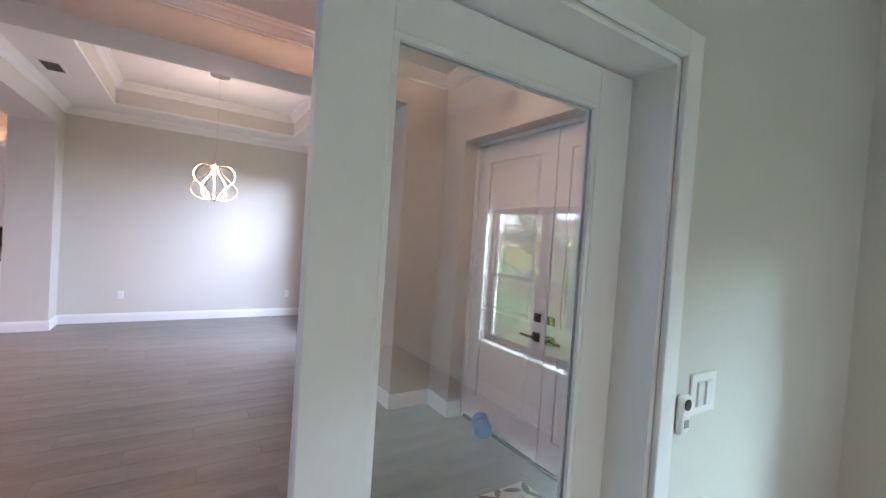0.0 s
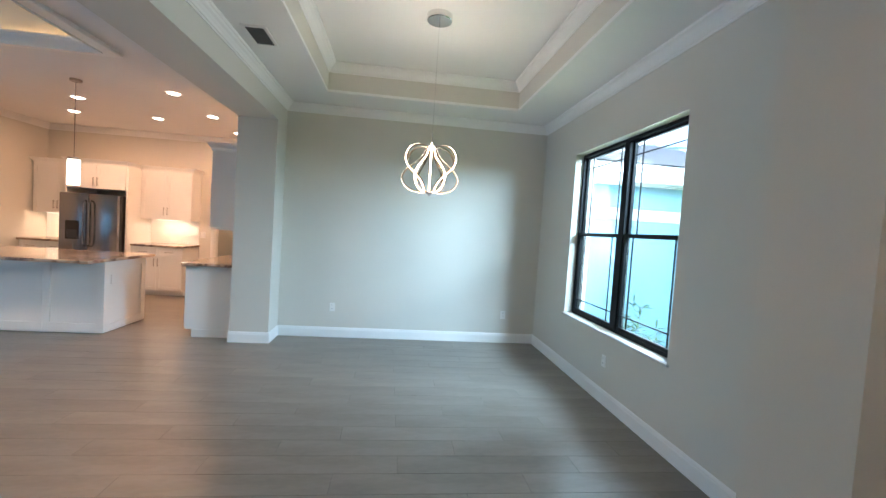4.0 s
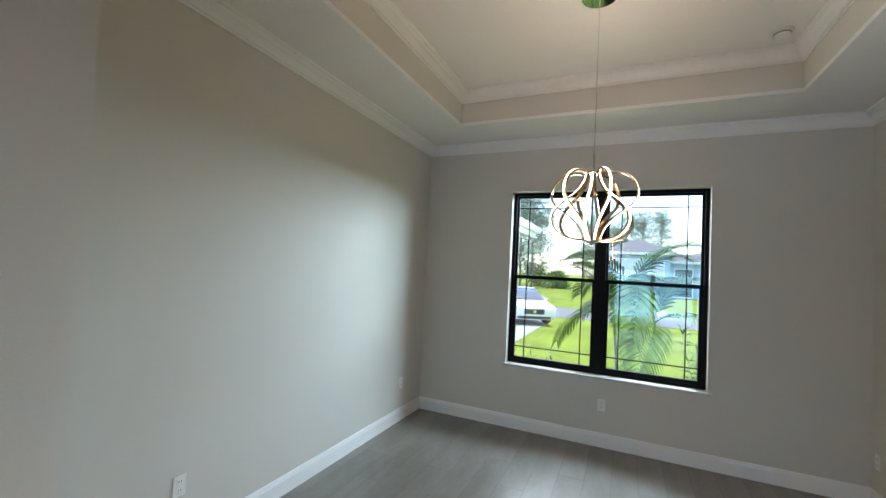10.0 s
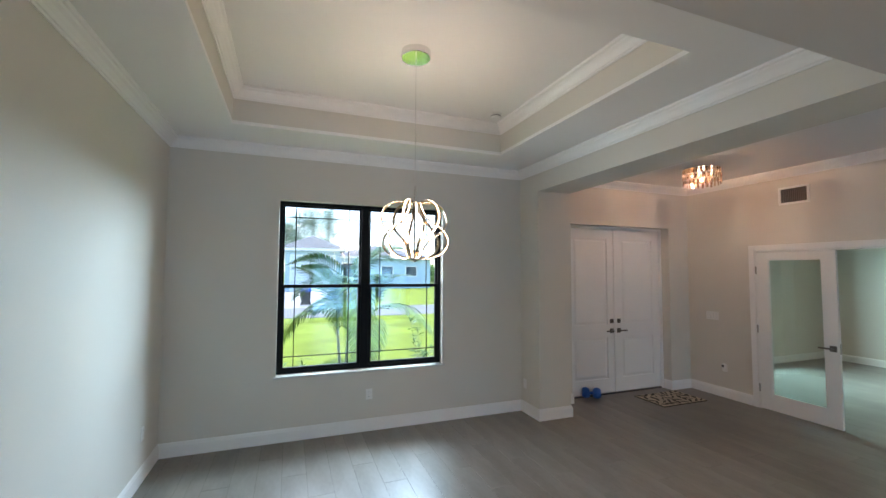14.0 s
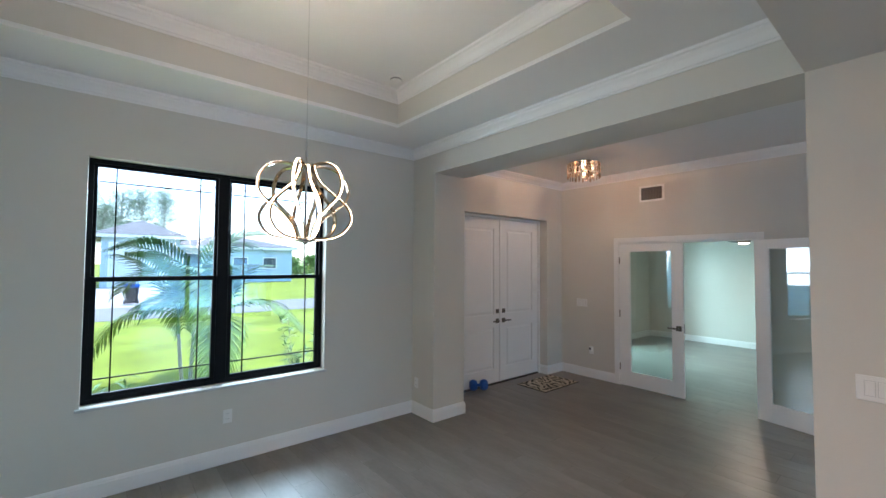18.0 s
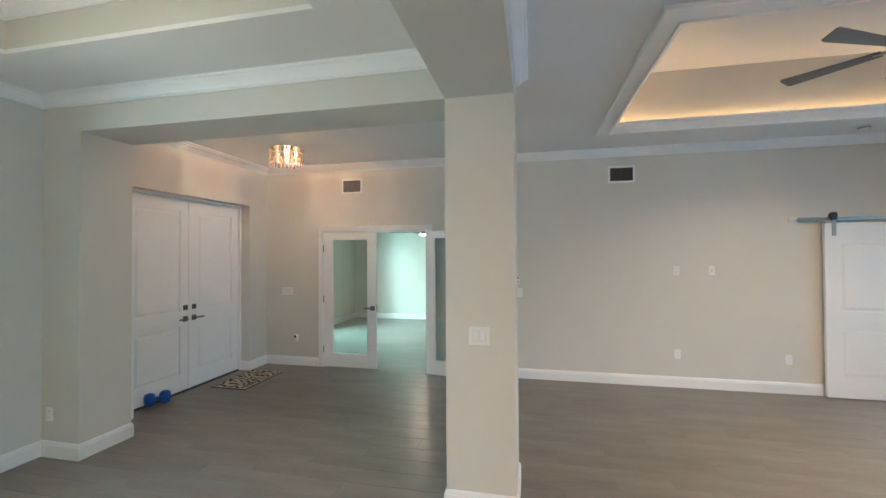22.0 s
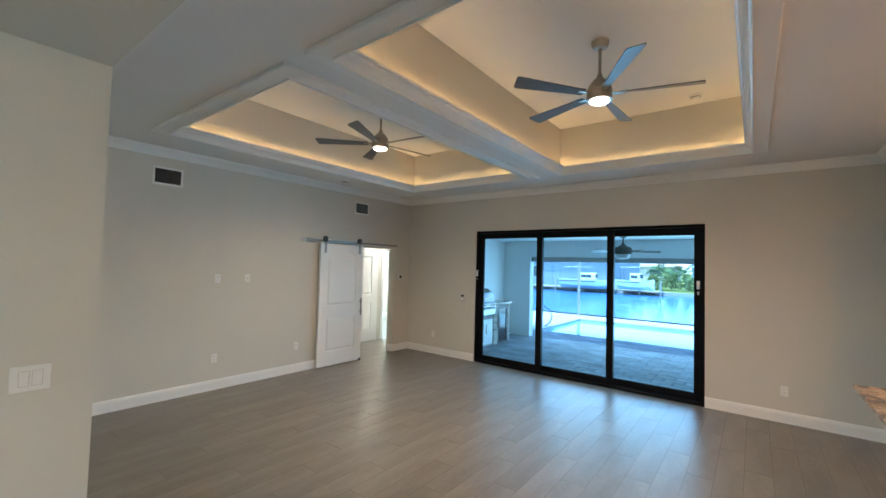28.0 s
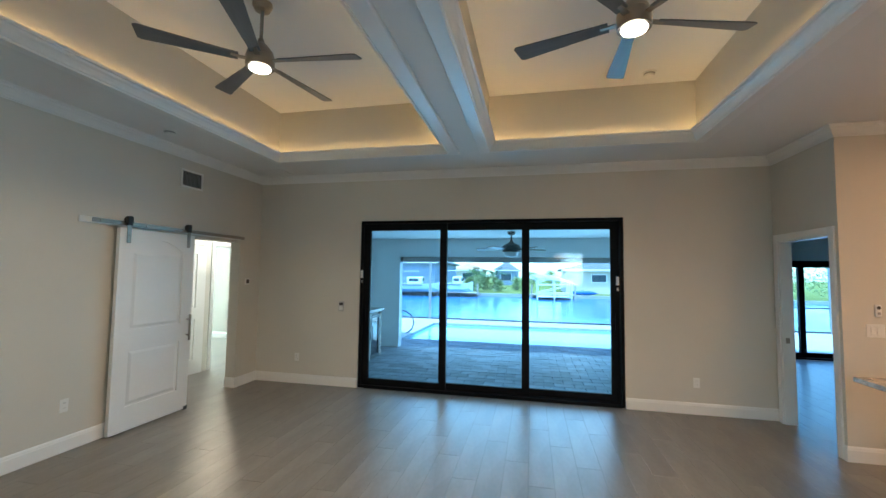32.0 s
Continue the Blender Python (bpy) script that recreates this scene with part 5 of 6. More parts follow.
BUSH = material("bush_leaves", (0.16, 0.26, 0.07), 0.7, vary=0.3, scale=2, fine=9, per_island=0.35, bump=0, spec=0.1)
CARPAINT = material("white_car_paint", (0.80, 0.80, 0.80), 0.15, vary=0.01, bump=0, coat=0.6)

setting("ground", slab_with_holes(bmesh.new(), (-17.0, 420, -420, 420), [(-17.0, 3.05, -4.0, 13.4)], "z", -0.9, -0.16), GRASS, "mown green lawn", "lawn")
setting("water", box(bmesh.new(), -50, -17.0, -420, 420, -2.0, -0.88), WATER, "calm blue canal water", "canal")
setting("ground_far", box(bmesh.new(), -420, -50.4, -420, 420, -2.0, -0.60), FAR_GRASS, "lawn on the far bank", "lawn")
setting("seawall", box(bmesh.new(), -50.4, -50.0, -150, 150, -2.0, -0.55), CONCRETE, "grey concrete seawall", "seawall")
setting("house_base", box(bmesh.new(), XS - 0.22, 3.05, -4.0, 13.4, -0.9, -0.085), CONCRETE, "concrete house slab", "slab")
setting("driveway", box(bmesh.new(), 5.9, 15.0, 9.05, 14.6, -0.5, -0.145), CONCRETE, "pale concrete driveway", "driveway")
setting("road", box(bmesh.new(), 15.0, 19.6, -300, 300, -0.5, -0.150), ASPHALT, "pale grey asphalt road", "road")
setting("driveway_far", box(bmesh.new(), 19.6, 36.0, 4.6, 8.3, -0.5, -0.147), CONCRETE, "pale concrete driveway across the road", "driveway")
POOLRECT = (-15.65, -12.10, 2.55, 9.2)
TERRACE = (-12.10, XS - 0.22, 2.12, 8.55)
setting("pool_deck", slab_with_holes(bmesh.new(), (-17.0, -11.05, -4.0, 16), [POOLRECT, (-12.10, -11.05, 2.12, 8.55)], "z", -0.9, -0.035), COPING, "pale concrete pool deck", "deck")
setting("pool_water", box(bmesh.new(), POOLRECT[0], POOLRECT[1], POOLRECT[2], POOLRECT[3], -1.0, -0.11), POOL, "clear pale blue pool water", "pool")
setting("lanai_base", box(bmesh.new(), TERRACE[0], TERRACE[1], TERRACE[2], TERRACE[3], -0.9, -0.085), CONCRETE, "concrete under the pavers", "deck")

# lanai: side wall, end wall, header, ceiling, screen frame
setting("lanai_wall_south", box(bmesh.new(), -10.9, XS - 0.22, 1.92, 2.12, -0.1, 2.42), WHITE_STUCCO, "white stucco lanai wall", "wall")
setting("lanai_wall_end", box(bmesh.new(), -11.1, -10.9, 1.755, 2.87, -0.1, 2.42), WHITE_STUCCO, "white stucco lanai end wall", "wall")
setting("lanai_header", box(bmesh.new(), -11.1, -10.9, 2.87, 8.55, 2.015, 2.42), WHITE_STUCCO, "white stucco header over the lanai opening", "header")
setting("lanai_ceiling", box(bmesh.new(), -11.5, XS - 0.22, 1.755, 8.55, 2.42, 2.50), WHITE_STUCCO, "white lanai ceiling", "ceiling")
setting("lanai_roof", box(bmesh.new(), -11.6, XS - 0.22, 1.755, 8.55, 2.50, 2.75), GREY, "roof edge over the lanai", "roof")
sh = thing("roller_screen", "dark grey roll-down screen box under the header", "roller screen", (-11.0, 5.71, 2.015))
part("cassette", cbox(-0.06, 0.06, -2.80, 2.80, -0.12, -0.001, 0.02, 2), GREY, sh, "", True)
part("end_cap", cbox(-0.065, 0.065, -2.83, -2.80, -0.125, -0.001, 0.01), DARK, sh)
scr = thing("screen_enclosure", "bronze aluminium pool screen frame", "screen frame", (-16.85, 0, -0.035))
for y in (-1.2, 2.10, 8.9, 12.36, 14.83):
    part("post", cbox(-0.03, 0.03, y - 0.045, y + 0.045, 0, 3.4, 0.004), GREY, scr)
part("bottom_rail", cbox(-0.025, 0.025, -1.2, 15.4, 0.0, 0.05, 0.004), DARK, scr)
part("chair_rail", cbox(-0.02, 0.02, 8.95, 14.79, 0.745, 0.785, 0.004), DARK, scr)
part("top_beam", cbox(-0.03, 0.03, -1.2, 15.4, 3.4, 3.52, 0.004), GREY, scr)
rail = thing("pool_handrail", "curved stainless pool handrail", "handrail", (-12.75, 2.25, -0.035))
part("tube", tube([(0, 0, 0), (0, 0, 0.50), (-0.04, 0.03, 0.62), (-0.12, 0.12, 0.64), (-0.22, 0.28, 0.52), (-0.27, 0.36, 0.30), (-0.25, 0.30, 0.12), (-0.20, 0.16, -0.005)], 0.022, 10), STEEL, rail, "", True)
DARKFAN = material("bronze_fan", (0.03, 0.035, 0.035), 0.45, vary=0.1)
ceiling_fan(-9.5, 5.46, 2.42, 0.30, 5, 40, 0.66, DARKFAN, DARKFAN, material("frosted_bowl", (0.7, 0.72, 0.72), 0.4), "dark bronze outdoor ceiling fan on the lanai", 1.6)

# outdoor kitchen
STONE = material("stacked_stone", (0.42, 0.38, 0.33), 0.9, vary=0.25, scale=5, fine=40, bump=0.5, per_object=0.3)
ok = thing("outdoor_kitchen", "stone-clad outdoor kitchen counter on the lanai", "outdoor kitchen", (-0.55, -0.20, -0.03))
part("core", box(bmesh.new(), -9.36, -7.45, 2.37, 2.99, 0, 0.90), CONCRETE, ok)
part("worktop", cbox(-9.42, -7.40, 2.36, 3.06, 0.90, 0.95, 0.006, 2), GRANITE, ok, "dark stone worktop")
rs = random.Random(3)
for x0, x1 in ((-9.36, -9.27), (-8.80, -8.62)):
    z = 0.01
    while z < 0.88:
        h = min(rs.uniform(0.05, 0.09), 0.9 - z)
        part("stone", cbox(x0, x1, 2.99, 2.99 + rs.uniform(0.025, 0.05), z, z + h - 0.006, 0.006), STONE, ok)
        z += h
z = 0.01
while z < 0.88:
    h = min(rs.uniform(0.05, 0.09), 0.9 - z)
    y = 2.37
    while y < 2.98:
        w = min(rs.uniform(0.12, 0.26), 3.0 - y)
        part("stone", cbox(-9.36 - rs.uniform(0.02, 0.045), -9.36, y, y + w - 0.006, z, z + h - 0.006, 0.006), STONE, ok)
        y += w
    z += h
of = thing("outdoor_fridge", "black-framed glass-door drinks fridge under the counter", "drinks fridge", (-9.58, 2.79, -0.03))
part("frame", ring_y(bmesh.new(), -0.23, 0.22, 0.0, 0.035, 0.02, 0.84, 0.05), DARK, of)
part("glass", box(bmesh.new(), -0.18, 0.17, 0.01, 0.02, 0.07, 0.79), BLACKGLOSS, of)
part("handle", tube([(0.19, 0.06, 0.25), (0.19, 0.06, 0.65)], 0.010, 8), STEEL, of)
gd = thing("access_door", "white steel access doors under the grill", "access door", (-8.84, 2.79, -0.03))
part("panel", cbox(-0.31, 0.31, 0.0, 0.02, 0.05, 0.60, 0.004), PLATE, gd)
part("handle", tube([(0.0, 0.05, 0.30), (0.0, 0.05, 0.50)], 0.009, 8), STEEL, gd)
gr = thing("gas_grill", "stainless built-in gas grill with a closed hood", "grill", (-8.84, 2.52, 0.92))
part("body", cbox(-0.36, 0.36, -0.30, 0.33, -0.25, 0.02, 0.01), STEEL, gr)
bm = bmesh.new()
prof = [(0.28, 0.02), (0.30, 0.10), (0.24, 0.24), (0.08, 0.32), (-0.18, 0.32), (-0.28, 0.22), (-0.28, 0.02)]
a = [bm.verts.new((-0.36, y, z)) for y, z in prof]
b = [bm.verts.new((0.36, y, z)) for y, z in prof]
bm.faces.new(a)
bm.faces.new(b[::-1])
for k in range(len(prof)):
    bm.faces.new((a[k], b[k], b[(k + 1) % len(prof)], a[(k + 1) % len(prof)]))
part("hood", bm, STEEL, gr, "closed steel hood")
part("hood_handle", tube([(-0.28, 0.34, 0.12), (0.28, 0.34, 0.12)], 0.014, 10), STEEL, gr, "", True)
for k in range(5):
    part("knob", tube([(-0.26 + 0.13 * k, 0.33, -0.10), (-0.26 + 0.13 * k, 0.38, -0.10)], 0.026, 16), STEEL, gr, "", True)

# spa seen past the bedroom
spa = thing("spa", "raised spa with small glazed tiles and pale coping", "spa", (-13.92, 10.40, -0.035))
MOSAIC = material("spa_tile", (0.18, 0.34, 0.44), 0.15, vary=0.3, per_island=0.5)
part("wall", box(bmesh.new(), -1.0, 1.0, -1.0, 1.0, 0, 0.27), COPING, spa)
part("coping", cbox(-1.1, 1.1, -1.1, 1.1, 0.27, 0.33, 0.025, 3), WHITE_STUCCO, spa, "pale smooth coping")
bm = bmesh.new()
for i in range(24):
    for j in range(3):
        u, z = -0.98 + i * 0.082, 0.012 + j * 0.084
        box(bm, 1.0, 1.006, u, u + 0.074, z, z + 0.076)
        box(bm, u, u + 0.074, 1.0, 1.006, z, z + 0.076)
tagged(part("mosaic_tile", bm, MOSAIC, spa, "blue glazed tiles"), kind="stuff")


# ---- houses ----
def hip_roof(bm, x0, x1, y0, y1, z, rise, over=0.5, fascia=0.22):
    x0, x1, y0, y1 = x0 - over, x1 + over, y0 - over, y1 + over
    box(bm, x0, x1, y0, y1, z - 0.02, z + fascia)
    lx, ly = x1 - x0, y1 - y0
    r = min(lx, ly) / 2
    if lx > ly:
        p, q = (x0 + r, (y0 + y1) / 2, z + fascia + rise), (x1 - r, (y0 + y1) / 2, z + fascia + rise)
    else:
        p, q = ((x0 + x1) / 2, y0 + r, z + fascia + rise), ((x0 + x1) / 2, y1 - r, z + fascia + rise)
    e = 0.06
    c = [bm.verts.new(v) for v in ((x0 - e, y0 - e, z + fascia), (x1 + e, y0 - e, z + fascia), (x1 + e, y1 + e, z + fascia), (x0 - e, y1 + e, z + fascia))]
    P, Q = bm.verts.new(p), bm.verts.new(q)
    if lx > ly:
        fs = ((c[0], c[1], Q, P), (c[2], c[3], P, Q), (c[1], c[2], Q), (c[3], c[0], P))
    else:
        fs = ((c[1], c[2], Q, P), (c[3], c[0], P, Q), (c[0], c[1], P), (c[2], c[3], Q))
    for f in fs:
        bm.faces.new(f)
    bm.faces.new(c[::-1])
    return bm


def house(label, x0, x1, y0, y1, z0, eave, rise, wall, roof, front, windows=(), doors=(), garage=()):
    """A one-storey house. front: the x of the face that is seen; windows, doors, garage: (y0, y1, z0, z1) on it."""
    t = thing("house", label, "house", ((x0 + x1) / 2, (y0 + y1) / 2, z0), "houses")
    ox, oy = (x0 + x1) / 2, (y0 + y1) / 2
    part("wall", box(bmesh.new(), x0 - ox, x1 - ox, y0 - oy, y1 - oy, -0.3, eave - z0), wall, t)
    bm = hip_roof(bmesh.new(), x0 - ox, x1 - ox, y0 - oy, y1 - oy, eave - z0 - 0.05, rise)
    part("roof", bm, roof, t, "hipped shingle roof")
    s = 1 if front > ox else -1
    f = front - ox
    part("fascia", box(bmesh.new(), f + s * 0.50 - 0.02, f + s * 0.50 + 0.03 * s + 0.02, y0 - oy - 0.52, y1 - oy + 0.52, eave - z0 - 0.08, eave - z0 + 0.15), WHITE_STUCCO, t)
    for kind, lst, mat in (("window", windows, WINDOWDARK), ("door", doors, WINDOWDARK), ("garage_door", garage, GATE)):
        for a, b, c, d in lst:
            w = part(kind, box(bmesh.new(), min(f, f + s * 0.03), max(f, f + s * 0.03), a - oy, b - oy, c - z0, d - z0), mat, t)
            part("frame", ring_x(bmesh.new(), min(f, f + s * 0.07), max(f, f + s * 0.07), a - oy - 0.08, b - oy + 0.08, c - z0 - 0.08, d - z0 + 0.08, 0.08), WHITE_STUCCO, w)
            if kind == "garage_door":
                for k in range(1, 4):
                    zz = c - z0 + (d - c) * k / 4
                    part("joint", box(bmesh.new(), min(f, f + s * 0.036), max(f, f + s * 0.036), a - oy, b - oy, zz - 0.012, zz + 0.012), GREY, w)
    return t


house("pale blue house across the road with a wide garage door", 36.5, 46, 3.2, 8.0, -0.16, 3.6, 1.35, STUCCO, SHINGLE, 36.5, garage=[(3.65, 7.5, -0.1, 3.1)])
house("pale blue house wing across the road with a glazed entry", 41, 52, -7.2, 3.4, -0.16, 3.1, 1.5, STUCCO, SHINGLE, 41, windows=[(-2.9, -1.7, 1.2, 2.2), (-5.6, -4.4, 1.2, 2.2)], doors=[(1.0, 2.4, 0.0, 2.5)])
house("pale house with a grey roof far along the road", 36, 46, 36, 50, -0.16, 2.9, 1.7, WHITE_STUCCO, SHINGLE, 36, garage=[(38, 43, -0.1, 2.5)], windows=[(46, 48, 1, 2.2)])
house("dark blue-grey house on the far bank", -72, -56, -34, -7.1, -0.6, 3.2, 2.6, BLUEGREY, SHINGLE, -56, windows=[(-28, -25, 0.4, 2.0), (-20, -17, 0.4, 2.0)])
house("tan-roofed house on the far bank", -104, -92, -12, -5.4, -0.6, 2.6, 1.5, BEIGE, TANROOF, -92, windows=[(-9.4, -6.6, 0.5, 2.0)])
house("blue-grey house with a lanai on the far bank", -104, -92, -2.0, 2.6, -0.6, 2.6, 1.9, BLUEGREY, SHINGLE, -92, windows=[(-0.8, 1.4, 0.4, 2.0)])
house("beige house with a dark roof on the far bank", -66, -56, 10.1, 23, -0.6, 2.35, 1.5, BEIGE, SHINGLE, -56, windows=[(13.2, 14.9, 0.9, 1.8), (18.4, 20.6, 0.5, 1.8)])

# the garage wing of this house
wing = thing("garage_wing", "pale stucco garage wing with a white band and gutters", "garage", (4.0, 11.8, -0.16))
part("wall", box(bmesh.new(), -1.54 + 0.001, 1.55, -2.90, 2.90, -0.3, 2.55), SHADED_STUCCO, wing)
part("band", box(bmesh.new(), -1.535, 1.575, -2.925, -2.9005, 2.04, 2.20), WHITE_STUCCO, wing, "white stucco band")
part("band_front", box(bmesh.new(), 1.5505, 1.575, -2.90, 2.90, 2.04, 2.20), WHITE_STUCCO, wing, "white stucco band")
part("corner_pilaster", box(bmesh.new(), 1.20, 1.60, -2.935, -2.926, 0, 2.035), WHITE_STUCCO, wing)
part("soffit", box(bmesh.new(), -1.54, 2.55, -3.45, 3.45, 2.55, 2.58), WHITE_STUCCO, wing, "slatted white soffit")
for k in range(20):
    part("soffit_slat", box(bmesh.new(), -1.50 + 0.2 * k, -1.48 + 0.2 * k, -3.44, -2.91, 2.543, 2.5495), GREY, wing)
part("fascia", cbox(-1.54, 2.58, -3.48, -3.451, 2.53, 2.76, 0.003), WHITE_STUCCO, wing)
part("fascia_front", cbox(2.551, 2.58, -3.45, 3.45, 2.53, 2.76, 0.003), WHITE_STUCCO, wing)
gut = part("gutter", sweep([(-1.54, -3.481), (2.581, -3.481), (2.581, 3.4)], [(-0.001, 0.0), (-0.08, 0.0), (-0.11, 0.06), (-0.11, 0.11), (-0.10, 0.11), (-0.095, 0.07), (-0.07, 0.012), (-0.001, 0.012)], False, 2.63), WHITE_STUCCO, wing)
bm = bmesh.new()
e = [bm.verts.new(v) for v in ((-1.54, -3.5, 2.77), (2.6, -3.5, 2.77), (2.6, 3.5, 2.77), (-1.54, 3.5, 2.77))]
p, q = bm.verts.new((-1.54, 0, 4.1)), bm.verts.new((-0.6, 0, 4.1))
for f in ((e[0], e[1], q, p), (e[1], e[2], q), (e[2], e[3], p, q), (e[3], e[0], p), (e[3], e[2], e[1], e[0])):
    bm.faces.new(f)
part("roof", bm, SHINGLE, wing, "grey shingle roof")
rows = bmesh.new()
for k in range(12):
    f0, f1 = k / 12, (k + 1) / 12
    y0, z0 = -3.5 + 3.5 * f0, 2.775 + 1.33 * f0
    y1, z1 = -3.5 + 3.5 * f1, 2.775 + 1.33 * f1
    x = -1.5
    xr = 2.6 - 3.2 * f0
    while x < xr - 0.1:
        w = min(rs.uniform(0.25, 0.4), xr - x)
        v = [rows.verts.new(c) for c in ((x, y0, z0 + 0.012), (x + w - 0.01, y0, z0 + 0.012), (x + w - 0.01, y1, z1 + 0.003), (x, y1, z1 + 0.003))]
        rows.faces.new(v)
        x += w
tagged(part("shingle", rows, SHINGLE, wing), kind="stuff")
front_eave = setting("eave_front", box(bmesh.new(), 2.461, 3.05, 1.80, 8.33, 2.72, 2.86), WHITE_STUCCO, "white eave over the front windows", "eave")


# ---- plants ----
def frond(L, droop, leaflets, length, lift):
    """A feather palm leaf along +x that arches down; leaflets as long folded blades that hang towards their tips."""
    bm = bmesh.new()
    pts = []
    for k in range(13):
        s = k / 12
        pts.append(Vector((L * (s - 0.16 * s * s), 0, L * (0.62 * s - droop * s * s))))
    tube(pts, 0.013, 5, bm, 0.003)
    for k in range(leaflets):
        s = 0.10 + 0.90 * (k + 0.5) / leaflets
        i = min(int(s * 12), 11)
        p = pts[i].lerp(pts[i + 1], s * 12 - i)
        d = (pts[i + 1] - pts[i]).normalized()
        ll = length * (0.50 + 0.50 * math.sin(math.pi * min(1, s * 1.02 + 0.05)))
        for sd in (-1, 1):
            t = (d * (0.45 + 0.5 * s) + Vector((0, sd, 0)) * 0.85 + Vector((0, 0, 0.28 - 0.45 * lift))).normalized()
            wide = d.cross(t).normalized().cross(t).normalized() * 0.021
            q1 = p + t * ll * 0.35 + Vector((0, 0, 0.01))
            q2 = p + t * ll * 0.72 + Vector((0, 0, -0.05 * ll))
            e = p + t * ll + Vector((0, 0, -0.24 * ll - 0.10 * ll * s))
            rows = [(p - wide * 0.35, p + wide * 0.35), (q1 - wide, q1 + wide), (q2 - wide * 0.8, q2 + wide * 0.8)]
            v = [[bm.verts.new(c) for c in row] for row in rows]
            tip = bm.verts.new(e)
            for (a0, a1), (b0, b1) in zip(v, v[1:]):
                bm.faces.new((a0, a1, b1, b0))
            bm.faces.new((v[2][0], v[2][1], tip))
    return bm


def palm(label, x, y, z, trunks, seed, scale=1.0, n=8, L=1.5, droop=0.75):
    rp = random.Random(seed)
    t = thing("palm_tree", label, "palm tree", (x, y, z), "palm trees")
    kinds = [mesh_from("frond", frond(L * scale, droop * f, 24, 0.50 * scale, g), FROND if g < 0.5 else FRONDS) for f, g in ((0.75, 0.0), (1.0, 0.3), (1.25, 0.8))]
    for tx, ty, h in trunks:
        top = Vector((tx * 1.1, ty * 1.1, h))
        part("trunk", tube([(tx * 0.5, ty * 0.5, -0.05), (tx * 0.8, ty * 0.8, h * 0.4), (tx * 1.0, ty * 1.0, h * 0.8), tuple(top)], 0.028 * scale, 10, None, 0.021 * scale), BARK, t, "slim grey ringed trunk", True)
        part("crownshaft", tube([tuple(top), tuple(top + Vector((tx * 0.1, ty * 0.1, 0.35 * scale)))], 0.030 * scale, 8, None, 0.014), FRONDS, t)
        for k in range(n):
            ob = new("frond", rp.choice(kinds))
            ob.parent = t
            a = 360 * (k + rp.uniform(-0.3, 0.3)) / n
            ob.matrix_local = Matrix.Translation(top + Vector((0, 0, 0.28 * scale))) @ pose(0, 0, 0, rp.uniform(-15, 15), rp.uniform(-50, 18), a)
    return t


palm("clump of slim palms with arching fronds by the window", 5.85, 6.55, -0.16, [(-0.05, 0.12, 0.78), (0.06, -0.10, 1.38), (-0.02, -0.42, 0.72)], 5, 1.05, 6, 1.40)
palm("palm tree beside the garage", 7.6, 15.2, -0.16, [(0.1, 0.05, 3.4)], 9, 1.2, 10, 1.6)


def leafy(label, name, x, y, z, h, r, count, leaf, mat, seed, stems=6, cat="shrub", narrow=0.18):
    """A shrub of thin stems with narrow leaves."""
    rp = random.Random(seed)
    t = thing(name, label, cat, (x, y, z), "planting")
    stem, bm = bmesh.new(), bmesh.new()
    for s in range(stems):
        a, q = rp.uniform(0, 6.28), rp.uniform(0.3, 1) * r
        tip = Vector((q * math.cos(a), q * math.sin(a), h * rp.uniform(0.6, 1)))
        pts = [Vector((0.05 * math.cos(a), 0.05 * math.sin(a), -0.02)), Vector((tip.x * 0.35, tip.y * 0.35, tip.z * 0.5)), tip]
        tube(pts, 0.006, 5, stem, 0.002)
        for k in range(count // stems):
            f = rp.uniform(0.2, 1)
            p = pts[0].lerp(pts[1], f * 2) if f < 0.5 else pts[1].lerp(pts[2], f * 2 - 1)
            d = Vector((rp.uniform(-1, 1), rp.uniform(-1, 1), rp.uniform(-0.1, 0.9))).normalized()
            w = d.cross(Vector((0, 0, 1))).normalized() * leaf * narrow * 0.5
            L = leaf * rp.uniform(0.7, 1.2)
            v = [bm.verts.new(c) for c in (p, p + d * L * 0.45 - w, p + d * L + Vector((0, 0, -0.15 * L)), p + d * L * 0.45 + w)]
            bm.faces.new(v)
    part("stems", stem, PINEBARK, t)
    part("leaves", bm, mat, t)
    return t


leafy("oleander shrub with narrow leaves at the window", "shrub", 3.45, 8.25, -0.16, 1.0, 0.42, 260, 0.15, FROND, 21)
leafy("oleander shrub with narrow leaves at the window", "shrub", 3.25, 5.75, -0.16, 1.30, 0.32, 240, 0.15, FROND, 22)
leafy("low shrub in the planting bed", "shrub", 3.2, 7.5, -0.16, 0.80, 0.30, 120, 0.14, FROND, 23)
leafy("low shrub in the planting bed", "shrub", 3.3, 6.9, -0.16, 0.78, 0.30, 120, 0.14, FROND, 24)
leafy("low shrub in the planting bed", "shrub", 3.2, 6.3, -0.16, 0.82, 0.26, 120, 0.14, FROND, 25)
palm("young palm with arching fronds outside the study window", 4.75, -0.66, -0.16, [(0.02, 0.05, 1.12)], 33, 1.0, 11, 1.0)
leafy("tall grassy shrub by the study window", "shrub", 4.0, -0.35, -0.16, 0.75, 0.45, 240, 0.3, FRONDS, 27, 9, "shrub", 0.06)
leafy("shrub by the study window", "shrub", 3.9, -1.0, -0.16, 0.9, 0.5, 220, 0.2, FROND, 26)
palm("slim palm outside the study window", 4.5, -1.85, -0.16, [(0.1, 0.1, 1.15), (-0.12, 0.15, 0.8)], 31, 1.0, 9, 1.2)


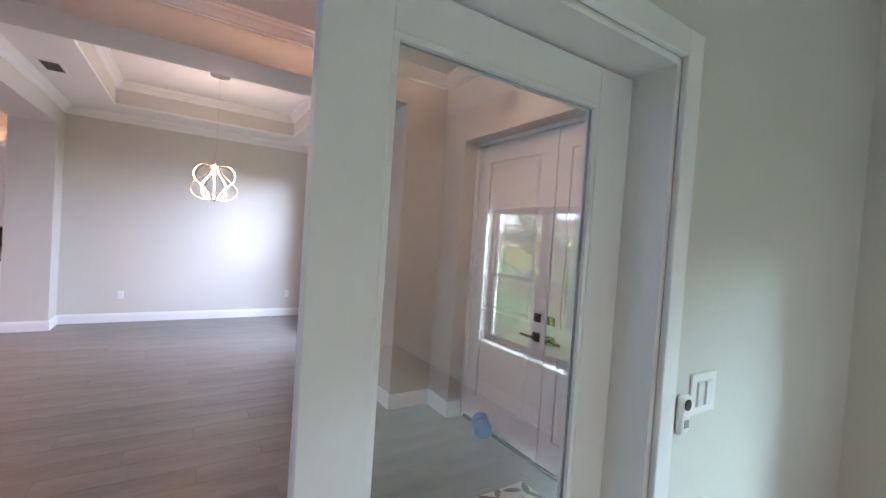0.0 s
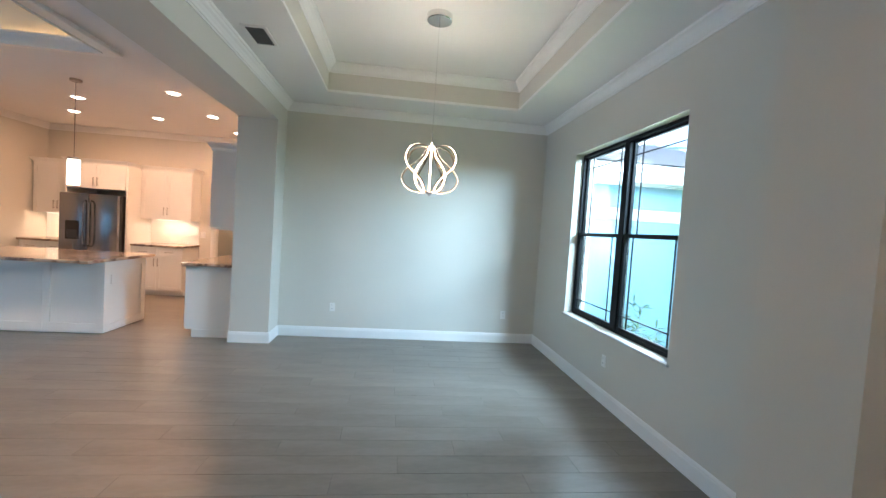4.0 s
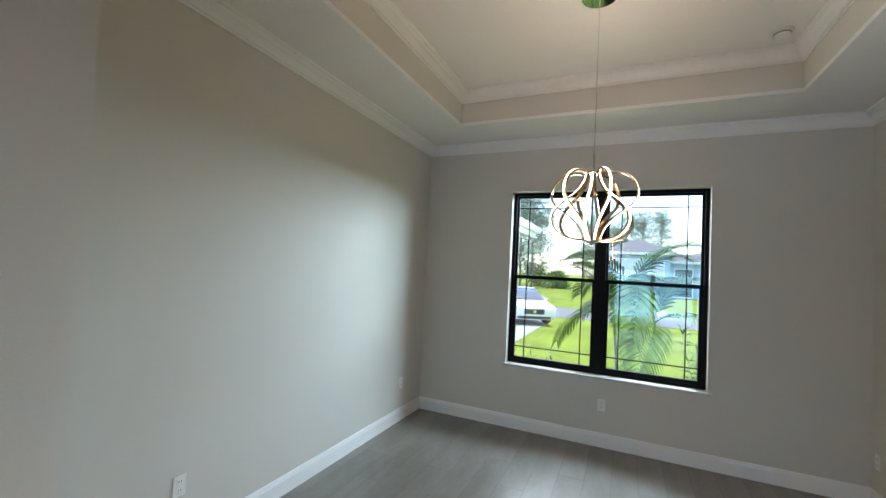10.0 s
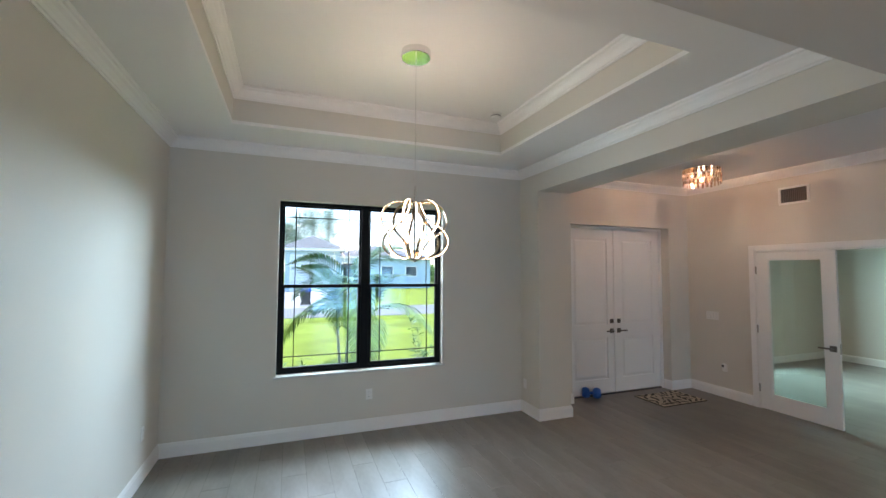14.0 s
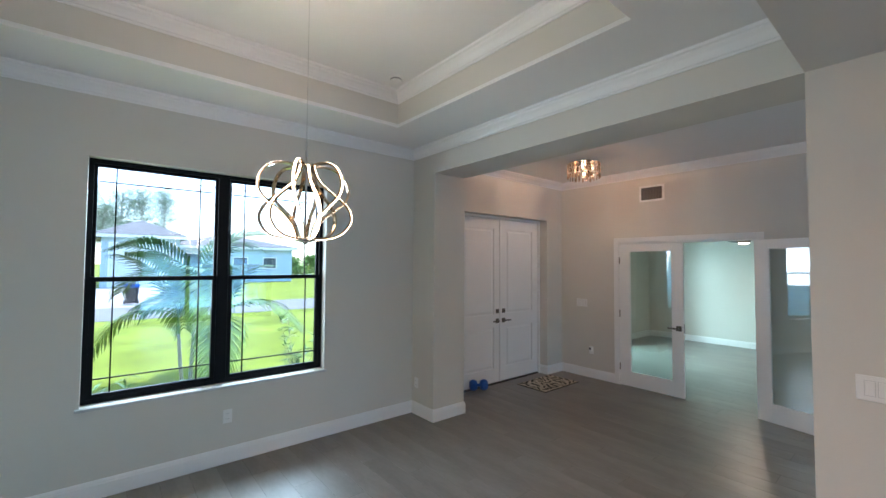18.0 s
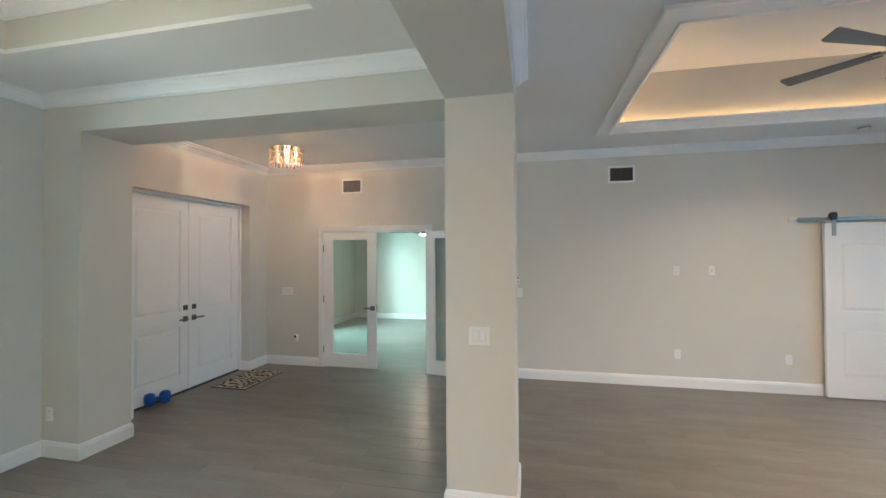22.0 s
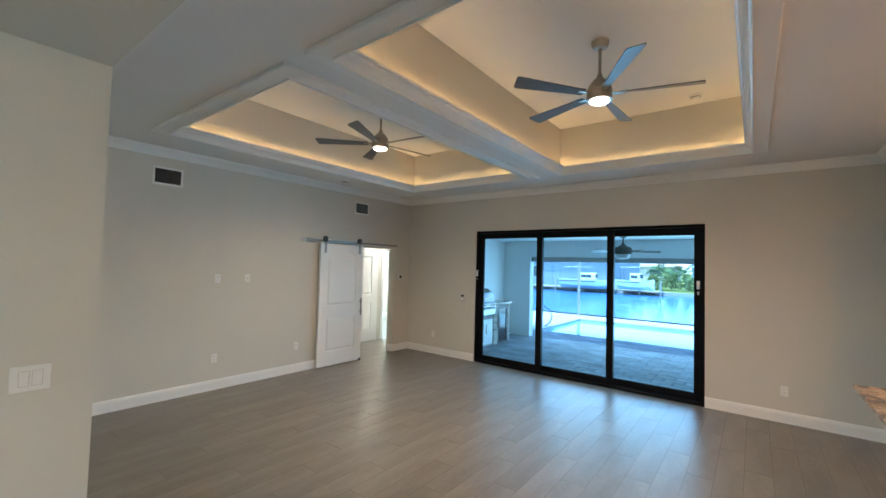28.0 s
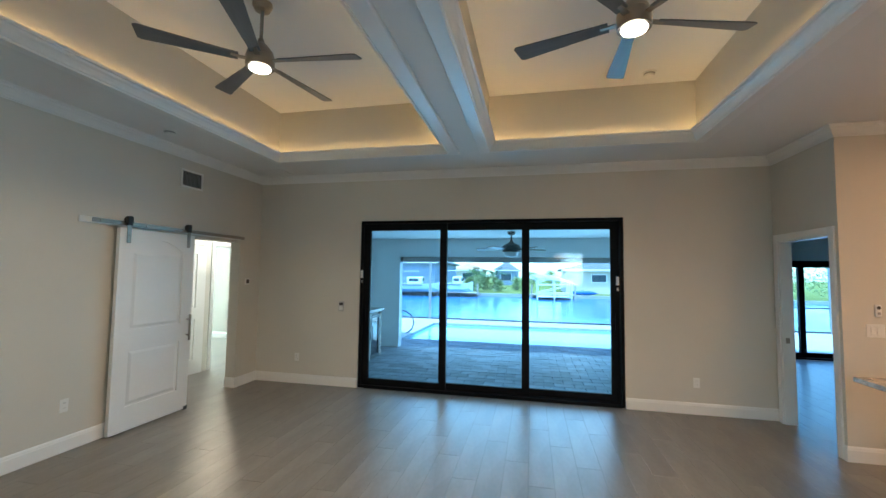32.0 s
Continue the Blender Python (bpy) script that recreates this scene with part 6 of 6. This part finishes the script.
def tree(label, x, y, z, h, spread, seed, mat=PINE, clumps=60, per=34, leaf=0.35, trunk_r=0.16, low=0.25, slim=0.25):
    """A tapered trunk with limbs and a ragged crown of many small leaf blades in clumps."""
    rp = random.Random(seed)
    t = thing("tree", label, "tree", (x, y, z), "trees")
    wood = tube([(0, 0, -0.1), (0.1, 0.05, h * 0.4), (-0.05, 0.1, h * 0.75), (0.05, 0, h * 0.97)], trunk_r, 8, None, 0.02)
    bm = bmesh.new()
    for k in range(clumps):
        f = low + (1 - low) * rp.random() ** 0.8
        r = spread * (1.05 - 0.75 * (f - low) / (1 - low)) * rp.uniform(0.25, 1)
        a = rp.uniform(0, 6.28)
        c = Vector((r * math.cos(a), r * math.sin(a), h * f + 0.1 * r))
        if k % 3 == 0:
            tube([(0, 0, h * f * 0.88), tuple(c)], 0.03, 4, wood, 0.008)
        cr = spread * rp.uniform(0.14, 0.30)
        for q in range(per):
            d = Vector((rp.gauss(0, 1), rp.gauss(0, 1), rp.gauss(0, 0.7))) * cr * 0.6
            p = c + d
            u = Vector((rp.uniform(-1, 1), rp.uniform(-1, 1), rp.uniform(-0.6, 0.8))).normalized()
            w = u.cross(Vector((rp.uniform(-1, 1), rp.uniform(-1, 1), rp.uniform(-1, 1)))).normalized() * leaf * slim
            L = leaf * rp.uniform(0.6, 1.2)
            v = [bm.verts.new(s) for s in (p, p + u * L * 0.5 - w, p + u * L, p + u * L * 0.5 + w)]
            bm.faces.new(v)
    part("trunk", wood, PINEBARK, t, "", True)
    part("crown", bm, mat, t)
    return t


PINES = [(62, 6.4, 10.8, 3.2), (62, 4.4, 10.9, 3.2), (62.5, 2.0, 11.5, 2.4), (61, 8.1, 8.6, 3.0), (60, 12, 9.5, 3.2), (63, 10.2, 11.5, 3.0), (70, 10, 12, 3.6), (58, 18, 10, 3.4)]
for k, (x, y, h, s) in enumerate(PINES):
    tree("feathery pine tree behind the houses", x, y, -0.16, h, s, 40 + k, PINE, 200, 16, 0.62, 0.12, 0.35, 0.045)
WOODS = [(27, 24, 10, 2.6), (31, 29, 11, 2.8), (24, 29, 9, 2.4), (28, 34, 11, 3), (33, 22, 10, 2.5), (36, 28, 12, 3), (25, 20.5, 7.5, 2.2), (22, 36, 10, 3), (30, 19.5, 8.5, 2.2)]
for k, (x, y, h, s) in enumerate(WOODS):
    tree("tall pine at the edge of the woods", x, y, -0.16, h, s, 60 + k, PINE, 130, 18, 0.42, 0.12, 0.25, 0.10)
for k, (x, y, h, sp) in enumerate([(42, 22.8, 13, 3.2), (43.5, 19.2, 15, 3.4), (40, 20.6, 11, 2.8), (44, 16.2, 13.5, 3.2), (47, 21, 16, 3.6), (46, 18, 12, 3.0)]):
    tree("tall feathery pine at the edge of the woods", x, y, -0.16, h, sp, 160 + k, PINE, 170, 24, 0.5, 0.13, 0.12, 0.11)
for k, (x, y, r) in enumerate([(24, 22, 2.4), (26, 25.5, 2.6), (23.5, 26.5, 2.4), (27.5, 30, 3), (24.5, 32, 2.6), (29, 21, 2.6), (33, 19, 2.4), (31, 25, 2.4)]):
    tree("dense shrub at the edge of the woods", x, y, -0.3, r * 1.35, r, 80 + k, BUSH, 70, 40, 0.30, 0.06, 0.05, 0.35)
for k, (x, y, r) in enumerate([(45, 13.5, 1.6), (55, -12, 2.2), (58, -16, 2.5), (56, -9, 1.8), (60, -22, 2.5), (62, -30, 3), (50, 17, 2.2)]):
    tree("rounded bush beside the houses", x, y, -0.3, r * 1.2, r, 95 + k, BUSH, 50, 34, 0.35, 0.06, 0.05, 0.35)
# far-bank shrubs, their leaves painted pale for distance haze
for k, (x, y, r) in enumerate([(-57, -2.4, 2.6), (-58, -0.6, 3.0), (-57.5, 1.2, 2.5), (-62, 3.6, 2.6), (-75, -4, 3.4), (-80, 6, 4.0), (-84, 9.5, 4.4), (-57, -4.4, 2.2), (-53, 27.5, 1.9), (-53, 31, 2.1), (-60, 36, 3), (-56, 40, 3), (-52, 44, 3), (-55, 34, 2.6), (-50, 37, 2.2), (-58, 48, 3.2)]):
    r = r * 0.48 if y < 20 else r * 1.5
    tree("green shrub on the far bank", x, y, -0.7, r * 1.5, r, 120 + k, HAZY_BUSH, 50, 22, 0.24, 0.06, 0.05, 0.30)
palm("palm on the far lawn", -56.5, -1.6, -0.6, [(0.1, 0.1, 1.7)], 51, 1.4, 10, 1.5)
palm("palm on the far lawn", -57, 0.9, -0.6, [(0.1, 0.1, 1.5)], 52, 1.4, 10, 1.4)


# ---- parked car, letter box, cables ----
def car(label, x, y, z, turn):
    """A white estate car, nose along +x."""
    t = thing("car", label, "car", (x, y, z), "", turn)
    prof = [(-2.20, 0.35), (-2.26, 0.75), (-2.18, 1.02), (-1.75, 1.42), (-1.2, 1.56), (0.1, 1.56), (0.75, 1.33), (1.25, 1.02), (1.95, 0.90), (2.22, 0.74), (2.26, 0.45), (2.15, 0.26), (-2.1, 0.26)]
    bm = bmesh.new()
    rows = []
    for f, inset in ((-0.90, 0.08), (-0.86, 0.0), (0.86, 0.0), (0.90, 0.08)):
        rows.append([bm.verts.new((px * (1 - inset * 0.10), f * (1 - 0.20 * max(0, pz - 0.95) / 0.6), pz if pz < 0.9 else pz - inset * 0.1)) for px, pz in prof])
    for a, b in zip(rows, rows[1:]):
        for k in range(len(prof)):
            bm.faces.new((a[k], b[k], b[(k + 1) % len(prof)], a[(k + 1) % len(prof)]))
    bm.faces.new(rows[0])
    bm.faces.new(rows[-1][::-1])
    part("body", bm, CARPAINT, t, "", True)
    bm = bmesh.new()
    v = [bm.verts.new(c) for c in ((0.16, -0.70, 1.525), (0.16, 0.70, 1.525), (0.74, 0.74, 1.345), (1.20, 0.80, 1.06), (1.20, -0.80, 1.06), (0.74, -0.74, 1.345))]
    bm.faces.new(v)
    bmesh.ops.translate(bm, verts=bm.verts, vec=(0.02, 0, 0.02))
    part("windscreen", bm, WINDOWDARK, t)
    for s in (-1, 1):
        bm = bmesh.new()
        v = [bm.verts.new(c) for c in ((-1.7, s * 0.865, 1.04), (0.95, s * 0.865, 1.04), (0.55, s * 0.80, 1.32), (0.05, s * 0.765, 1.49), (-1.2, s * 0.765, 1.49))]
        bm.faces.new(v)
        part("side_window", bm, WINDOWDARK, t)
        part("headlight", cbox(2.06, 2.20, s * 0.50, s * 0.84, 0.68, 0.80, 0.03, 2), CHROME, t, "clear headlight", True)
        part("mirror", cbox(0.80, 0.92, s * 0.90, s * 1.06, 1.02, 1.14, 0.03, 2), CARPAINT, t, "", True)
        for wx in (-1.38, 1.38):
            w = part("wheel", tube([(wx, s * 0.72, 0.33), (wx, s * 0.915, 0.33)], 0.33, 28), DARK, t, "black tyre", True)
            part("rim", tube([(wx, s * 0.90, 0.33), (wx, s * 0.925, 0.33)], 0.22, 20), STEEL, w, "alloy rim", True)
    part("grille", cbox(2.20, 2.275, -0.42, 0.42, 0.50, 0.74, 0.02, 2), DARK, t, "dark radiator grille")
    part("badge", tube([(2.275, 0, 0.62), (2.285, 0, 0.62)], 0.075, 20), CHROME, t, "plain round badge", True)
    part("lower_intake", cbox(2.16, 2.265, -0.70, 0.70, 0.30, 0.42, 0.02, 2), DARK, t)
    return t


car("white estate car parked nose-in on the driveway", 13.1, 10.2, -0.145, 211).scale = (0.82, 0.82, 0.76)
mb = thing("letter_box", "brown letter box on a post by the road", "letter box", (13.85, 12.47, -0.16))
part("post", cbox(-0.09, 0.09, -0.09, 0.09, 0, 1.0, 0.01), BEIGE, mb)
part("box", cbox(-0.30, 0.25, -0.13, 0.13, 1.0, 1.28, 0.06, 3), BEIGE, mb, "", True)
wb = thing("wheelie_bin", "dark wheeled bin with a bright blue lid at the roadside", "wheelie bin", (21.0, 6.72, -0.147))
bm = cbox(-0.27, 0.27, -0.25, 0.25, 0.06, 0.74, 0.02, 2)
for v in bm.verts:
    f = 0.80 + 0.20 * v.co.z / 0.74
    v.co.x, v.co.y = v.co.x * f, v.co.y * f
part("body", bm, DARK, wb, "dark grey bin body")
part("lid", cbox(-0.30, 0.31, -0.28, 0.28, 0.742, 0.92, 0.05, 3), BLUE, wb, "bright blue lid", True)
for q in (-0.24, 0.24):
    part("wheel", tube([(0.24, q - 0.03, 0.10), (0.24, q + 0.03, 0.10)], 0.10, 16), DARK, wb, "", True)
for k, z in enumerate((5.6, 6.3)):
    c = thing("power_line", "thin black power line over the road", "power line", (22, 0, 0), "power lines")
    part("cable", tube([(0, yy, z + 0.0009 * (yy * yy)) for yy in range(-40, 61, 10)], 0.02, 5), DARK, c)

# ---- far bank: docks and boats ----
WOOD = material("weathered_wood", (0.36, 0.32, 0.27), 0.9, vary=0.2, scale=3, fine=30, stretch=(1, 6, 1))
GEL = material("white_gelcoat", (0.66, 0.66, 0.66), 0.2, vary=0.02, bump=0)


def dock(y0, y1, label):
    t = thing("dock", label, "dock", (-49.0, (y0 + y1) / 2, -0.5), "docks")
    h = (y1 - y0) / 2
    part("deck", box(bmesh.new(), -0.95, 0.9, -h, h, -0.05, 0.05), WOOD, t)
    n = max(2, int((y1 - y0) / 1.6))
    for k in range(n + 1):
        for xx in (-0.7, 0.92):
            part("piling", tube([(xx, -h + 2 * h * k / n, -1.2), (xx, -h + 2 * h * k / n, 1.15 if xx > 0 else 0.1)], 0.09, 8), WOOD, t, "", True)
    return t


dock(-18, -4.9, "weathered wooden dock on the far bank")
dock(-4.2, -0.2, "weathered wooden dock with a boat lift")
dock(5.8, 10.4, "weathered wooden dock beside a covered lift")


def boat(x, y, z, L, label, turn, cabin=True):
    t = thing("boat", label, "boat", (x, y, z), "boats", turn)
    bm = bmesh.new()
    secs = []
    for f, w, kz in ((-0.5, 0.30, 0.1), (-0.2, 0.34, 0.0), (0.15, 0.32, 0.0), (0.38, 0.20, 0.12), (0.5, 0.01, 0.32)):
        secs.append([bm.verts.new((f * L, a * w * L * 0.48, b)) for a, b in ((-1, 0.95 + kz * 0.8), (-0.85, 0.35 + kz), (0, kz * L * 0.1), (0.85, 0.35 + kz), (1, 0.95 + kz * 0.8))])
    for a, b in zip(secs, secs[1:]):
        for k in range(4):
            bm.faces.new((a[k], a[k + 1], b[k + 1], b[k]))
        bm.faces.new((a[4], a[0], b[0], b[4]))
    bm.faces.new(secs[0])
    part("hull", bm, GEL, t, "white hull")
    part("rubbing_strake", cbox(-0.49 * L, 0.16 * L, -0.167 * L, 0.167 * L, 0.78, 0.86, 0.02), DARK, t, "dark rubbing strake")
    if cabin:
        part("cabin", cbox(-0.15 * L, 0.15 * L, -0.10 * L, 0.10 * L, 0.95, 1.75, 0.12, 3), GEL, t, "", True)
        part("side_window", cbox(-0.11 * L, 0.08 * L, -0.102 * L, 0.102 * L, 1.22, 1.55, 0.01), WINDOWDARK, t)
        part("windscreen", cbox(0.10 * L, 0.17 * L, -0.09 * L, 0.09 * L, 1.25, 1.65, 0.02), WINDOWDARK, t)
        for s in (-1, 1):
            part("rail", tube([(-0.4 * L, s * 0.11 * L, 1.0), (-0.4 * L, s * 0.11 * L, 2.3), (0.0, s * 0.10 * L, 2.4)], 0.03, 6), STEEL, t)
        part("canopy", cbox(-0.42 * L, 0.05 * L, -0.12 * L, 0.12 * L, 2.35, 2.42, 0.02), GEL, t, "white canopy")
    return t


boat(-47.2, -7.3, -0.45, 6.0, "white motor boat tied up at the far dock", 96)
boat(-47.0, -2.3, -0.35, 3.6, "small white boat on a lift by the dock", 80)
lift = thing("boat_lift", "white curved-frame boat lift canopy on the far bank", "boat lift", (-47.0, 8.1, -0.75))
for k in range(6):
    x, dy, dz = -1.4 + k * 0.56, 0.22 * k - 0.4, -0.11 * k
    part("rib", tube([(x, -2.3 + dy, 2.15 + dz), (x, -1.8 + dy, 2.42 + dz), (x, -1.0 + dy, 2.52 + dz), (x, 0.4 + dy, 2.34 + dz), (x, 1.9 + dy, 1.86 + dz)], 0.045, 6), GEL, lift, "white curved tube", True)
for y, z in ((-1.7, 2.42), (0.2, 2.34)):
    part("purlin", tube([(-1.4, y - 0.4, z), (1.4, y + 0.7, z - 0.55)], 0.04, 6), GEL, lift)
for s in (-1.4, 1.4):
    for y in (-1.7, 0.0, 1.7):
        part("post", tube([(s, y, -1.0), (s, y, 1.85)], 0.08, 8), GEL, lift)
    for z in (0.55, 1.40):
        part("side_beam", tube([(s, -1.8, z), (s, 1.9, z)], 0.04, 6), GEL, lift)
    part("side_brace", tube([(s, -1.7, 0.55), (s, 1.7, 1.40)], 0.035, 6), GEL, lift)
part("cradle", cbox(-1.3, 1.3, -1.7, 1.7, 0.10, 0.20, 0.03), GEL, lift)
kay = thing("kayak", "blue and white kayak lying on the far lawn", "kayak", (-51.6, 11.6, -0.6), "", 80)
part("hull", lathe([(0.02, -1.6), (0.2, -1.1), (0.30, 0), (0.2, 1.1), (0.02, 1.6)], 12), BLUE, kay, "", True)
kay.children[0].matrix_local = pose(0, 0, 0.28, 0, 90, 0)

# ---- floor tiles and pavers, piece by piece ----
def tiles(parent_name, label, rects, length, width, z, thick, joint, mats, near, along="x", offset=0.33, grout=GROUT, piece="floor_tile", limit=300, seed=1, uneven=0.0, bevel=0.0005, deep=0.12):
    """Staggered pieces over the rects; those inside near become parts, the rest one mesh."""
    rnd = random.Random(seed)
    bm = bmesh.new()
    for r in rects:
        box(bm, r[0], r[1], r[2], r[3], z - 0.08, z - thick * deep)
    base = setting(parent_name, bm, grout, label, "floor")
    cache, rest, count = {}, bmesh.new(), 0
    for r in rects:
        u0, u1, v0, v1 = r if along == "x" else (r[2], r[3], r[0], r[1])
        row = math.floor(v0 / width)
        while row * width < v1:
            shift = (row * offset) % 1.0 * length
            a = math.floor((u0 - shift) / length) * length + shift
            while a < u1:
                p0, p1 = max(a, u0), min(a + length, u1)
                q0, q1 = max(row * width, v0), min((row + 1) * width, v1)
                a += length
                if p1 - p0 < 0.03 or q1 - q0 < 0.03:
                    continue
                w, d = p1 - p0 - joint, q1 - q0 - joint
                cu, cv = (p0 + p1) / 2, (q0 + q1) / 2
                cx, cy = (cu, cv) if along == "x" else (cv, cu)
                sx, sy = (w, d) if along == "x" else (d, w)
                dz = rnd.uniform(-uneven, uneven)
                if count < limit and near[0] < cx < near[1] and near[2] < cy < near[3]:
                    key = (round(sx, 3), round(sy, 3))
                    if key not in cache:
                        b = bmesh.new()
                        lo = [b.verts.new((x * sx / 2, y * sy / 2, -thick)) for x, y in ((-1, -1), (1, -1), (1, 1), (-1, 1))]
                        mi = [b.verts.new((x * sx / 2, y * sy / 2, -bevel)) for x, y in ((-1, -1), (1, -1), (1, 1), (-1, 1))]
                        hi = [b.verts.new((x * (sx / 2 - bevel), y * (sy / 2 - bevel), 0)) for x, y in ((-1, -1), (1, -1), (1, 1), (-1, 1))]
                        for k in range(4):
                            b.faces.new((lo[k], lo[(k + 1) % 4], mi[(k + 1) % 4], mi[k]))
                            b.faces.new((mi[k], mi[(k + 1) % 4], hi[(k + 1) % 4], hi[k]))
                        b.faces.new(hi)
                        cache[key] = mesh_from(piece, b, mats[0])
                    ob = new(piece, cache[key])
                    ob.parent = base
                    ob.location = (cx, cy, z + dz)
                    count += 1
                else:
                    zz = z + dz
                    lo = [rest.verts.new((cx + x * sx / 2, cy + y * sy / 2, zz - thick)) for x, y in ((-1, -1), (1, -1), (1, 1), (-1, 1))]
                    hi = [rest.verts.new((cx + x * sx / 2, cy + y * sy / 2, zz)) for x, y in ((-1, -1), (1, -1), (1, 1), (-1, 1))]
                    for k in range(4):
                        rest.faces.new((lo[k], lo[(k + 1) % 4], hi[(k + 1) % 4], hi[k]))
                    rest.faces.new(hi)
            row += 1
    ob = new(piece + "_rest", mesh_from(piece + "_rest", rest, mats[1]))
    ob.parent = base
    tagged(ob, kind="stuff")
    return base


tiles("floor", "greige wood-look porcelain plank floor", [(XS, XF, YO, 8.31), (XF, XF + 0.17, FRONT_DOOR[0], 3.975), (FRENCH[0], FRENCH[1], YO - 0.155, YO), (KX, -1.77, 8.31, 11.7), (-1.31, XF, 8.31, YN), (XS, KX, 8.31, YB), (BED_DOOR[0], BED_DOOR[1], YB, YB + 0.12), (BARN[0], BARN[1], YO - 0.155, YO), (-2.08, 2.85, -2.9, YO - 0.155),
       (-10.65, -4.9, 0.60, YO - 0.155), (-8.72, -7.86, 0.48, 0.60), (-10.65, -5.0, -3.68, 0.48), (-11.68, KX - 0.12, YB + 0.12, 13.08), (PANTRY[0], PANTRY[1], 11.7, 11.82), (-3.9, -2.1, 11.82, 13.0)],
      1.20, 0.20, 0.0, 0.010, 0.0024, (TILE, TILES), (-7.3, 2.2, 3.2, 7.6))
JOINT_SAND = material("joint_sand", (0.085, 0.085, 0.085), 0.95, vary=0.2)
PAVER = material("paver", (0.20, 0.205, 0.215), 0.85, vary=0.2, scale=3, fine=50, bump=0.3, per_object=0.22)
PAVERS = material("paver_rest", (0.20, 0.205, 0.215), 0.85, vary=0.2, scale=3, fine=50, bump=0.3, per_island=0.22)
tiles("lanai_floor", "grey concrete paver terrace", [TERRACE], 0.30, 0.20, -0.03, 0.05, 0.009, (PAVER, PAVERS), (-9.0, -7.6, 3.3, 7.0), "y", 0.5, JOINT_SAND, "paver", 220, 5, 0.002, 0.006, 0.35)
